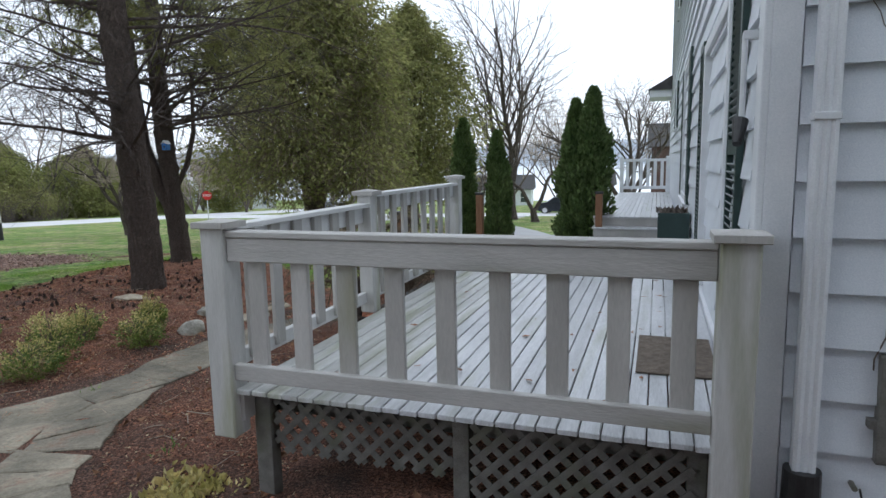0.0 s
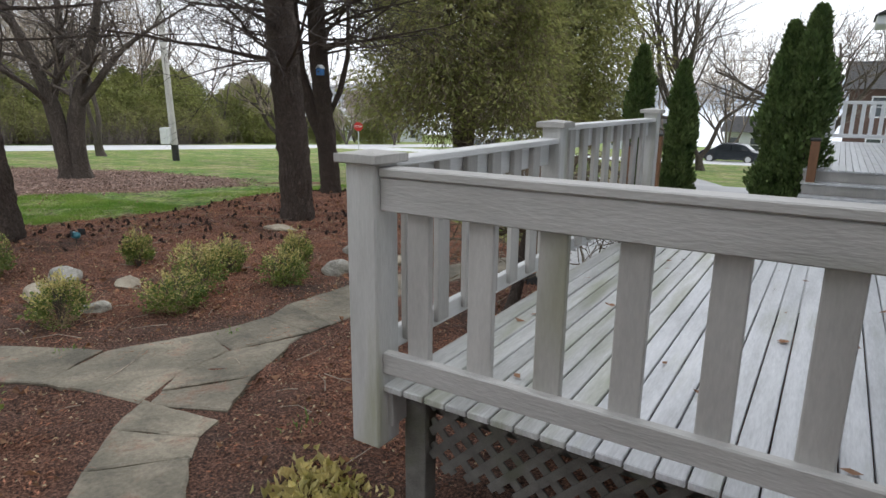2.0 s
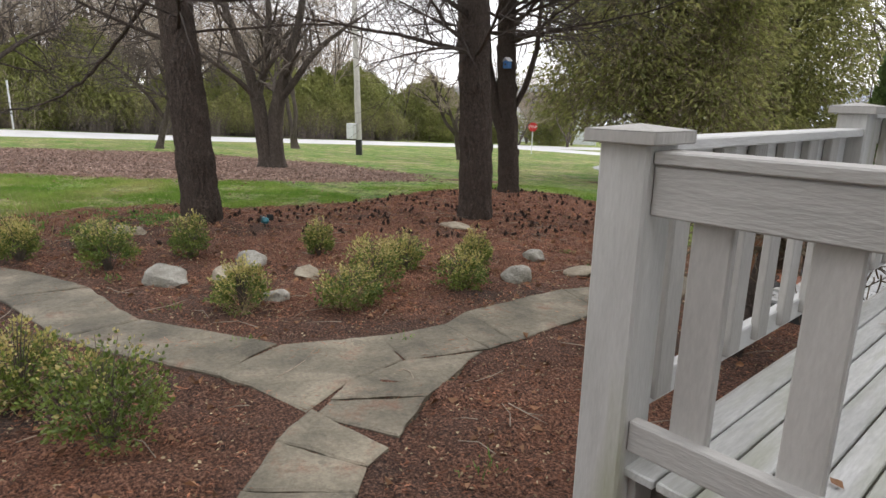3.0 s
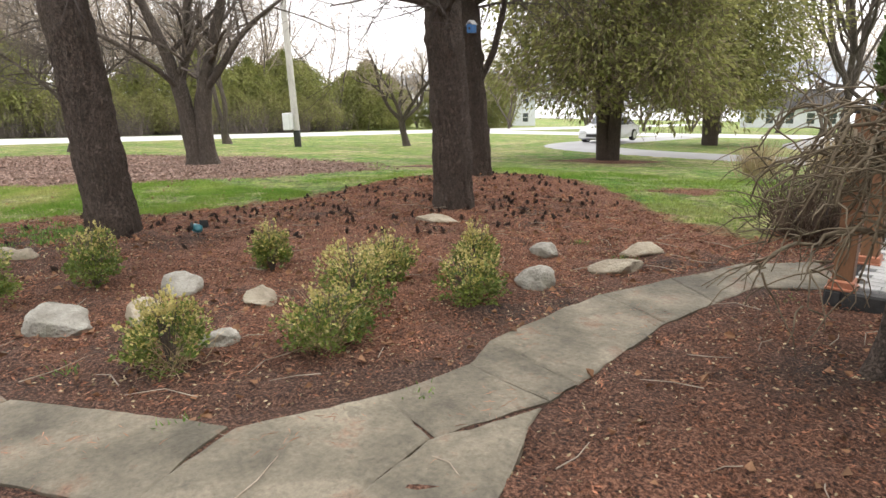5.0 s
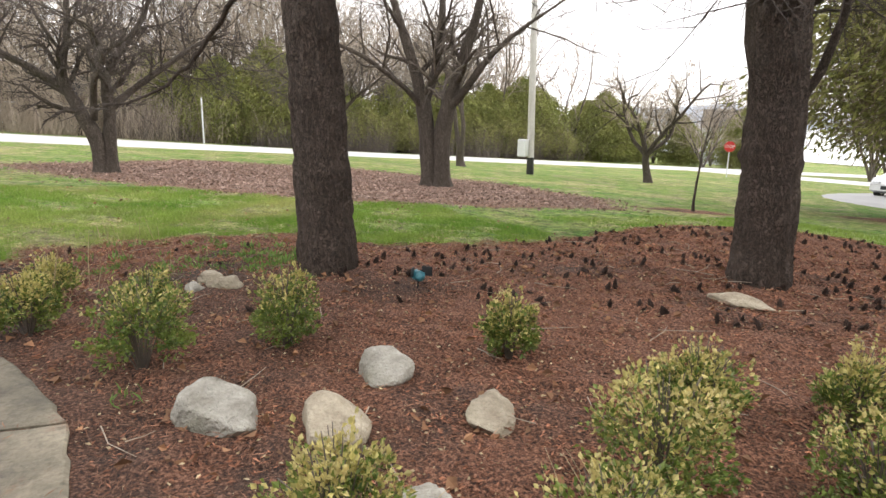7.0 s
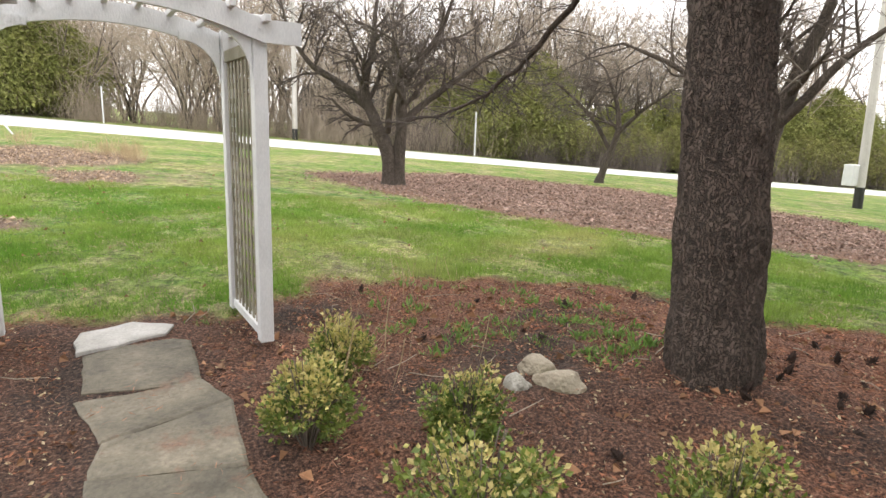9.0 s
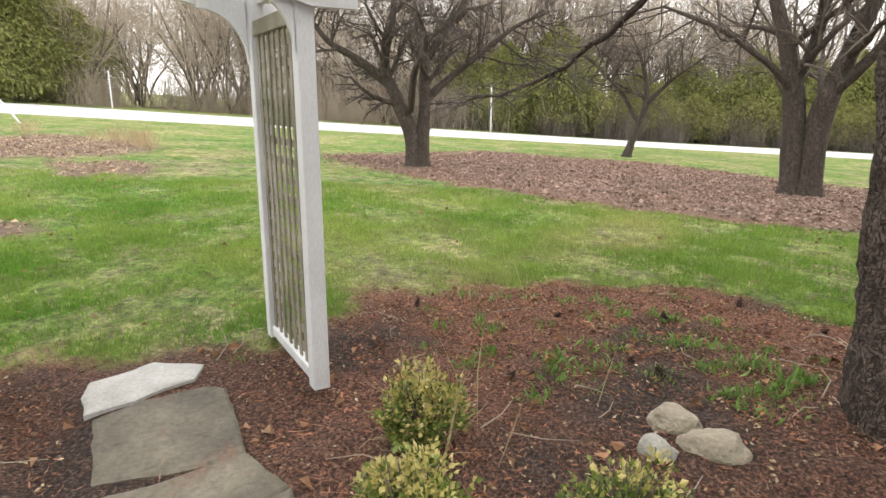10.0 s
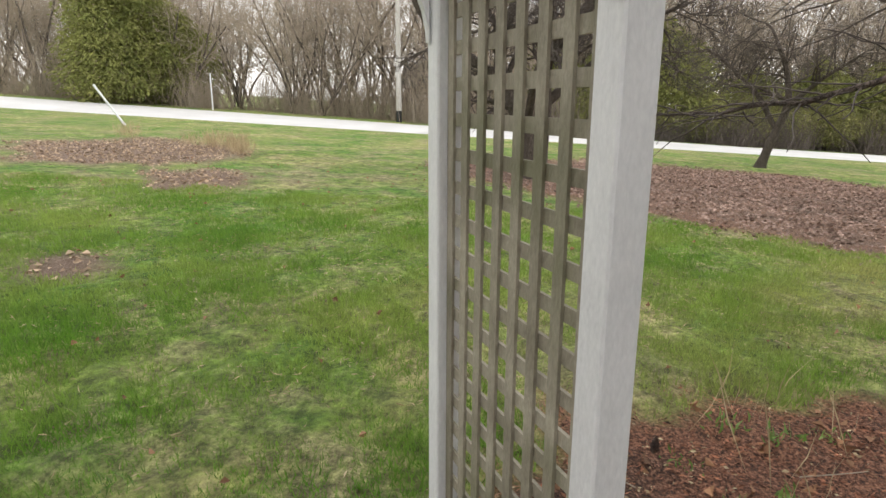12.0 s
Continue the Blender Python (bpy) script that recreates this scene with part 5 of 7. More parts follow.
first = conifer(-9.86, 4.46, 0.25, (-0.085, -0.045), 15, 301, 44, 2.4, "old conifer with dark scaly trunk and bare lower branches", 6.2, 3.4)
conifer(-8.20, 8.07, 0.26, (-0.012, -0.03), 15, 302, 50, 2.4, "tall straight conifer with dark scaly trunk", 5.6, 3.8)
forked = conifer(-9.80, 10.62, 0.21, (-0.035, -0.02), 14, 303, 58, 2.9, "forked dark conifer trunk carrying a birdhouse", 4.0, 3.8)
for run, rad in (([(0, 0, 0.95), (-0.22, -0.2, 1.7), (-0.4, -0.36, 2.6), (-0.46, -0.42, 3.8), (-0.5, -0.44, 6.5)], (0.13, 0.14, 0.125, 0.11, 0.05)),
                 ([(0.02, 0.02, 1.7), (0.2, 0.18, 2.2), (0.33, 0.3, 2.9), (0.36, 0.32, 4.2)], (0.05, 0.06, 0.05, 0.02))):
    tb = Tubes()
    tb.add(run, rad, 14)
    tb.object("stem", BARK, forked)
# a long low limb sweeps from the first conifer over the lawn
r_ = np.random.RandomState(311)
foot = np.array(first.matrix_world.translation)
k_ = np.linspace(0, 1, 26)
turns = np.array([(-10.08, 4.34, 2.95), (-10.8, 4.0, 2.15), (-11.45, 3.62, 1.53), (-11.99, 3.31, 1.19), (-12.37, 2.93, 1.01), (-12.82, 2.44, 0.93)]) - foot
low_limb = np.stack([np.interp(k_, np.linspace(0, 1, 6), turns[:, i]) for i in range(3)], -1) + r_.normal(0, 0.012, (26, 3))
tb = Tubes()
tb.add(low_limb, np.linspace(0.032, 0.007, 26), 7)
tb.object("branch", BARK, first)
tb = Tubes()
for i in range(90):
    q_ = low_limb[r_.randint(5, 26)]
    d_ = r_.normal(0, 1, 3) * (1, 1, 0.35) + (-0.4, -0.4, -0.25)
    d_ /= np.linalg.norm(d_)
    n_ = np.linspace(0, 1, 6)[:, None]
    tb.add(q_ + d_ * r_.uniform(0.12, 0.5) * n_ + np.cumsum(r_.normal(0, 0.012, (6, 3)), 0), np.linspace(0.0045, 0.002, 6), 4)
tagged(tb.object("twig_mass", DARK_TWIG, first), kind="stuff")


def bare_tree(x, y, height, r0, seed, stems=1, spread=0.3, fork=1.6, levels=4, kids=(6, 6, 5, 4), mat=None, twig=None, label="bare deciduous tree with grey bark", wiggle=0.09, group="bare trees", up=(0.05, 0.03, 0.02, 0.01, 0.0), angle=(42, 45, 45, 45), name="bare_tree", z=None, rmin=0.004, ratio=(0.6, 0.55, 0.5, 0.5), far=False):
    r = np.random.RandomState(seed)
    z0 = (float(land(x, y)) if z is None else z) - 0.1
    t = thing(name, (x, y, z0), label, "tree", group)
    limbs, tips = [], []
    cfg = dict(step=(1.0, 0.9, 0.8, 0.8) if far else (0.35, 0.35, 0.3, 0.25, 0.2), wiggle=wiggle * (1.5 if far else 1), up=up, kids=kids, first=(0.25, 0.2, 0.2, 0.15), angle=angle, ratio=ratio, thin=(0.62, 0.6, 0.6, 0.6), levels=levels, rmin=rmin)
    tr = Tubes()
    if fork > 0:
        k = np.linspace(0, 1, 9)
        pts = np.stack([0.05 * np.sin(k * 4 + seed) * fork, 0.05 * np.cos(k * 3) * fork, k * fork], -1)
        tr.add(pts, r0 * (1 + 0.55 * np.exp(-k * fork / 0.22) - 0.12 * k), 14)
        tr.object("trunk", mat or BARK_GREY, t)
        top = pts[-1] - np.array([0, 0, 0.12])
    else:
        top = np.zeros(3)
    for i in range(stems):
        a = 6.28 * i / stems + r.uniform(-0.4, 0.4)
        sp = spread * r.uniform(0.7, 1.3) if stems > 1 else 0.04
        grow(r, limbs, tips, top + np.array([math.cos(a), math.sin(a), 0]) * r0 * 0.35 * (stems > 1), (math.cos(a) * sp, math.sin(a) * sp, 1), (height - fork) * r.uniform(0.8, 1.05), r0 * (0.85 if stems == 1 else 0.62), 0, cfg)
    limbs_to_objects(limbs, t, mat or BARK_GREY, twig or TWIG, 1 if far else 2, far)
    return t


bare_tree(-25.3, 23.85, 5.4, 0.17, 404, stems=5, spread=0.7, fork=1.5, kids=(8, 7, 6, 4), levels=4, wiggle=0.16, label="small bare street tree with fine twigs", twig=TWIG_PALE, rmin=0.006, ratio=(0.5, 0.5, 0.5, 0.5), angle=(50, 50, 50, 50))
bare_tree(-34.5, 19.2, 9, 0.22, 405, stems=2, spread=0.25, fork=1.0, kids=(7, 6, 4, 0), levels=3, label="pale-barked leafless tree near the road", rmin=0.007)
bare_tree(-14.5, 14.5, 3.4, 0.03, 406, stems=1, fork=0.8, kids=(9, 5, 0), levels=2, label="thin staked sapling in a mulch ring", rmin=0.004)
bare_tree(-9.5, 42, 13, 0.3, 408, stems=4, spread=0.16, fork=0.8, kids=(9, 7, 5, 0), levels=3, label="tall bare tree with several grey stems", rmin=0.012, angle=(28, 35, 40, 40))
bare_tree(-2.2, 47, 9.5, 0.3, 409, stems=4, spread=0.6, fork=1.2, kids=(8, 7, 5, 0), levels=3, label="bare roadside tree with a wide crown", rmin=0.012)
bare_tree(-7.2, 38, 6.5, 0.22, 410, stems=2, spread=0.6, fork=1.0, kids=(6, 6, 4, 0), levels=3, wiggle=0.17, label="crooked bare tree leaning over the street", rmin=0.01)
bare_tree(-7.3, 26.5, 3, 0.03, 411, stems=1, fork=1.0, kids=(7, 4, 0), levels=2, label="thin young bare tree", rmin=0.004)


def bend(pts, radii, n=22):
    """A smooth line through a few turning points."""
    p, t = np.array(pts, float), np.linspace(0, 1, len(pts))
    k = np.linspace(0, 1, n)
    c = np.stack([np.interp(k, t, p[:, i]) for i in range(3)], -1)
    for _ in range(3):
        c[1:-1] = (c[:-2] + 2 * c[1:-1] + c[2:]) / 4
    return c, np.interp(k, t, radii)


def stem_tree(x, y, across, stems, seed, label, kids, reach, twig, wiggle=0.13, levels=3, density=(7, 6, 5), rmin=0.006, droop=0.0):
    """A bare tree of named stems: each runs through (across, depth, height) points with a radius at every one."""
    r = np.random.RandomState(seed)
    t = thing("bare_tree", (x, y, float(land(x, y)) - 0.08), label, "tree", "bare trees")
    ux = np.array([across[0], across[1], 0]) / math.hypot(*across)
    uy = np.array([-ux[1], ux[0], 0])
    limbs, tips = [], []
    cfg = dict(step=(0.35, 0.3, 0.25, 0.22), wiggle=wiggle, up=(0.03, 0.02 - droop, 0.01 - droop, -droop), kids=(0, *density), first=(0.2, 0.15, 0.12, 0.1), angle=(45, 48, 48, 48), ratio=(0.6, 0.55, 0.52, 0.5), thin=(0.6, 0.55, 0.55, 0.6), levels=levels, rmin=rmin)
    for run in stems:
        c, rad = bend([ux * a + uy * d + np.array([0, 0, z]) for a, d, z, _ in run], [q[3] for q in run])
        tb = Tubes()
        tb.add(c, rad, 18)
        low = run[0][2] < 0.3
        for i in range(len(tb.v)):
            v = Vector(tb.v[i])
            core = Vector(c[min(i // 18, len(c) - 1)])
            out = (v - core)
            k = 1 + 0.22 * noise.noise(Vector((v.x * 5, v.y * 5, v.z * 1.1 + seed))) + (0.55 * math.exp(-v.z / 0.16) * (0.7 + 0.6 * noise.noise(Vector((v.x * 6, v.y * 6, float(seed))))) if low else 0)
            tb.v[i] = tuple(core + out * k)
        tb.object("stem", BARK_GREY, t)
        for j in range(kids):
            f = 0.4 + 0.58 * (j + r.uniform(0, 1)) / kids
            i = min(len(c) - 2, int(f * (len(c) - 1)))
            d = c[i + 1] - c[i]
            d /= np.linalg.norm(d)
            side = np.cross(d, r.normal(size=3))
            side /= np.linalg.norm(side)
            grow(r, limbs, tips, c[i], d * 0.55 + side * 0.85 + np.array([0, 0, 0.1]), reach * r.uniform(0.6, 1.2), max(rad[i] * 0.5, 0.02), 1, cfg)
        grow(r, limbs, tips, c[-1], c[-1] - c[-2], reach, rad[-1] * 0.95, 1, cfg)
    limbs_to_objects(limbs, t, BARK_GREY, twig, 2)
    return t


stem_tree(-21.0, 11.05, (0.48, 0.88), [
    [(-0.16, 0, 0, 0.27), (-0.26, 0, 1.1, 0.25), (-0.42, 0.05, 2.5, 0.22), (-0.75, 0.1, 3.7, 0.15), (-1.3, 0.1, 5.2, 0.11), (-1.8, 0.2, 7.6, 0.05)],
    [(0.12, -0.05, 0, 0.29), (0.14, -0.05, 1.3, 0.25), (0.22, -0.05, 2.2, 0.23), (0.5, -0.1, 3.1, 0.18), (1.05, -0.2, 4.8, 0.12), (1.5, -0.2, 7.2, 0.05)],
    [(0.2, -0.1, 2.2, 0.12), (0.7, -0.3, 2.75, 0.12), (1.35, -0.4, 3.7, 0.09), (2.1, -0.5, 4.4, 0.06), (3.3, -0.6, 5.2, 0.03)],
    [(-0.4, 0.05, 2.4, 0.13), (-0.1, 0.25, 3.4, 0.13), (0.1, 0.3, 5.0, 0.10), (0.0, 0.4, 8.0, 0.05)],
    [(-0.3, 0.1, 2.2, 0.10), (-0.9, -0.4, 2.9, 0.08), (-2.0, -0.7, 3.7, 0.06), (-3.2, -0.8, 4.2, 0.03)]],
    401, "large bare maple with a fluted two-stemmed trunk", 6, 2.5, TWIG, 0.12)
stem_tree(-23.3, 2.36, (0.0, 1.0), [
    [(-0.12, 0, 0, 0.19), (-0.15, 0, 0.9, 0.19), (-0.5, 0, 1.7, 0.16), (-0.92, 0.1, 2.6, 0.13), (-0.6, 0.1, 3.5, 0.09), (-0.55, 0, 4.6, 0.05)],
    [(0.12, 0, 0, 0.17), (0.10, 0, 0.9, 0.18), (0.2, 0, 1.8, 0.15), (0.1, -0.1, 2.5, 0.12), (0.5, -0.2, 3.2, 0.09), (1.1, -0.3, 3.9, 0.07), (1.4, -0.3, 4.8, 0.04)],
    [(-0.85, 0.05, 2.3, 0.10), (-1.6, 0.2, 2.8, 0.09), (-2.2, 0.1, 3.1, 0.07), (-2.7, 0.0, 3.8, 0.05), (-2.9, 0, 4.5, 0.03)],
    [(0.25, 0, 1.8, 0.11), (0.8, 0.2, 2.3, 0.09), (1.6, 0.3, 2.9, 0.07), (2.5, 0.5, 3.6, 0.05), (3.3, 0.5, 3.9, 0.03)],
    [(-0.2, -0.1, 1.5, 0.09), (-0.1, -1.0, 2.4, 0.08), (0.2, -1.8, 2.9, 0.06), (0.0, -2.5, 3.5, 0.03)]],
    402, "gnarled bare apple tree with a split trunk", 10, 1.6, DARK_TWIG, 0.2, 4, (7, 6, 4), 0.006, 0.02)
stem_tree(-32.2, 10.85, (0.33, 0.94), [
    [(0, 0, 0, 0.17), (0.35, 0, 1.3, 0.15), (0.7, 0, 2.3, 0.12), (0.5, 0.2, 3.5, 0.08), (-0.1, 0.2, 4.8, 0.04)],
    [(0.4, 0, 1.4, 0.1), (-0.3, 0.1, 2.6, 0.08), (-1.3, 0.2, 3.6, 0.06), (-2.1, 0.3, 4.2, 0.03)],
    [(0.65, 0, 2.2, 0.1), (1.5, -0.2, 3.1, 0.07), (2.6, -0.3, 3.9, 0.03)]],
    403, "small bare tree with a leaning trunk and a grey twiggy crown", 11, 1.7, TWIG, 0.14, 4, (8, 6, 4), 0.007, 0.03)


def foliage(r, center, radius, n, size, droop=0.4, fill=0.35):
    """Sprays on the shell of an uneven crown."""
    d = r.normal(size=(n, 3))
    d /= np.linalg.norm(d, axis=1)[:, None]
    lump = np.array([noise.noise(Vector(q * 2.3 + np.array(center) * 0.37)) for q in d])
    k = (1 + 0.45 * lump) * (1 - fill * r.uniform(0, 1, n) ** 1.5)
    p = np.array(center) + d * np.array(radius) * k[:, None]
    return p, d * np.array([1, 1, 0.3]) + r.normal(0, 0.45, (n, 3)) + np.array([0, 0, -droop])


def cedar_clump(x, y, height, width, seed, trunks, clear, n, label, mat=None, size=0.34, base_z=None, aspect=0.4, dead=0.0, cone=0.0):
    r = np.random.RandomState(seed)
    z0 = float(land(x, y)) - 0.08 if base_z is None else base_z
    t = thing("cedar_tree", (x, y, z0), label, "tree", "cedars")
    for i in range(trunks):
        a = 6.28 * i / trunks + r.uniform(-0.3, 0.3)
        k = np.linspace(0, 1, 8)
        out = 0.12 + 0.10 * width * k
        pts = np.stack([math.cos(a) * out * (trunks > 1), math.sin(a) * out * (trunks > 1), k * height * 0.8], -1)
        tb = Tubes()
        tb.add(pts, 0.02 + height * 0.015 * (1 - 0.85 * k) * (1 + 0.4 * np.exp(-k * 14)), 10)
        tb.object("trunk", BARK, t)
    P, D, br = [], [], Tubes()
    m = 64
    for j in range(m):
        f = (j + r.uniform()) / m
        zz = clear + (height - clear) * f
        rr = width * 0.5 * ((1 - cone) * math.sin(math.pi * min(1, 0.22 + 0.78 * f)) ** 0.8 + cone * (1.04 - f)) * r.uniform(0.75, 1.1)
        a = j * 2.4 + r.uniform(-0.4, 0.4)
        c = np.array([math.cos(a) * rr * 0.62, math.sin(a) * rr * 0.62, zz])
        br.add([(0, 0, zz - 0.1), c * [0.5, 0.5, 1] + [0, 0, 0.1], c * [1.35, 1.35, 1]], [0.03, 0.02, 0.006], 4)
        p, d = foliage(r, c, (rr * 0.52 + 0.25, rr * 0.52 + 0.25, (height - clear) * 0.075 + 0.2), n // m, size, 0.5, 0.7)
        P.append(p), D.append(d)
    tagged(br.object("branchwork", TWIG, t), kind="stuff")
    P, D = np.concatenate(P), np.concatenate(D)
    gone = r.uniform(0, 1, len(P)) < dead * (1.3 - (P[:, 2] - clear) / (height - clear))
    if gone.any():
        v, f = cards(P[gone] * [0.94, 0.94, 1], D[gone] + [0, 0, -0.35], size * 1.7, r, 0.05, 0.7)
        tagged(mesh_object("dead_sprays", v, f, DEAD_SPRAY, t, "brown dead inner sprays"), kind="stuff")
    v, f = cards(P[~gone], D[~gone], size, r, aspect, 0.5)
    tagged(mesh_object("crown", v, f, mat or CEDAR, t), kind="stuff")
    return t


cedar_clump(-12.8, 21.3, 12.5, 8.6, 501, 3, 2.1, 130000, "large dense cedar with several trunks and drooping sprays", size=0.19, dead=0.46, cone=0.5)
cedar_clump(-14.1, 34.8, 12.5, 9.0, 502, 4, 2.3, 70000, "large cedar with clustered trunks by the driveway", size=0.22, dead=0.15)
cedar_clump(-55, -26.6, 14, 9.5, 504, 1, 0.8, 60000, "dense bright evergreen tree across the road", CONIFER, size=0.28, dead=0.1, cone=0.7)


def columnar(x, y, height, w, seed, z0):
    r = np.random.RandomState(seed)
    t = thing("arborvitae", (x, y, z0), "tall narrow dark green arborvitae", "tree", "arborvitae")
    tb = Tubes()
    tb.add([(0, 0, 0), (0.02, 0, height * 0.5), (0, 0, height * 0.95)], [0.05, 0.035, 0.008], 8)
    tb.object("trunk", BARK, t)
    n = 16000
    zz = r.uniform(0.02, 1, n)
    a = r.uniform(0, 6.28, n)
    prof = w * 0.5 * np.minimum(1, (1.01 - zz) * 3.2) ** 0.65 * (0.85 + 0.15 * np.minimum(1, zz * 5))
    lump = np.array([noise.noise(Vector((math.cos(q) * 1.6, math.sin(q) * 1.6, z * height * 1.8 + seed))) for q, z in zip(a, zz)])
    lump = lump + 0.6 * np.array([noise.noise(Vector((math.cos(q) * 4.5, math.sin(q) * 4.5, z * height * 4.5 + 2 * seed))) for q, z in zip(a, zz)])
    rr = prof * (1 + 0.75 * lump) * (1 - 0.5 * r.uniform(0, 1, n) ** 2)
    P = np.stack([np.cos(a) * rr, np.sin(a) * rr, zz * height], -1)
    D = np.stack([np.cos(a) * 0.5, np.sin(a) * 0.5, np.full(n, 1.0)], -1) + r.normal(0, 0.35, (n, 3))
    v, f = cards(P, D, 0.09, r, 0.5)
    tagged(mesh_object("crown", v, f, ARBOR_VITAE, t), kind="stuff")


columnar(-1.64, 13.3, 3.55, 0.62, 511, -0.85)
columnar(-1.27, 13.1, 3.75, 0.62, 512, -0.85)
columnar(-3.32, 13.2, 3.0, 0.46, 513, -0.9)
columnar(-4.15, 13.4, 3.3, 0.46, 514, -0.9)

# ---- weeping ornamental tree beside the deck ----


WEEP = material("weeping_bark", (0.075, 0.057, 0.035), (0.19, 0.15, 0.10), 8, 0.9, 0.5, 60, ((0.22, 0.21, 0.15), 0.58, 0.5))


def weeping_tree(x, y, seed):
    r = np.random.RandomState(seed)
    z0 = float(land(x, y)) - 0.05
    t = thing("weeping_tree", (x, y, z0), "small weeping ornamental tree with tangled bare branches", "tree")
    k = np.linspace(0, 1, 9)
    tb = Tubes()
    pts = np.stack([0.10 * k + 0.02 * np.sin(k * 7), 0.42 * k, 1.15 * k], -1)
    tb.add(pts, 0.062 - 0.02 * k + 0.02 * np.exp(-k * 9), 12)
    tb.object("trunk", BARK, t)
    top = pts[-1]
    fine = Tubes()
    for i in range(46):
        a = r.uniform(0, 6.28)
        reach = r.uniform(0.4, 1.15)
        rise = r.uniform(0.1, 0.7)
        s = np.linspace(0, 1, 12)
        base = top + np.array([0, 0, r.uniform(-0.35, 0.02)])
        drop = r.uniform(0.1, 0.75)
        pts = base + np.stack([math.cos(a) * reach * s ** 0.8, math.sin(a) * reach * s ** 0.8, rise * np.sin(s * 2.2) - drop * s ** 2.6], -1) + np.cumsum(r.normal(0, 0.034, (12, 3)), 0)
        pts[:, 2] = np.maximum(pts[:, 2], 0.5 + 0.1 * math.sin(i * 5.0))
        one = Tubes()
        one.add(pts, np.linspace(0.022, 0.006, 12) * r.uniform(0.6, 1.1), 6)
        one.object("branch", WEEP, t)
        for j in range(16):
            q = pts[r.randint(3, 12)]
            d = r.normal(0, 1, 3) * np.array([1, 1, 0.5]) + np.array([math.cos(a), math.sin(a), 0.1]) * 0.7
            d /= np.linalg.norm(d)
            ln = r.uniform(0.1, 0.42)
            s2 = np.linspace(0, 1, 6)[:, None]
            fine.add(q + d * ln * s2 + np.array([0, 0, -0.12]) * s2 ** 2 + np.cumsum(r.normal(0, 0.012, (6, 3)), 0), np.linspace(0.006, 0.0025, 6), 4)
    tagged(fine.object("twig_mass", WEEP, t), kind="stuff")


weeping_tree(-3.21, 5.89, 601)


def brown_shrub(x, y, w, h, seed):
    r = np.random.RandomState(seed)
    t = thing("brown_shrub", (x, y, float(land(x, y)) - 0.03), "dense leafless brown twiggy shrub beside the patio", "shrub")
    tb = Tubes()
    for i in range(460):
        a, k = r.uniform(0, 6.28), r.uniform(0, 1) ** 0.5
        tip = np.array([math.cos(a) * w * 0.5 * k, math.sin(a) * w * 0.5 * k, h * (1 - 0.5 * k * k) * r.uniform(0.55, 1.05)])
        q = np.linspace(0, 1, 7)[:, None]
        line = tip * [0.3, 0.3, 0] * (1 - q) + tip * q + np.cumsum(r.normal(0, 0.035, (7, 3)), 0)
        if i < 12:
            one = Tubes()
            one.add(line, np.linspace(0.016, 0.006, 7), 6)
            one.object("stem", DARK_TWIG, t)
        else:
            tb.add(line, np.linspace(0.007, 0.003, 7), 3)
    tagged(tb.object("twig_mass", BROWN_TWIG, t), kind="stuff")


brown_shrub(-4.25, 9.5, 1.5, 0.95, 640)


def dry_grass(x, y, h, n, seed, spread=0.35):
    r = np.random.RandomState(seed)
    t = thing("ornamental_grass", (x, y, float(land(x, y))), "dry tan clump of ornamental grass", "grass clump", "dry grasses")
    P = np.c_[r.normal(0, spread * 0.5, (n, 2)), np.zeros(n)]
    D = np.c_[r.normal(0, 0.35, (n, 2)), np.ones(n)]
    v, f = cards(P, D, h, r, 0.014)
    tagged(mesh_object("blades", v, f, STRAW, t), kind="stuff")


for i, (x, y, h, n) in enumerate(((-6.6, 15.8, 0.7, 500), (-5.6, 17.6, 0.9, 500), (-9.9, 2.5, 0.5, 10), (-11.6, 2.6, 0.4, 12), (-12.2, 2.9, 0.35, 14), (-26, -6.4, 0.5, 260), (-25.2, -5.4, 0.55, 260), (-24.4, -4.9, 0.45, 220), (-26.6, -7.4, 0.4, 160), (-27.2, -9.6, 0.55, 160))):
    dry_grass(x, y, h, n, 620 + i)

# ---- small things in the beds ----


def ornament(x, y):
    z = float(land(x, y))
    t = thing("garden_ornament", (x, y, z), "small teal glazed garden ornament on a dark stake", "ornament")
    part("stake", cylinder(0.008, 0.006, -0.05, 0.1, 8), BLACK, t)
    bm = bmesh.new()
    bmesh.ops.create_icosphere(bm, subdivisions=3, radius=0.06)
    for v in bm.verts:
        v.co = Vector((v.co.x * 1.35, v.co.y * 0.9, v.co.z * 0.8 + 0.12)) * (1 + 0.12 * noise.noise(v.co * 30))
    part("body", bm, TEAL, t, "", True)
    for s in (-1, 1):
        part("wing", block(-0.005, 0.09, -0.004, 0.004, -0.03, 0.05, 0.003, None, pose(0, s * 0.04, 0.15, 0, 0, s * 40)), BLACK, t)


ornament(-9.05, 4.95)


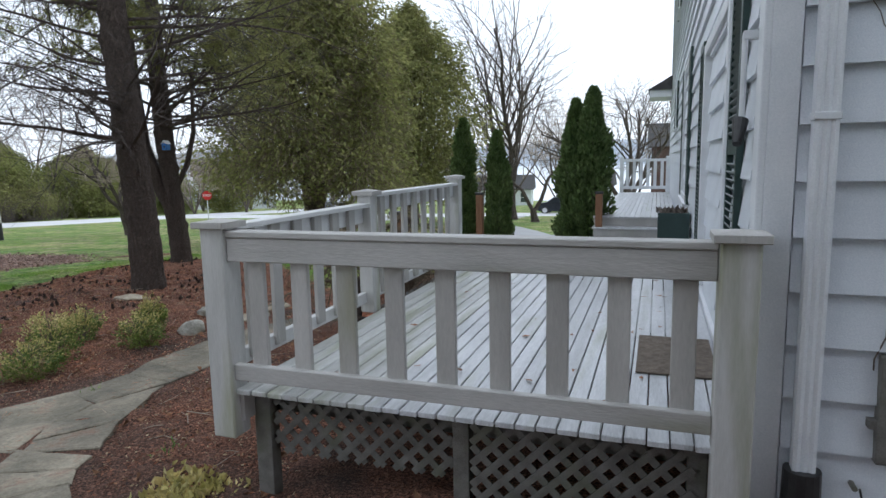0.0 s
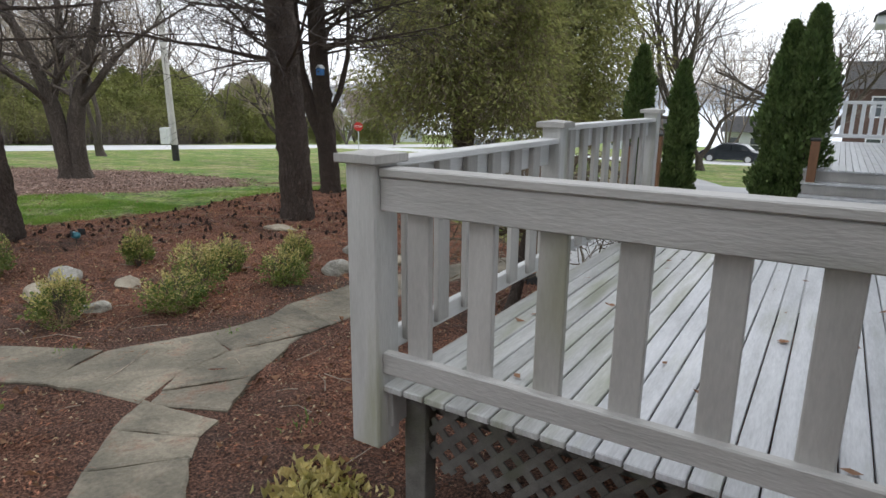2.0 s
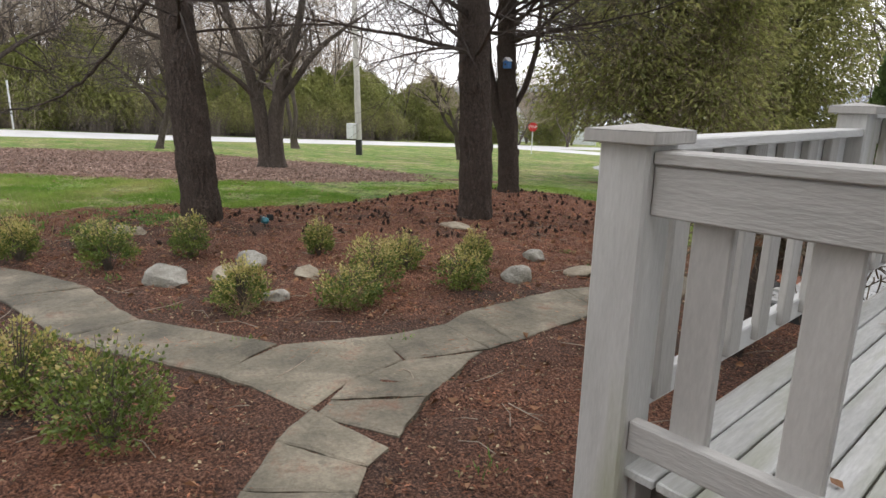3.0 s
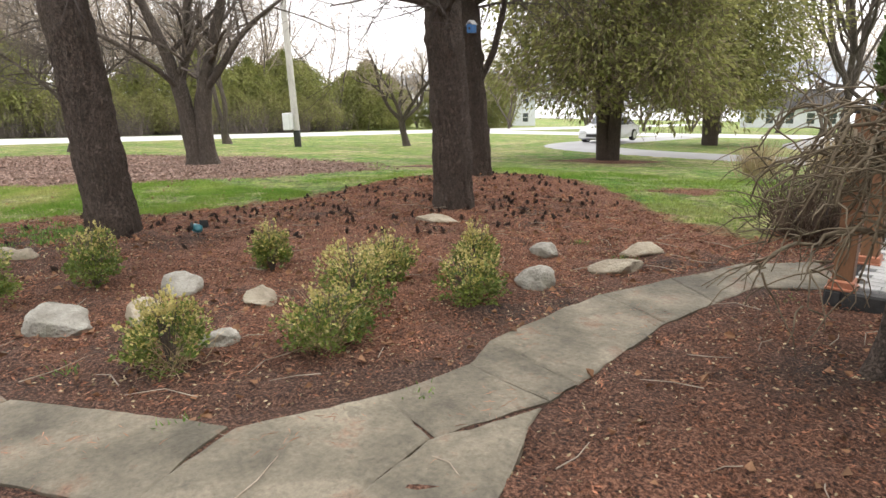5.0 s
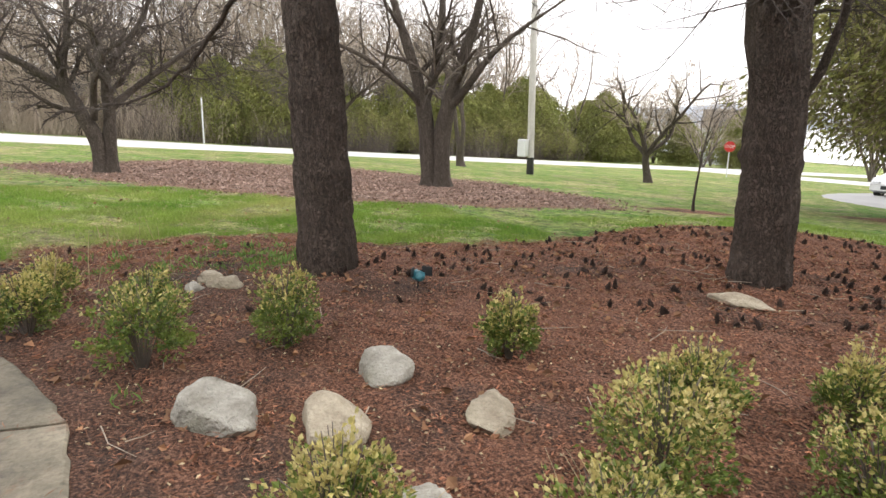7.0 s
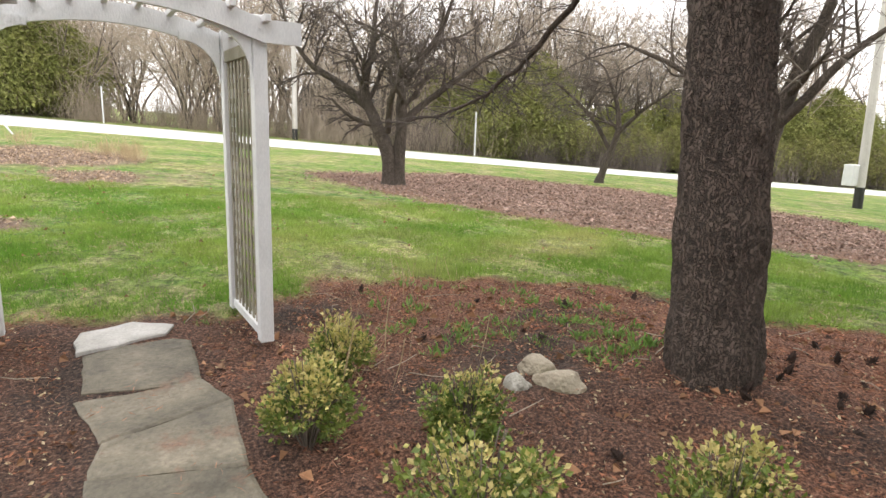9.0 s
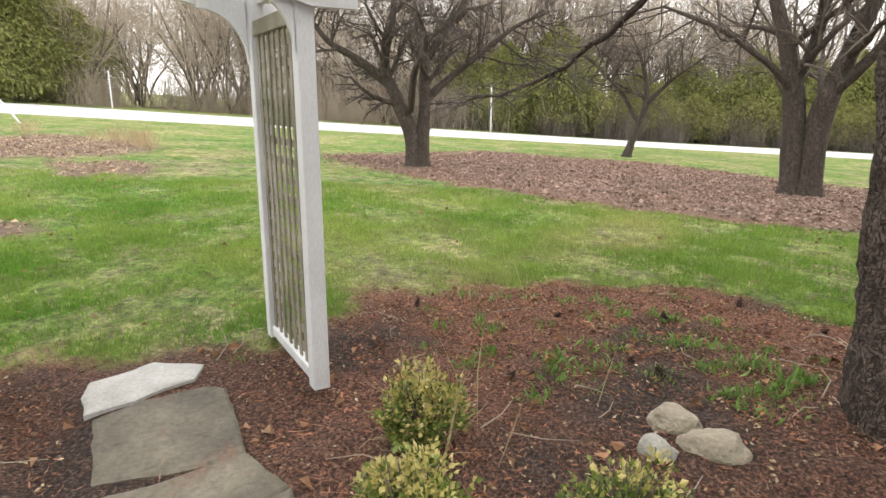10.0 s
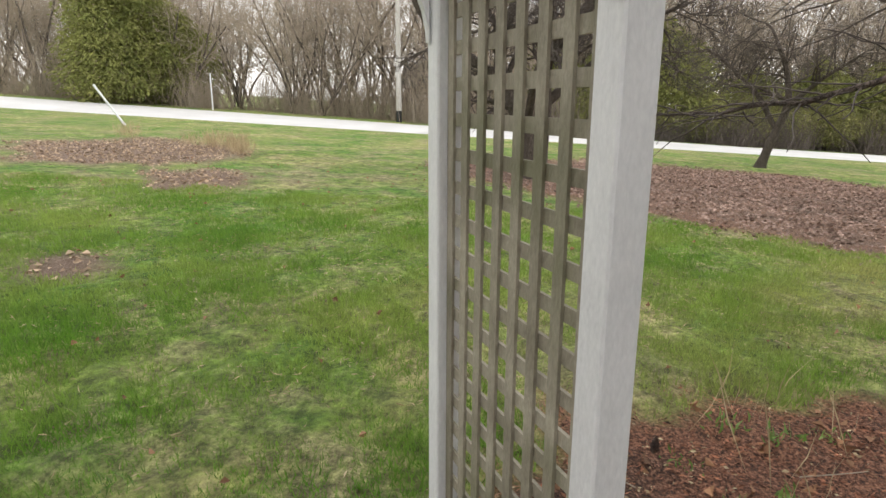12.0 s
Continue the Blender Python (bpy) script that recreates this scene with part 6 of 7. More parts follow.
def cone_mesh():
    """An upright dark cone with open scales."""
    v, f = [], []
    for ring in range(6):
        zc, rr = 0.012 + ring * 0.013, (0.020, 0.026, 0.026, 0.022, 0.016, 0.009)[ring]
        for k in range(6):
            a = k * 1.047 + ring * 0.52
            b = len(v)
            v += [(math.cos(a - 0.4) * rr * 0.5, math.sin(a - 0.4) * rr * 0.5, zc - 0.006), (math.cos(a + 0.4) * rr * 0.5, math.sin(a + 0.4) * rr * 0.5, zc - 0.006), (math.cos(a) * rr * 1.25, math.sin(a) * rr * 1.25, zc + 0.012)]
            f.append((b, b + 1, b + 2))
        b = len(v)
        v += [(math.cos(k * 1.571) * rr * 0.62, math.sin(k * 1.571) * rr * 0.62, zc + d) for d in (-0.012, 0.012) for k in range(4)]
        f += [(b + k, b + (k + 1) % 4, b + 4 + (k + 1) % 4, b + 4 + k) for k in range(4)]
    me = bpy.data.meshes.new("pine_cone")
    me.from_pydata(v, [], f)
    me.materials.append(CONE)
    return me


CONE_MESH = cone_mesh()
rng = np.random.RandomState(77)
MOUND = [(-10.9, 5.6), (-10.8, 7.4), (-11.1, 9.6), (-11.2, 12.2), (-10.0, 12.7), (-7.6, 10.9), (-6.3, 9.6), (-6.6, 8.2), (-7.4, 6.6), (-8.2, 5.6), (-8.6, 4.6), (-9.6, 4.4)]
FRONT = [(-12.4, 2.2), (-12.5, 4.5), (-11.3, 5.4), (-9.6, 4.4), (-8.6, 4.4), (-8.9, 3.2), (-10.0, 2.7), (-11.2, 1.9)]
count = 0
while count < 290:
    x, y = rng.uniform(-12.6, -6), rng.uniform(1.8, 12.6)
    if inside(np.array(x), np.array(y), MOUND) > 0 or (count % 6 == 0 and inside(np.array(x), np.array(y), FRONT) > 0):
        ob = new("pine_cone", CONE_MESH)
        s = rng.uniform(0.75, 1.3)
        ob.matrix_world = pose(x, y, float(land(x, y)) - 0.004, rng.normal(0, 30), rng.normal(0, 30), rng.uniform(0, 360)) @ Matrix.Diagonal((s * 1.15, s * 1.15, s * 0.8, 1))
        tagged(ob, "dark brown pine cone standing in the mulch", "pine cone", "cones in the bed")
        count += 1


SPROUT = material("sprout_leaf", (0.09, 0.19, 0.03), (0.20, 0.30, 0.08), 5, 0.5, 0, 40, translucent=0.4, spread=0.35, islands=True)


def tufts(name, spots, n, h, spread, seed, mat, label, aspect=0.12):
    """Low fresh growth: many small leaves in loose clumps, uncountable."""
    r = np.random.RandomState(seed)
    V, Fc = [], []
    for x, y in spots:
        P = np.c_[x + r.normal(0, spread, n), y + r.normal(0, spread, n), np.zeros(n)]
        P[:, 2] = land(P[:, 0], P[:, 1])
        D = np.c_[r.normal(0, 0.65, (n, 2)), np.ones(n)]
        v, f = cards(P, D, h * r.uniform(0.6, 1.3), r, aspect, 0.6)
        Fc += [tuple(k + len(V) for k in q) for q in f]
        V += v
    tagged(mesh_object(name, V, Fc, mat), label, "plants", kind="stuff")


tufts("green_sprouts", [(rng.uniform(-12.2, -10.4), rng.uniform(2.3, 4.4)) for _ in range(34)] + [(rng.normal(-10.7, 0.3), rng.normal(3.85, 0.28)) for _ in range(30)], 24, 0.065, 0.05, 800, SPROUT, "fresh green perennial shoots in the mulch", 0.2)
tufts("green_sprouts", [(-10.86, 1.22), (-4.95, 4.12), (-3.3, 3.3), (-3.9, 7.0), (-5.6, 3.1), (-11.3, 0.0), (-11.2, -0.4), (-8.8, 3.9), (-6.0, 7.6), (-7.9, 2.75), (-3.05, 2.3), (-6.7, 2.95), (-5.4, 7.3)], 20, 0.06, 0.05, 860, SPROUT, "small weeds beside the stone path")
tufts("yellow_groundcover", [(-2.75, 2.72), (-2.62, 2.9), (-2.85, 2.95)], 120, 0.07, 0.09, 880, LEAF_YELLOW, "low yellow-green plant at the deck post", 0.5)


def scatter(name, n, box, size, aspect, mat, seed, flat, lift, label, category, keep, bend=0.3):
    """Litter lying on the land: one object for what nobody could count."""
    r = np.random.RandomState(seed)
    x, y = r.uniform(box[0], box[1], n), r.uniform(box[2], box[3], n)
    k = keep(x, y, r)
    x, y = x[k], y[k]
    P = np.stack([x, y, land(x, y) + lift + r.uniform(0, 0.012, len(x))], -1)
    a = r.uniform(0, 6.28, len(x))
    D = np.stack([np.cos(a), np.sin(a), r.normal(0, flat, len(x))], -1)
    v, f = cards(P, D, size, r, aspect, bend)
    ob = mesh_object(name, v, f, mat)
    return tagged(ob, label, category, kind="stuff")


def in_mulch(x, y, r):
    return in_bed(x, y, r) & (soil_shade(x, y) * 0.8 < r.uniform(0, 1, len(x)))


def in_bed(x, y, r):
    return (bed_mask(x, y) > r.uniform(0.2, 1, len(x))) & (path_distance(x, y) > 0.36) & ~((x > -3.7) & (y > 7.1)) & ~((x > -2.2) & (y > 2.9))


scatter("mulch_chips", 130000, (-12.8, 0.5, -1.5, 10), 0.033, 0.3, CHIP, 31, 0.25, 0.003, "brown shredded bark mulch", "mulch", in_mulch)
scatter("mulch_chips", 16000, (-12, -4, 7, 13.2), 0.036, 0.35, CHIP, 32, 0.25, 0.003, "brown shredded bark mulch", "mulch", in_bed)
scatter("pale_chips", 18000, (-12.8, 0.5, -1.5, 10), 0.024, 0.5, STRAW, 33, 0.3, 0.006, "small pale bark fragments", "mulch", in_bed)
NEEDLE = material("needle_litter", (0.16, 0.078, 0.048), (0.43, 0.215, 0.135), 4, 0.9, 0.2, 60, spread=0.45, islands=True)
scatter("needle_litter", 80000, (-12.8, -2.5, -0.5, 12.6), 0.075, 0.035, NEEDLE, 44, 0.12, 0.008, "reddish fallen conifer needles over the mulch", "needles", in_mulch)
scatter("lawn_thatch", 26000, (-19, -9.5, -8, 8), 0.05, 0.12, STRAW, 45, 0.35, 0.022, "pale dead grass thatch in the lawn", "thatch", lambda x, y, r: (bed_mask(x, y) < 0.3) & (np.sin(x * 1.9 + 1.3 * np.sin(y)) * np.sin(y * 1.6 + x) > r.uniform(-0.9, 0.9, len(x))))
scatter("dead_leaves", 3000, (-12.8, 0.5, -1.5, 10.5), 0.062, 0.75, DEAD_LEAF, 34, 0.35, 0.012, "curled brown fallen leaves", "leaves", in_bed, 0.9)
scatter("leaf_litter", 42000, (-31, -14, -0.5, 15), 0.065, 0.7, LITTER, 35, 0.12, 0.008, "brown fallen leaf litter under the maple", "leaves", lambda x, y, r: inside(x, y, BEDS[1]) > r.uniform(-0.8, 1.2, len(x)), 0.4)
DRY_LEAF = material("dry_tan_leaf", (0.22, 0.15, 0.10), (0.52, 0.40, 0.29), 4, 0.9, 0.2, 60, spread=0.4, islands=True)
scatter("leaf_litter", 20000, (-32, -13, -13, -1.5), 0.07, 0.7, DRY_LEAF, 36, 0.12, 0.008, "dry fallen leaf litter on the lawn", "leaves", lambda x, y, r: patch_mask(x, y) > r.uniform(0.2, 1, len(x)), 0.9)
scatter("lawn_leaves", 420, (-24, -11, -8, 8), 0.05, 0.7, DEAD_LEAF, 37, 0.4, 0.03, "few brown leaves lying on the grass", "leaves", lambda x, y, r: bed_mask(x, y) < 0.1, 0.9)
scatter("path_needles", 12000, (-10.5, -3.4, 0.6, 8), 0.06, 0.06, NEEDLE, 38, 0.05, 0.034, "fallen conifer needles on the stones", "needles", lambda x, y, r: (path_distance(x, y) < 0.34) & (np.sin(5 * x + 2) * np.sin(4 * y) > r.uniform(0.0, 1.0, len(x))))
deck_leaf = scatter("deck_leaves", 70, (-2.1, 0.2, 3.0, 7.0), 0.06, 0.6, DEAD_LEAF, 39, 0.2, 0, "scattered dead leaves on the wet deck", "leaves", lambda x, y, r: x < 9, 0.5)
for q in deck_leaf.data.vertices:
    q.co.z = max(DZ + 0.006, DZ + 0.008 + (hash((round(q.co.x, 2), round(q.co.y, 2))) % 7) * 0.0015)
r9 = np.random.RandomState(91)
sticks = Tubes()
for i in range(260):
    x, y = r9.uniform(-12.5, -2.6), r9.uniform(0.2, 9)
    if not in_bed(np.array([x]), np.array([y]), r9)[0]:
        continue
    a, ln = r9.uniform(0, 6.28), r9.uniform(0.08, 0.4)
    z = float(land(x, y)) + 0.018
    sticks.add([(x, y, z), (x + math.cos(a) * ln * 0.5, y + math.sin(a) * ln * 0.5, z + r9.uniform(0, 0.03)), (x + math.cos(a + 0.2) * ln, y + math.sin(a + 0.2) * ln, z + r9.uniform(0, 0.02))], [0.004, 0.003, 0.002], 4)
tagged(sticks.object("fallen_twigs", TWIG_PALE), "pale fallen twigs lying in the mulch", "twigs", kind="stuff")


def grass(n, box, h, w, seed, power):
    r = np.random.RandomState(seed)
    x, y = r.uniform(box[0], box[1], n), r.uniform(box[2], box[3], n)
    d = np.hypot(x + 9.5, y - 1.5)
    k = (bed_mask(x, y) < r.uniform(0.05, 0.6, n)) & (patch_mask(x, y) < r.uniform(0.2, 1, n)) & (r.uniform(0, 1, n) < np.minimum(1, (5 / (d + 0.1)) ** power))
    clump = np.sin(x * 2.3 + np.sin(y * 1.7)) * np.sin(y * 2.9 + np.sin(x * 2.1))
    k &= clump > r.uniform(-1.6, 0.35, n)
    x, y, clump, d = x[k], y[k], clump[k], d[k]
    P = np.stack([x, y, land(x, y) - 0.004], -1)
    D = np.c_[r.normal(0, 0.45, (len(x), 2)), np.ones(len(x))]
    D /= np.linalg.norm(D, axis=1)[:, None]
    a = r.uniform(0, 6.28, len(x))
    side = np.stack([np.cos(a), np.sin(a), np.zeros(len(x))], -1) * (w * (1 + 0.05 * d))[:, None]
    tall = (h * r.uniform(0.5, 1.3, len(x)) * (1 + 0.5 * clump))[:, None]
    v = np.stack([P - side, P + side, P + D * tall], 1).reshape(-1, 3)
    ob = mesh_object("lawn_grass", v.tolist(), np.arange(len(v)).reshape(-1, 3).tolist(), BLADE)
    tagged(ob, "short uneven spring grass, green with straw patches", "grass", kind="stuff")


grass(600000, (-19, -9.5, -8, 8), 0.055, 0.0032, 51, 1.15)
grass(50000, (-13, -5, 9, 15), 0.05, 0.004, 53, 0.3)

# ---- far things ----


def utility_pole(x, y, h, r0, lean, label, box=True):
    t = thing("utility_pole", (x, y, float(land(x, y)) - 0.1), label, "pole", "utility poles")
    m = pose(0, 0, 0, lean[0], lean[1], 0)
    part("shaft", cylinder(r0, r0 * 0.75, 0.9, h, 14, None, m), POLE, t)
    part("foot", cylinder(r0 * 1.02, r0 * 1.01, 0, 0.9, 14, None, m), BLACK, t, "black tarred foot")
    if box:
        part("meter_box", block(-0.2, 0.2, -0.2, 0.2, 0.95, 1.75, 0.02, None, pose(-0.12, -0.38, 0, 0, 0, 25)), TRIM, t, "pale grey meter box")
    part("crossarm", block(-1.1, 1.1, -0.06, 0.06, h - 0.6, h - 0.48, 0.01, None, m @ pose(0, 0, 0, 0, 0, 90)), POLE, t)


utility_pole(-28.8, 19.9, 10.5, 0.17, (0, -2), "weathered pale utility pole with a meter box at its foot")
utility_pole(-54, -5.6, 10, 0.2, (0, 0), "weathered pale utility pole beyond the road", False)
utility_pole(-22, 60, 10.5, 0.18, (0, 0), "pale utility pole by the side street", False)


def wire(a, b, sag, radius=0.012):
    k = np.linspace(0, 1, 24)[:, None]
    pts = np.array(a) * (1 - k) + np.array(b) * k - np.array([0, 0, sag]) * 4 * k * (1 - k)
    tb = Tubes()
    tb.add(pts, [radius] * 24, 4)
    tagged(tb.object("power_line", BLACK), "thin black overhead cable between poles", "cable", "overhead cables")


for off in (-0.9, 0.9):
    wire((-28.8, 19.9 + off, 8.4), (-22, 60 + off, 7.0), 0.9)
    wire((-28.8, 19.9 + off, 8.4), (-30, -45, 11.0), 1.2)
wire((-22, 60, 6.3), (60, 66, 5.5), 1.0, 0.02)
wire((-22, 60, 5.6), (60, 66, 4.9), 1.0, 0.02)


def sign_post(x, y, h, lean, label, name="marker_post", r0=0.035):
    t = thing(name, (x, y, float(land(x, y)) - 0.05), label, "post")
    part("shaft", cylinder(r0, r0, 0, h, 8, None, pose(0, 0, 0, *lean, 0)), TRIM, t)
    return t


sign_post(-53, 7.9, 3.3, (0, 0), "thin white marker post beside the road", r0=0.06)
sign_post(-33.7, -13.7, 2.0, (34, 4), "leaning white marker stake in the grass", r0=0.045)
sign_post(-53, -19, 2.6, (0, 0), "thin white marker post beside the road", r0=0.05)
stop = sign_post(-33, 39, 2.4, (0, 0), "red stop sign on a thin post", "stop_sign")
bm = cylinder(0.37, 0.37, 0, 0.02, 8, None, pose(0.05, -0.05, 2.1, 90, 0, 35) @ pose(0, 0, 0, 0, 0, 22.5))
part("plate", bm, RED, stop)
letters = bpy.data.curves.new("stop_text", "FONT")
letters.body, letters.size, letters.align_x, letters.align_y, letters.extrude = "STOP", 0.26, "CENTER", "CENTER", 0.004
lt = new("lettering", letters)
lt.data.materials.append(TRIM)
lt.parent = stop
lt.matrix_basis = pose(0.064, -0.073, 2.1, 90, 0, 35)

birdhouse = thing("birdhouse", (-9.72, 10.36, 1.80), "small bright blue birdhouse fixed to a trunk", "birdhouse")
part("box", block(-0.06, 0.06, -0.055, 0.055, 0.06, 0.2, 0.004), BLUE, birdhouse)
for s in (-1, 1):
    part("roof_board", block(-0.005, 0.095, -0.07, 0.07, -0.006, 0.006, 0.002, None, pose(0, 0, 0.255, 0, 45 if s > 0 else 135, 0)), TRIM, birdhouse)
part("hole", cylinder(0.022, 0.022, 0, 0.006, 12, None, pose(0.0, -0.055, 0.13, 90, 0, 0)), BLACK, birdhouse)


def car(x, y, rz, paint, label):
    t = thing("car", (x, y, float(land(x, y)) + 0.08), label, "car", rz=rz)
    prof = [(-2.2, 0.32), (-2.22, 0.62), (-2.05, 0.80), (-1.55, 0.90), (-0.95, 1.36), (-0.3, 1.46), (0.55, 1.44), (1.15, 1.05), (1.3, 0.98), (2.0, 0.86), (2.2, 0.62), (2.22, 0.34), (1.8, 0.22), (-1.8, 0.22)]
    bm = bmesh.new()
    rows = []
    for yy, k in ((-0.86, 0.93), (-0.80, 1.0), (0.80, 1.0), (0.86, 0.93)):
        rows.append([bm.verts.new((px_ * (0.985 if abs(yy) > 0.83 else 1), yy * (1 - 0.16 * max(0, pz - 0.95) / 0.5), 0.3 + (pz - 0.3) * (k if pz > 0.9 else 1))) for px_, pz in prof])
    for p, q in zip(rows, rows[1:]):
        for i in range(len(prof)):
            j = (i + 1) % len(prof)
            bm.faces.new((p[i], p[j], q[j], q[i]))
    bm.faces.new(rows[0][::-1]), bm.faces.new(rows[-1])
    part("body", bm, paint, t)
    for s in (-1, 1):
        for wx0, wx1, tx0, tx1 in ((-1.3, -0.15, -0.85, -0.15), (-0.05, 0.98, -0.05, 0.55)):
            b2 = bmesh.new()
            vs = [b2.verts.new((px_, s * (0.875 - 0.10 * (pz > 1)), pz)) for px_, pz in ((wx0, 0.95), (wx1, 0.95), (tx1, 1.33), (tx0, 1.33))]
            b2.faces.new(vs)
            bmesh.ops.solidify(b2, geom=b2.faces[:], thickness=0.01)
            part("side_window", b2, GLASS, t)
    for q in (((0.60, 1.40), (1.16, 1.04)), ((-0.98, 1.33), (-1.52, 0.93))):
        b2 = bmesh.new()
        n_ = 1 if q[0][0] > 0 else -1
        vs = [b2.verts.new((px_ + 0.02 * n_, s * 0.66, pz + 0.03)) for (px_, pz), s in ((q[0], -1), (q[0], 1), (q[1], 1), (q[1], -1))]
        b2.faces.new(vs)
        part("windscreen", b2, GLASS, t)
    for wx in (-1.35, 1.35):
        for s in (-1, 1):
            m = pose(wx, s * 0.80, 0.30, 90, 0, 0)
            tyre = part("wheel", cylinder(0.32, 0.32, -0.11, 0.11, 20, None, m), RUBBER, t)
            part("rim", cylinder(0.21, 0.21, -0.118, 0.118, 14, None, m), SILVER, tyre)
    for s in (-1, 1):
        part("headlight", block(2.08, 2.235, s * 0.62 - 0.16, s * 0.62 + 0.16, 0.60, 0.74, 0.02), TRIM, t)
        part("tail_light", block(-2.24, -2.1, s * 0.66 - 0.12, s * 0.66 + 0.12, 0.62, 0.76, 0.02), RED, t)
    part("grille", block(2.19, 2.24, -0.4, 0.4, 0.40, 0.56, 0.01), BLACK, t)


car(-19.5, 34.4, 274, SILVER, "silver sedan parked on the driveway")
car(-7.6, 53, 178, NAVY, "dark grey sedan on the side street")


def far_house(x, y, w, d, h, rz, wall_mat, label, storeys=2, nwin=4):
    z = float(land(x, y)) - 0.3
    t = thing("far_house", (x, y, z), label, "house", "houses across the street", rz=rz)
    part("wall", block(-w / 2, w / 2, -d / 2, d / 2, 0, h), wall_mat, t)
    bm = bmesh.new()
    vs = [bm.verts.new(p) for p in ((-w / 2 - 0.4, -d / 2 - 0.5, h), (w / 2 + 0.4, -d / 2 - 0.5, h), (w / 2 + 0.4, d / 2 + 0.5, h), (-w / 2 - 0.4, d / 2 + 0.5, h), (-w / 2 - 0.4, 0, h + d * 0.32), (w / 2 + 0.4, 0, h + d * 0.32))]
    for f in ((0, 1, 5, 4), (2, 3, 4, 5), (0, 4, 3), (1, 2, 5), (3, 2, 1, 0)):
        bm.faces.new([vs[i] for i in f])
    part("roof", bm, ROOF, t)
    for s in range(storeys):
        for i in range(nwin):
            cx, cz = -w / 2 + w * (i + 0.5) / nwin, h / storeys * (s + 0.58)
            win = part("window", block(cx - 0.45, cx + 0.45, -d / 2 - 0.03, -d / 2 + 0.02, cz - 0.7, cz + 0.7), GLASS, t)
            fr = bmesh.new()
            for q in ((-0.55, -0.45, -0.8, 0.8), (0.45, 0.55, -0.8, 0.8), (-0.45, 0.45, 0.7, 0.8), (-0.45, 0.45, -0.8, -0.7), (-0.45, 0.45, -0.03, 0.03)):
                block(cx + q[0], cx + q[1], -d / 2 - 0.06, -d / 2, cz + q[2], cz + q[3], 0, fr)
            part("frame", fr, TRIM, win)
    part("chimney", block(w * 0.2, w * 0.2 + 0.8, -0.4, 0.4, h + 0.5, h + d * 0.32 + 1.0), BRICK_FAR, t)


far_house(-70, 90, 13, 9, 6.2, 38, SIDING, "white two-storey house across the side street")
far_house(-25, 98, 12, 7, 3.0, 8, SIDING, "low white house with a dark roof across the street", 1, 5)
far_house(5.5, 62, 12, 7, 6.2, 0, BRICK_FAR, "dark brown house with a dark roof by the water", 2, 3)
far_house(-8, 75, 6, 5, 3.0, 0, SIDING, "small pale pavilion near the water", 1, 3)
far_house(-66, -2, 9, 7, 3.2, 90, BRICK_FAR, "low brown house behind the roadside trees", 1, 3)

# water and the hills beyond
mesh_object("water", [(-1400, 135, -7.35), (1400, 135, -7.35), (1400, 1300, -7.35), (-1400, 1300, -7.35)], [(0, 1, 2, 3)], WATER)
tagged(bpy.data.objects["water"], "lake with the pale sky reflection put into its colour", "water", kind="structure")
hv, hf = [], []
for i in range(81):
    x = -1400 + 35 * i
    top = 26 + 14 * math.sin(i * 0.21) + 6 * math.sin(i * 0.63 + 1) + 3 * math.sin(i * 1.9)
    hv += [(x, 1120, -9), (x, 1180, top * 0.7), (x, 1280, top), (x, 1420, -9)]
for i in range(80):
    for j in range(3):
        hf.append((i * 4 + j, i * 4 + j + 1, i * 4 + j + 5, i * 4 + j + 4))
tagged(mesh_object("backdrop", hv, hf, HILL, None, "", True), "wooded hills across the lake, distance haze in their blue-grey colour", "hills", kind="structure")

# ---- woods across the road ----


def thicket(x, y, h, w, n, seed, mat, label):
    r = np.random.RandomState(seed)
    t = thing("thicket", (x, y, float(land(x, y)) - 0.05), label, "shrub", "roadside thicket")
    tb = Tubes()
    for i in range(int(n * 1.5)):
        a = r.uniform(0, 6.28)
        b = np.array([r.normal(0, w * 0.28), r.normal(0, w * 0.28), 0])
        d = np.array([math.cos(a) * 0.3, math.sin(a) * 0.3, 1.0])
        s = np.linspace(0, 1, 6)[:, None]
        tb.add(b + d * h * r.uniform(0.4, 1.05) * s + np.cumsum(r.normal(0, h * 0.05, (6, 3)), 0), np.linspace(0.016, 0.005, 6), 3)
    tagged(tb.object("stem_mass", mat, t), kind="stuff")
    return t


def repeat(src, spots, seed, lo=0.8, hi=1.25):
    r = np.random.RandomState(seed)
    for x, y in spots:
        s = r.uniform(lo, hi)
        copy_thing(src, Matrix.LocRotScale((x, y, float(land(x, y)) - 0.1), Euler((0, 0, r.uniform(0, 6.28))), (s, s, s * r.uniform(0.9, 1.1))))


rs = np.random.RandomState(99)
wood_a = bare_tree(-58, 2, 15, 0.24, 701, stems=2, spread=0.2, fork=1.5, kids=(8, 6, 5, 0), levels=3, label="tall bare woodland tree across the road", group="woodland trees", rmin=0.016, wiggle=0.08, far=True)
wood_b = bare_tree(-60, 14, 12, 0.2, 702, stems=4, spread=0.4, fork=0.8, kids=(7, 6, 5, 0), levels=3, label="bare grey woodland tree across the road", group="woodland trees", rmin=0.016, twig=TWIG_PALE, far=True)
wood_c = bare_tree(-57, -12, 8.5, 0.16, 703, stems=6, spread=0.35, fork=0.3, kids=(7, 7, 4, 0), levels=3, label="bare budding tree with tan twigs", group="woodland trees", rmin=0.014, mat=BARK_GREY, twig=TWIG_PALE, far=True)
repeat(wood_a, [(-58 - rs.uniform(0, 22), yy + rs.uniform(-2, 2)) for yy in np.arange(-46, 46, 5.2)], 1)
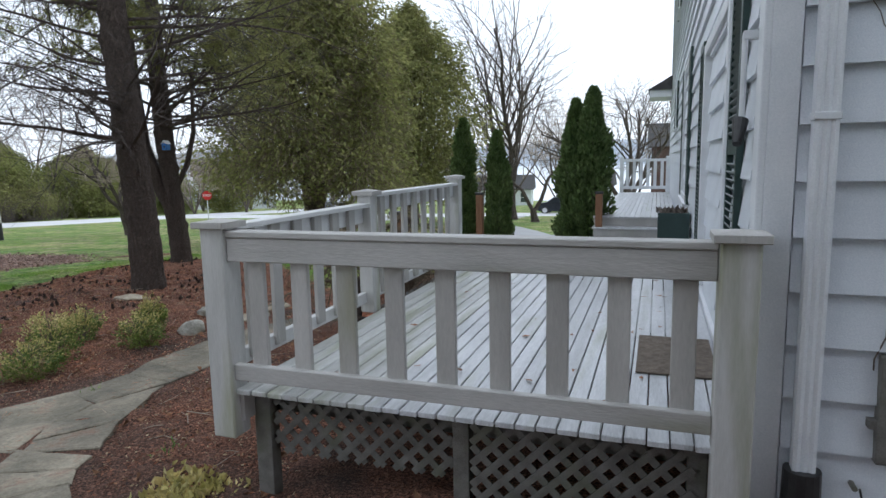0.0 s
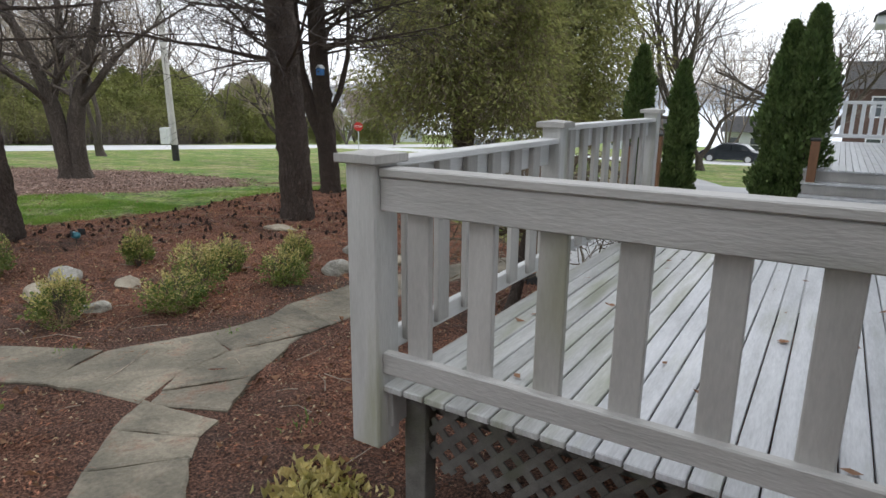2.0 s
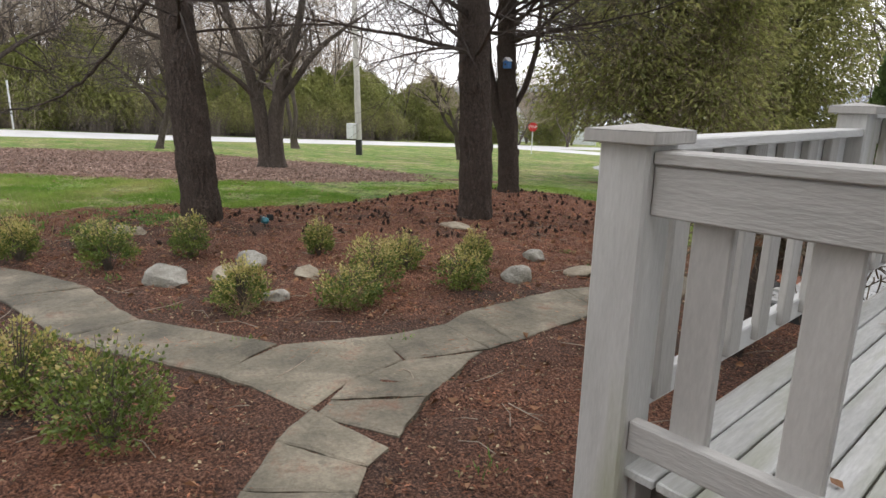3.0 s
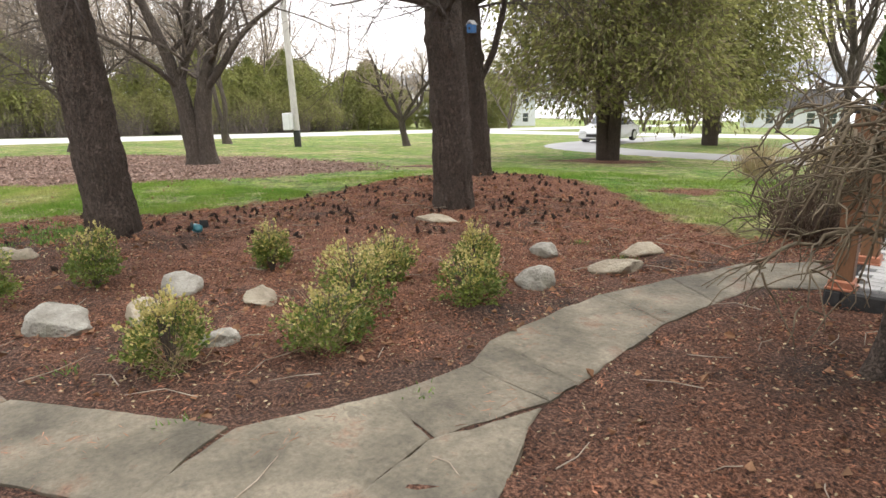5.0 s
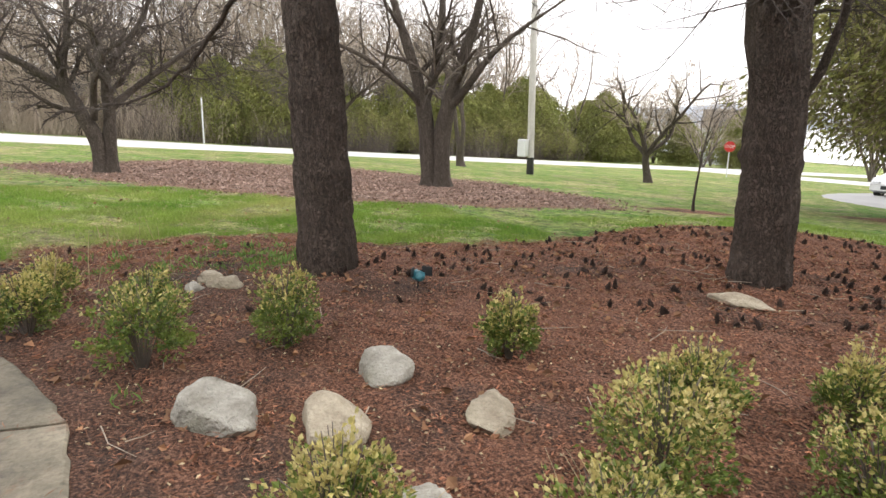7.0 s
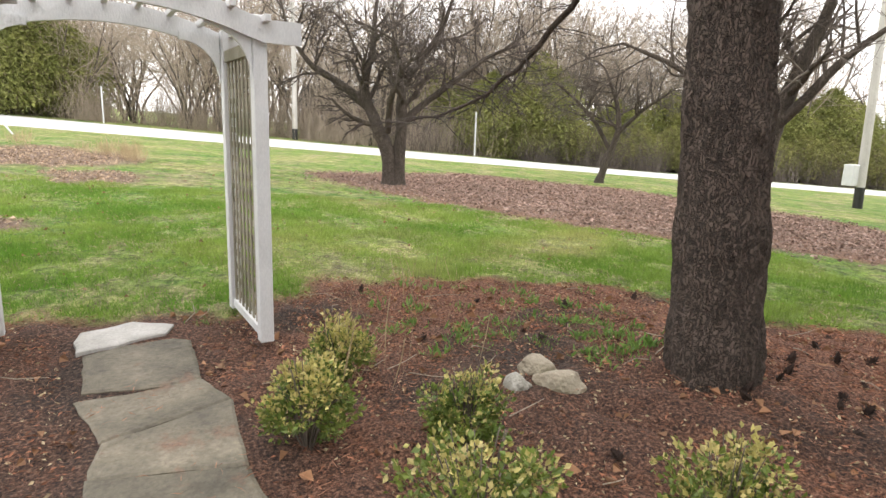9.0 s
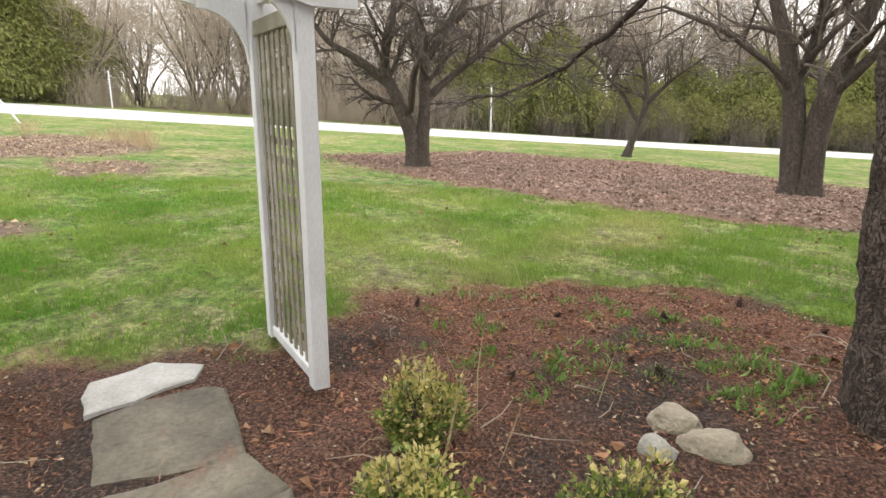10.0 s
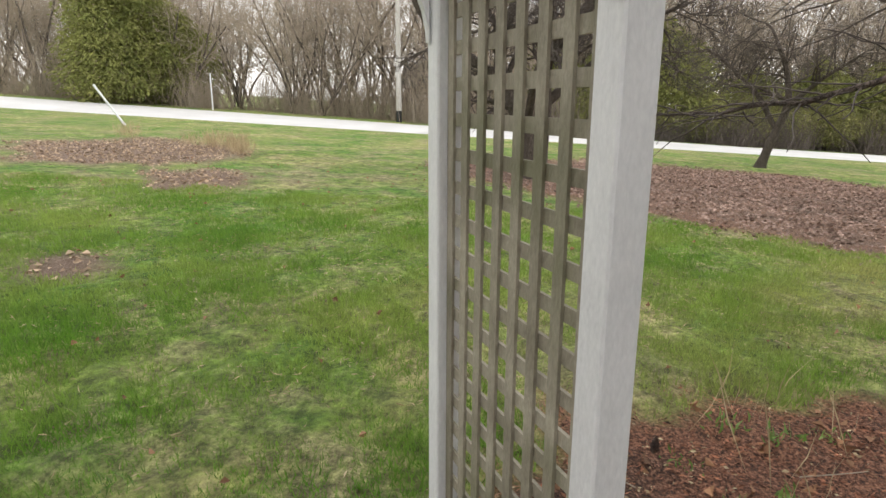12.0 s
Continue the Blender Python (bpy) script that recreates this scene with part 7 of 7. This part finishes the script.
repeat(wood_b, [(-56 - rs.uniform(0, 14), yy + rs.uniform(-2, 2)) for yy in np.arange(-44, 50, 6.1)], 2)
repeat(wood_c, [(-55 - rs.uniform(0, 8), yy + rs.uniform(-2, 2)) for yy in np.arange(-40, 14, 3.4)], 3)
thick = thicket(-54.5, -2, 3.6, 4.5, 260, 711, TWIG_PALE, "dense bare tan thicket along the road")
thick2 = thicket(-54.5, 4, 3.0, 4.5, 260, 712, TWIG, "dense bare dark thicket along the road")
repeat(thick, [(-54.5 - rs.uniform(0, 5), yy + rs.uniform(-1, 1)) for yy in np.arange(-48, 10, 3.1)], 4)
repeat(thick2, [(-53.4, yy) for yy in (13, 17.5, 21, 26.5, 31, 36)], 11, 0.7, 1.0)
repeat(thick2, [(-55 - rs.uniform(0, 4), yy + rs.uniform(-1, 1)) for yy in np.arange(4, 42, 2.9)], 5)
ever = cedar_clump(-56, 9.5, 6.2, 6.5, 721, 1, 0.5, 22000, "bright green roadside evergreen", CONIFER, size=0.24, dead=0.1)
repeat(ever, [(-56.5, 13.5), (-57, 20), (-58, 25), (-57, 30), (-57, 34.5), (-58, 39), (-60, 5), (-58, -24), (-60, -31), (-62, 44), (-64, 52), (-70, 58), (-58, 50), (-61, 56), (-66, 61), (-57, 61), (-51, 64), (-72, 68)], 6)
dark = cedar_clump(-55, 24, 3.4, 4.6, 722, 2, 0.7, 10000, "low hedge evergreen by the road", CEDAR, size=0.2, dead=0.2)
repeat(dark, [(-54.8, yy + rs.uniform(-0.6, 0.6)) for yy in np.arange(12, 44, 3.2)], 7, 0.8, 1.1)
# trees on the near lawn to the south and beyond the street
repeat(wood_b, [(-14, 60), (-18, 63), (-9, 61), (-30, 62), (-38, 66), (-46, 61), (-54, 66), (-2, 66), (-62, 62), (-12, 82), (16, 74), (-58, 78), (-44, 84)], 8, 0.7, 0.95)
repeat(wood_c, [(-51, 58), (-60, 70), (-66, 66), (-40, 72), (-34, 58), (-26, 64)], 9, 0.8, 1.1)
repeat(wood_c, [(-66 - rs.uniform(0, 16), yy + rs.uniform(-2, 2)) for yy in np.arange(-52, 40, 4.0)], 10, 1.1, 1.6)
repeat(wood_a, [(-60 - rs.uniform(0, 14), yy + rs.uniform(-2, 2)) for yy in np.arange(4, 46, 4.2)], 12, 0.8, 1.1)
repeat(wood_b, [(-57 - rs.uniform(0, 10), yy + rs.uniform(-2, 2)) for yy in np.arange(6, 40, 5.0)], 13, 0.9, 1.2)
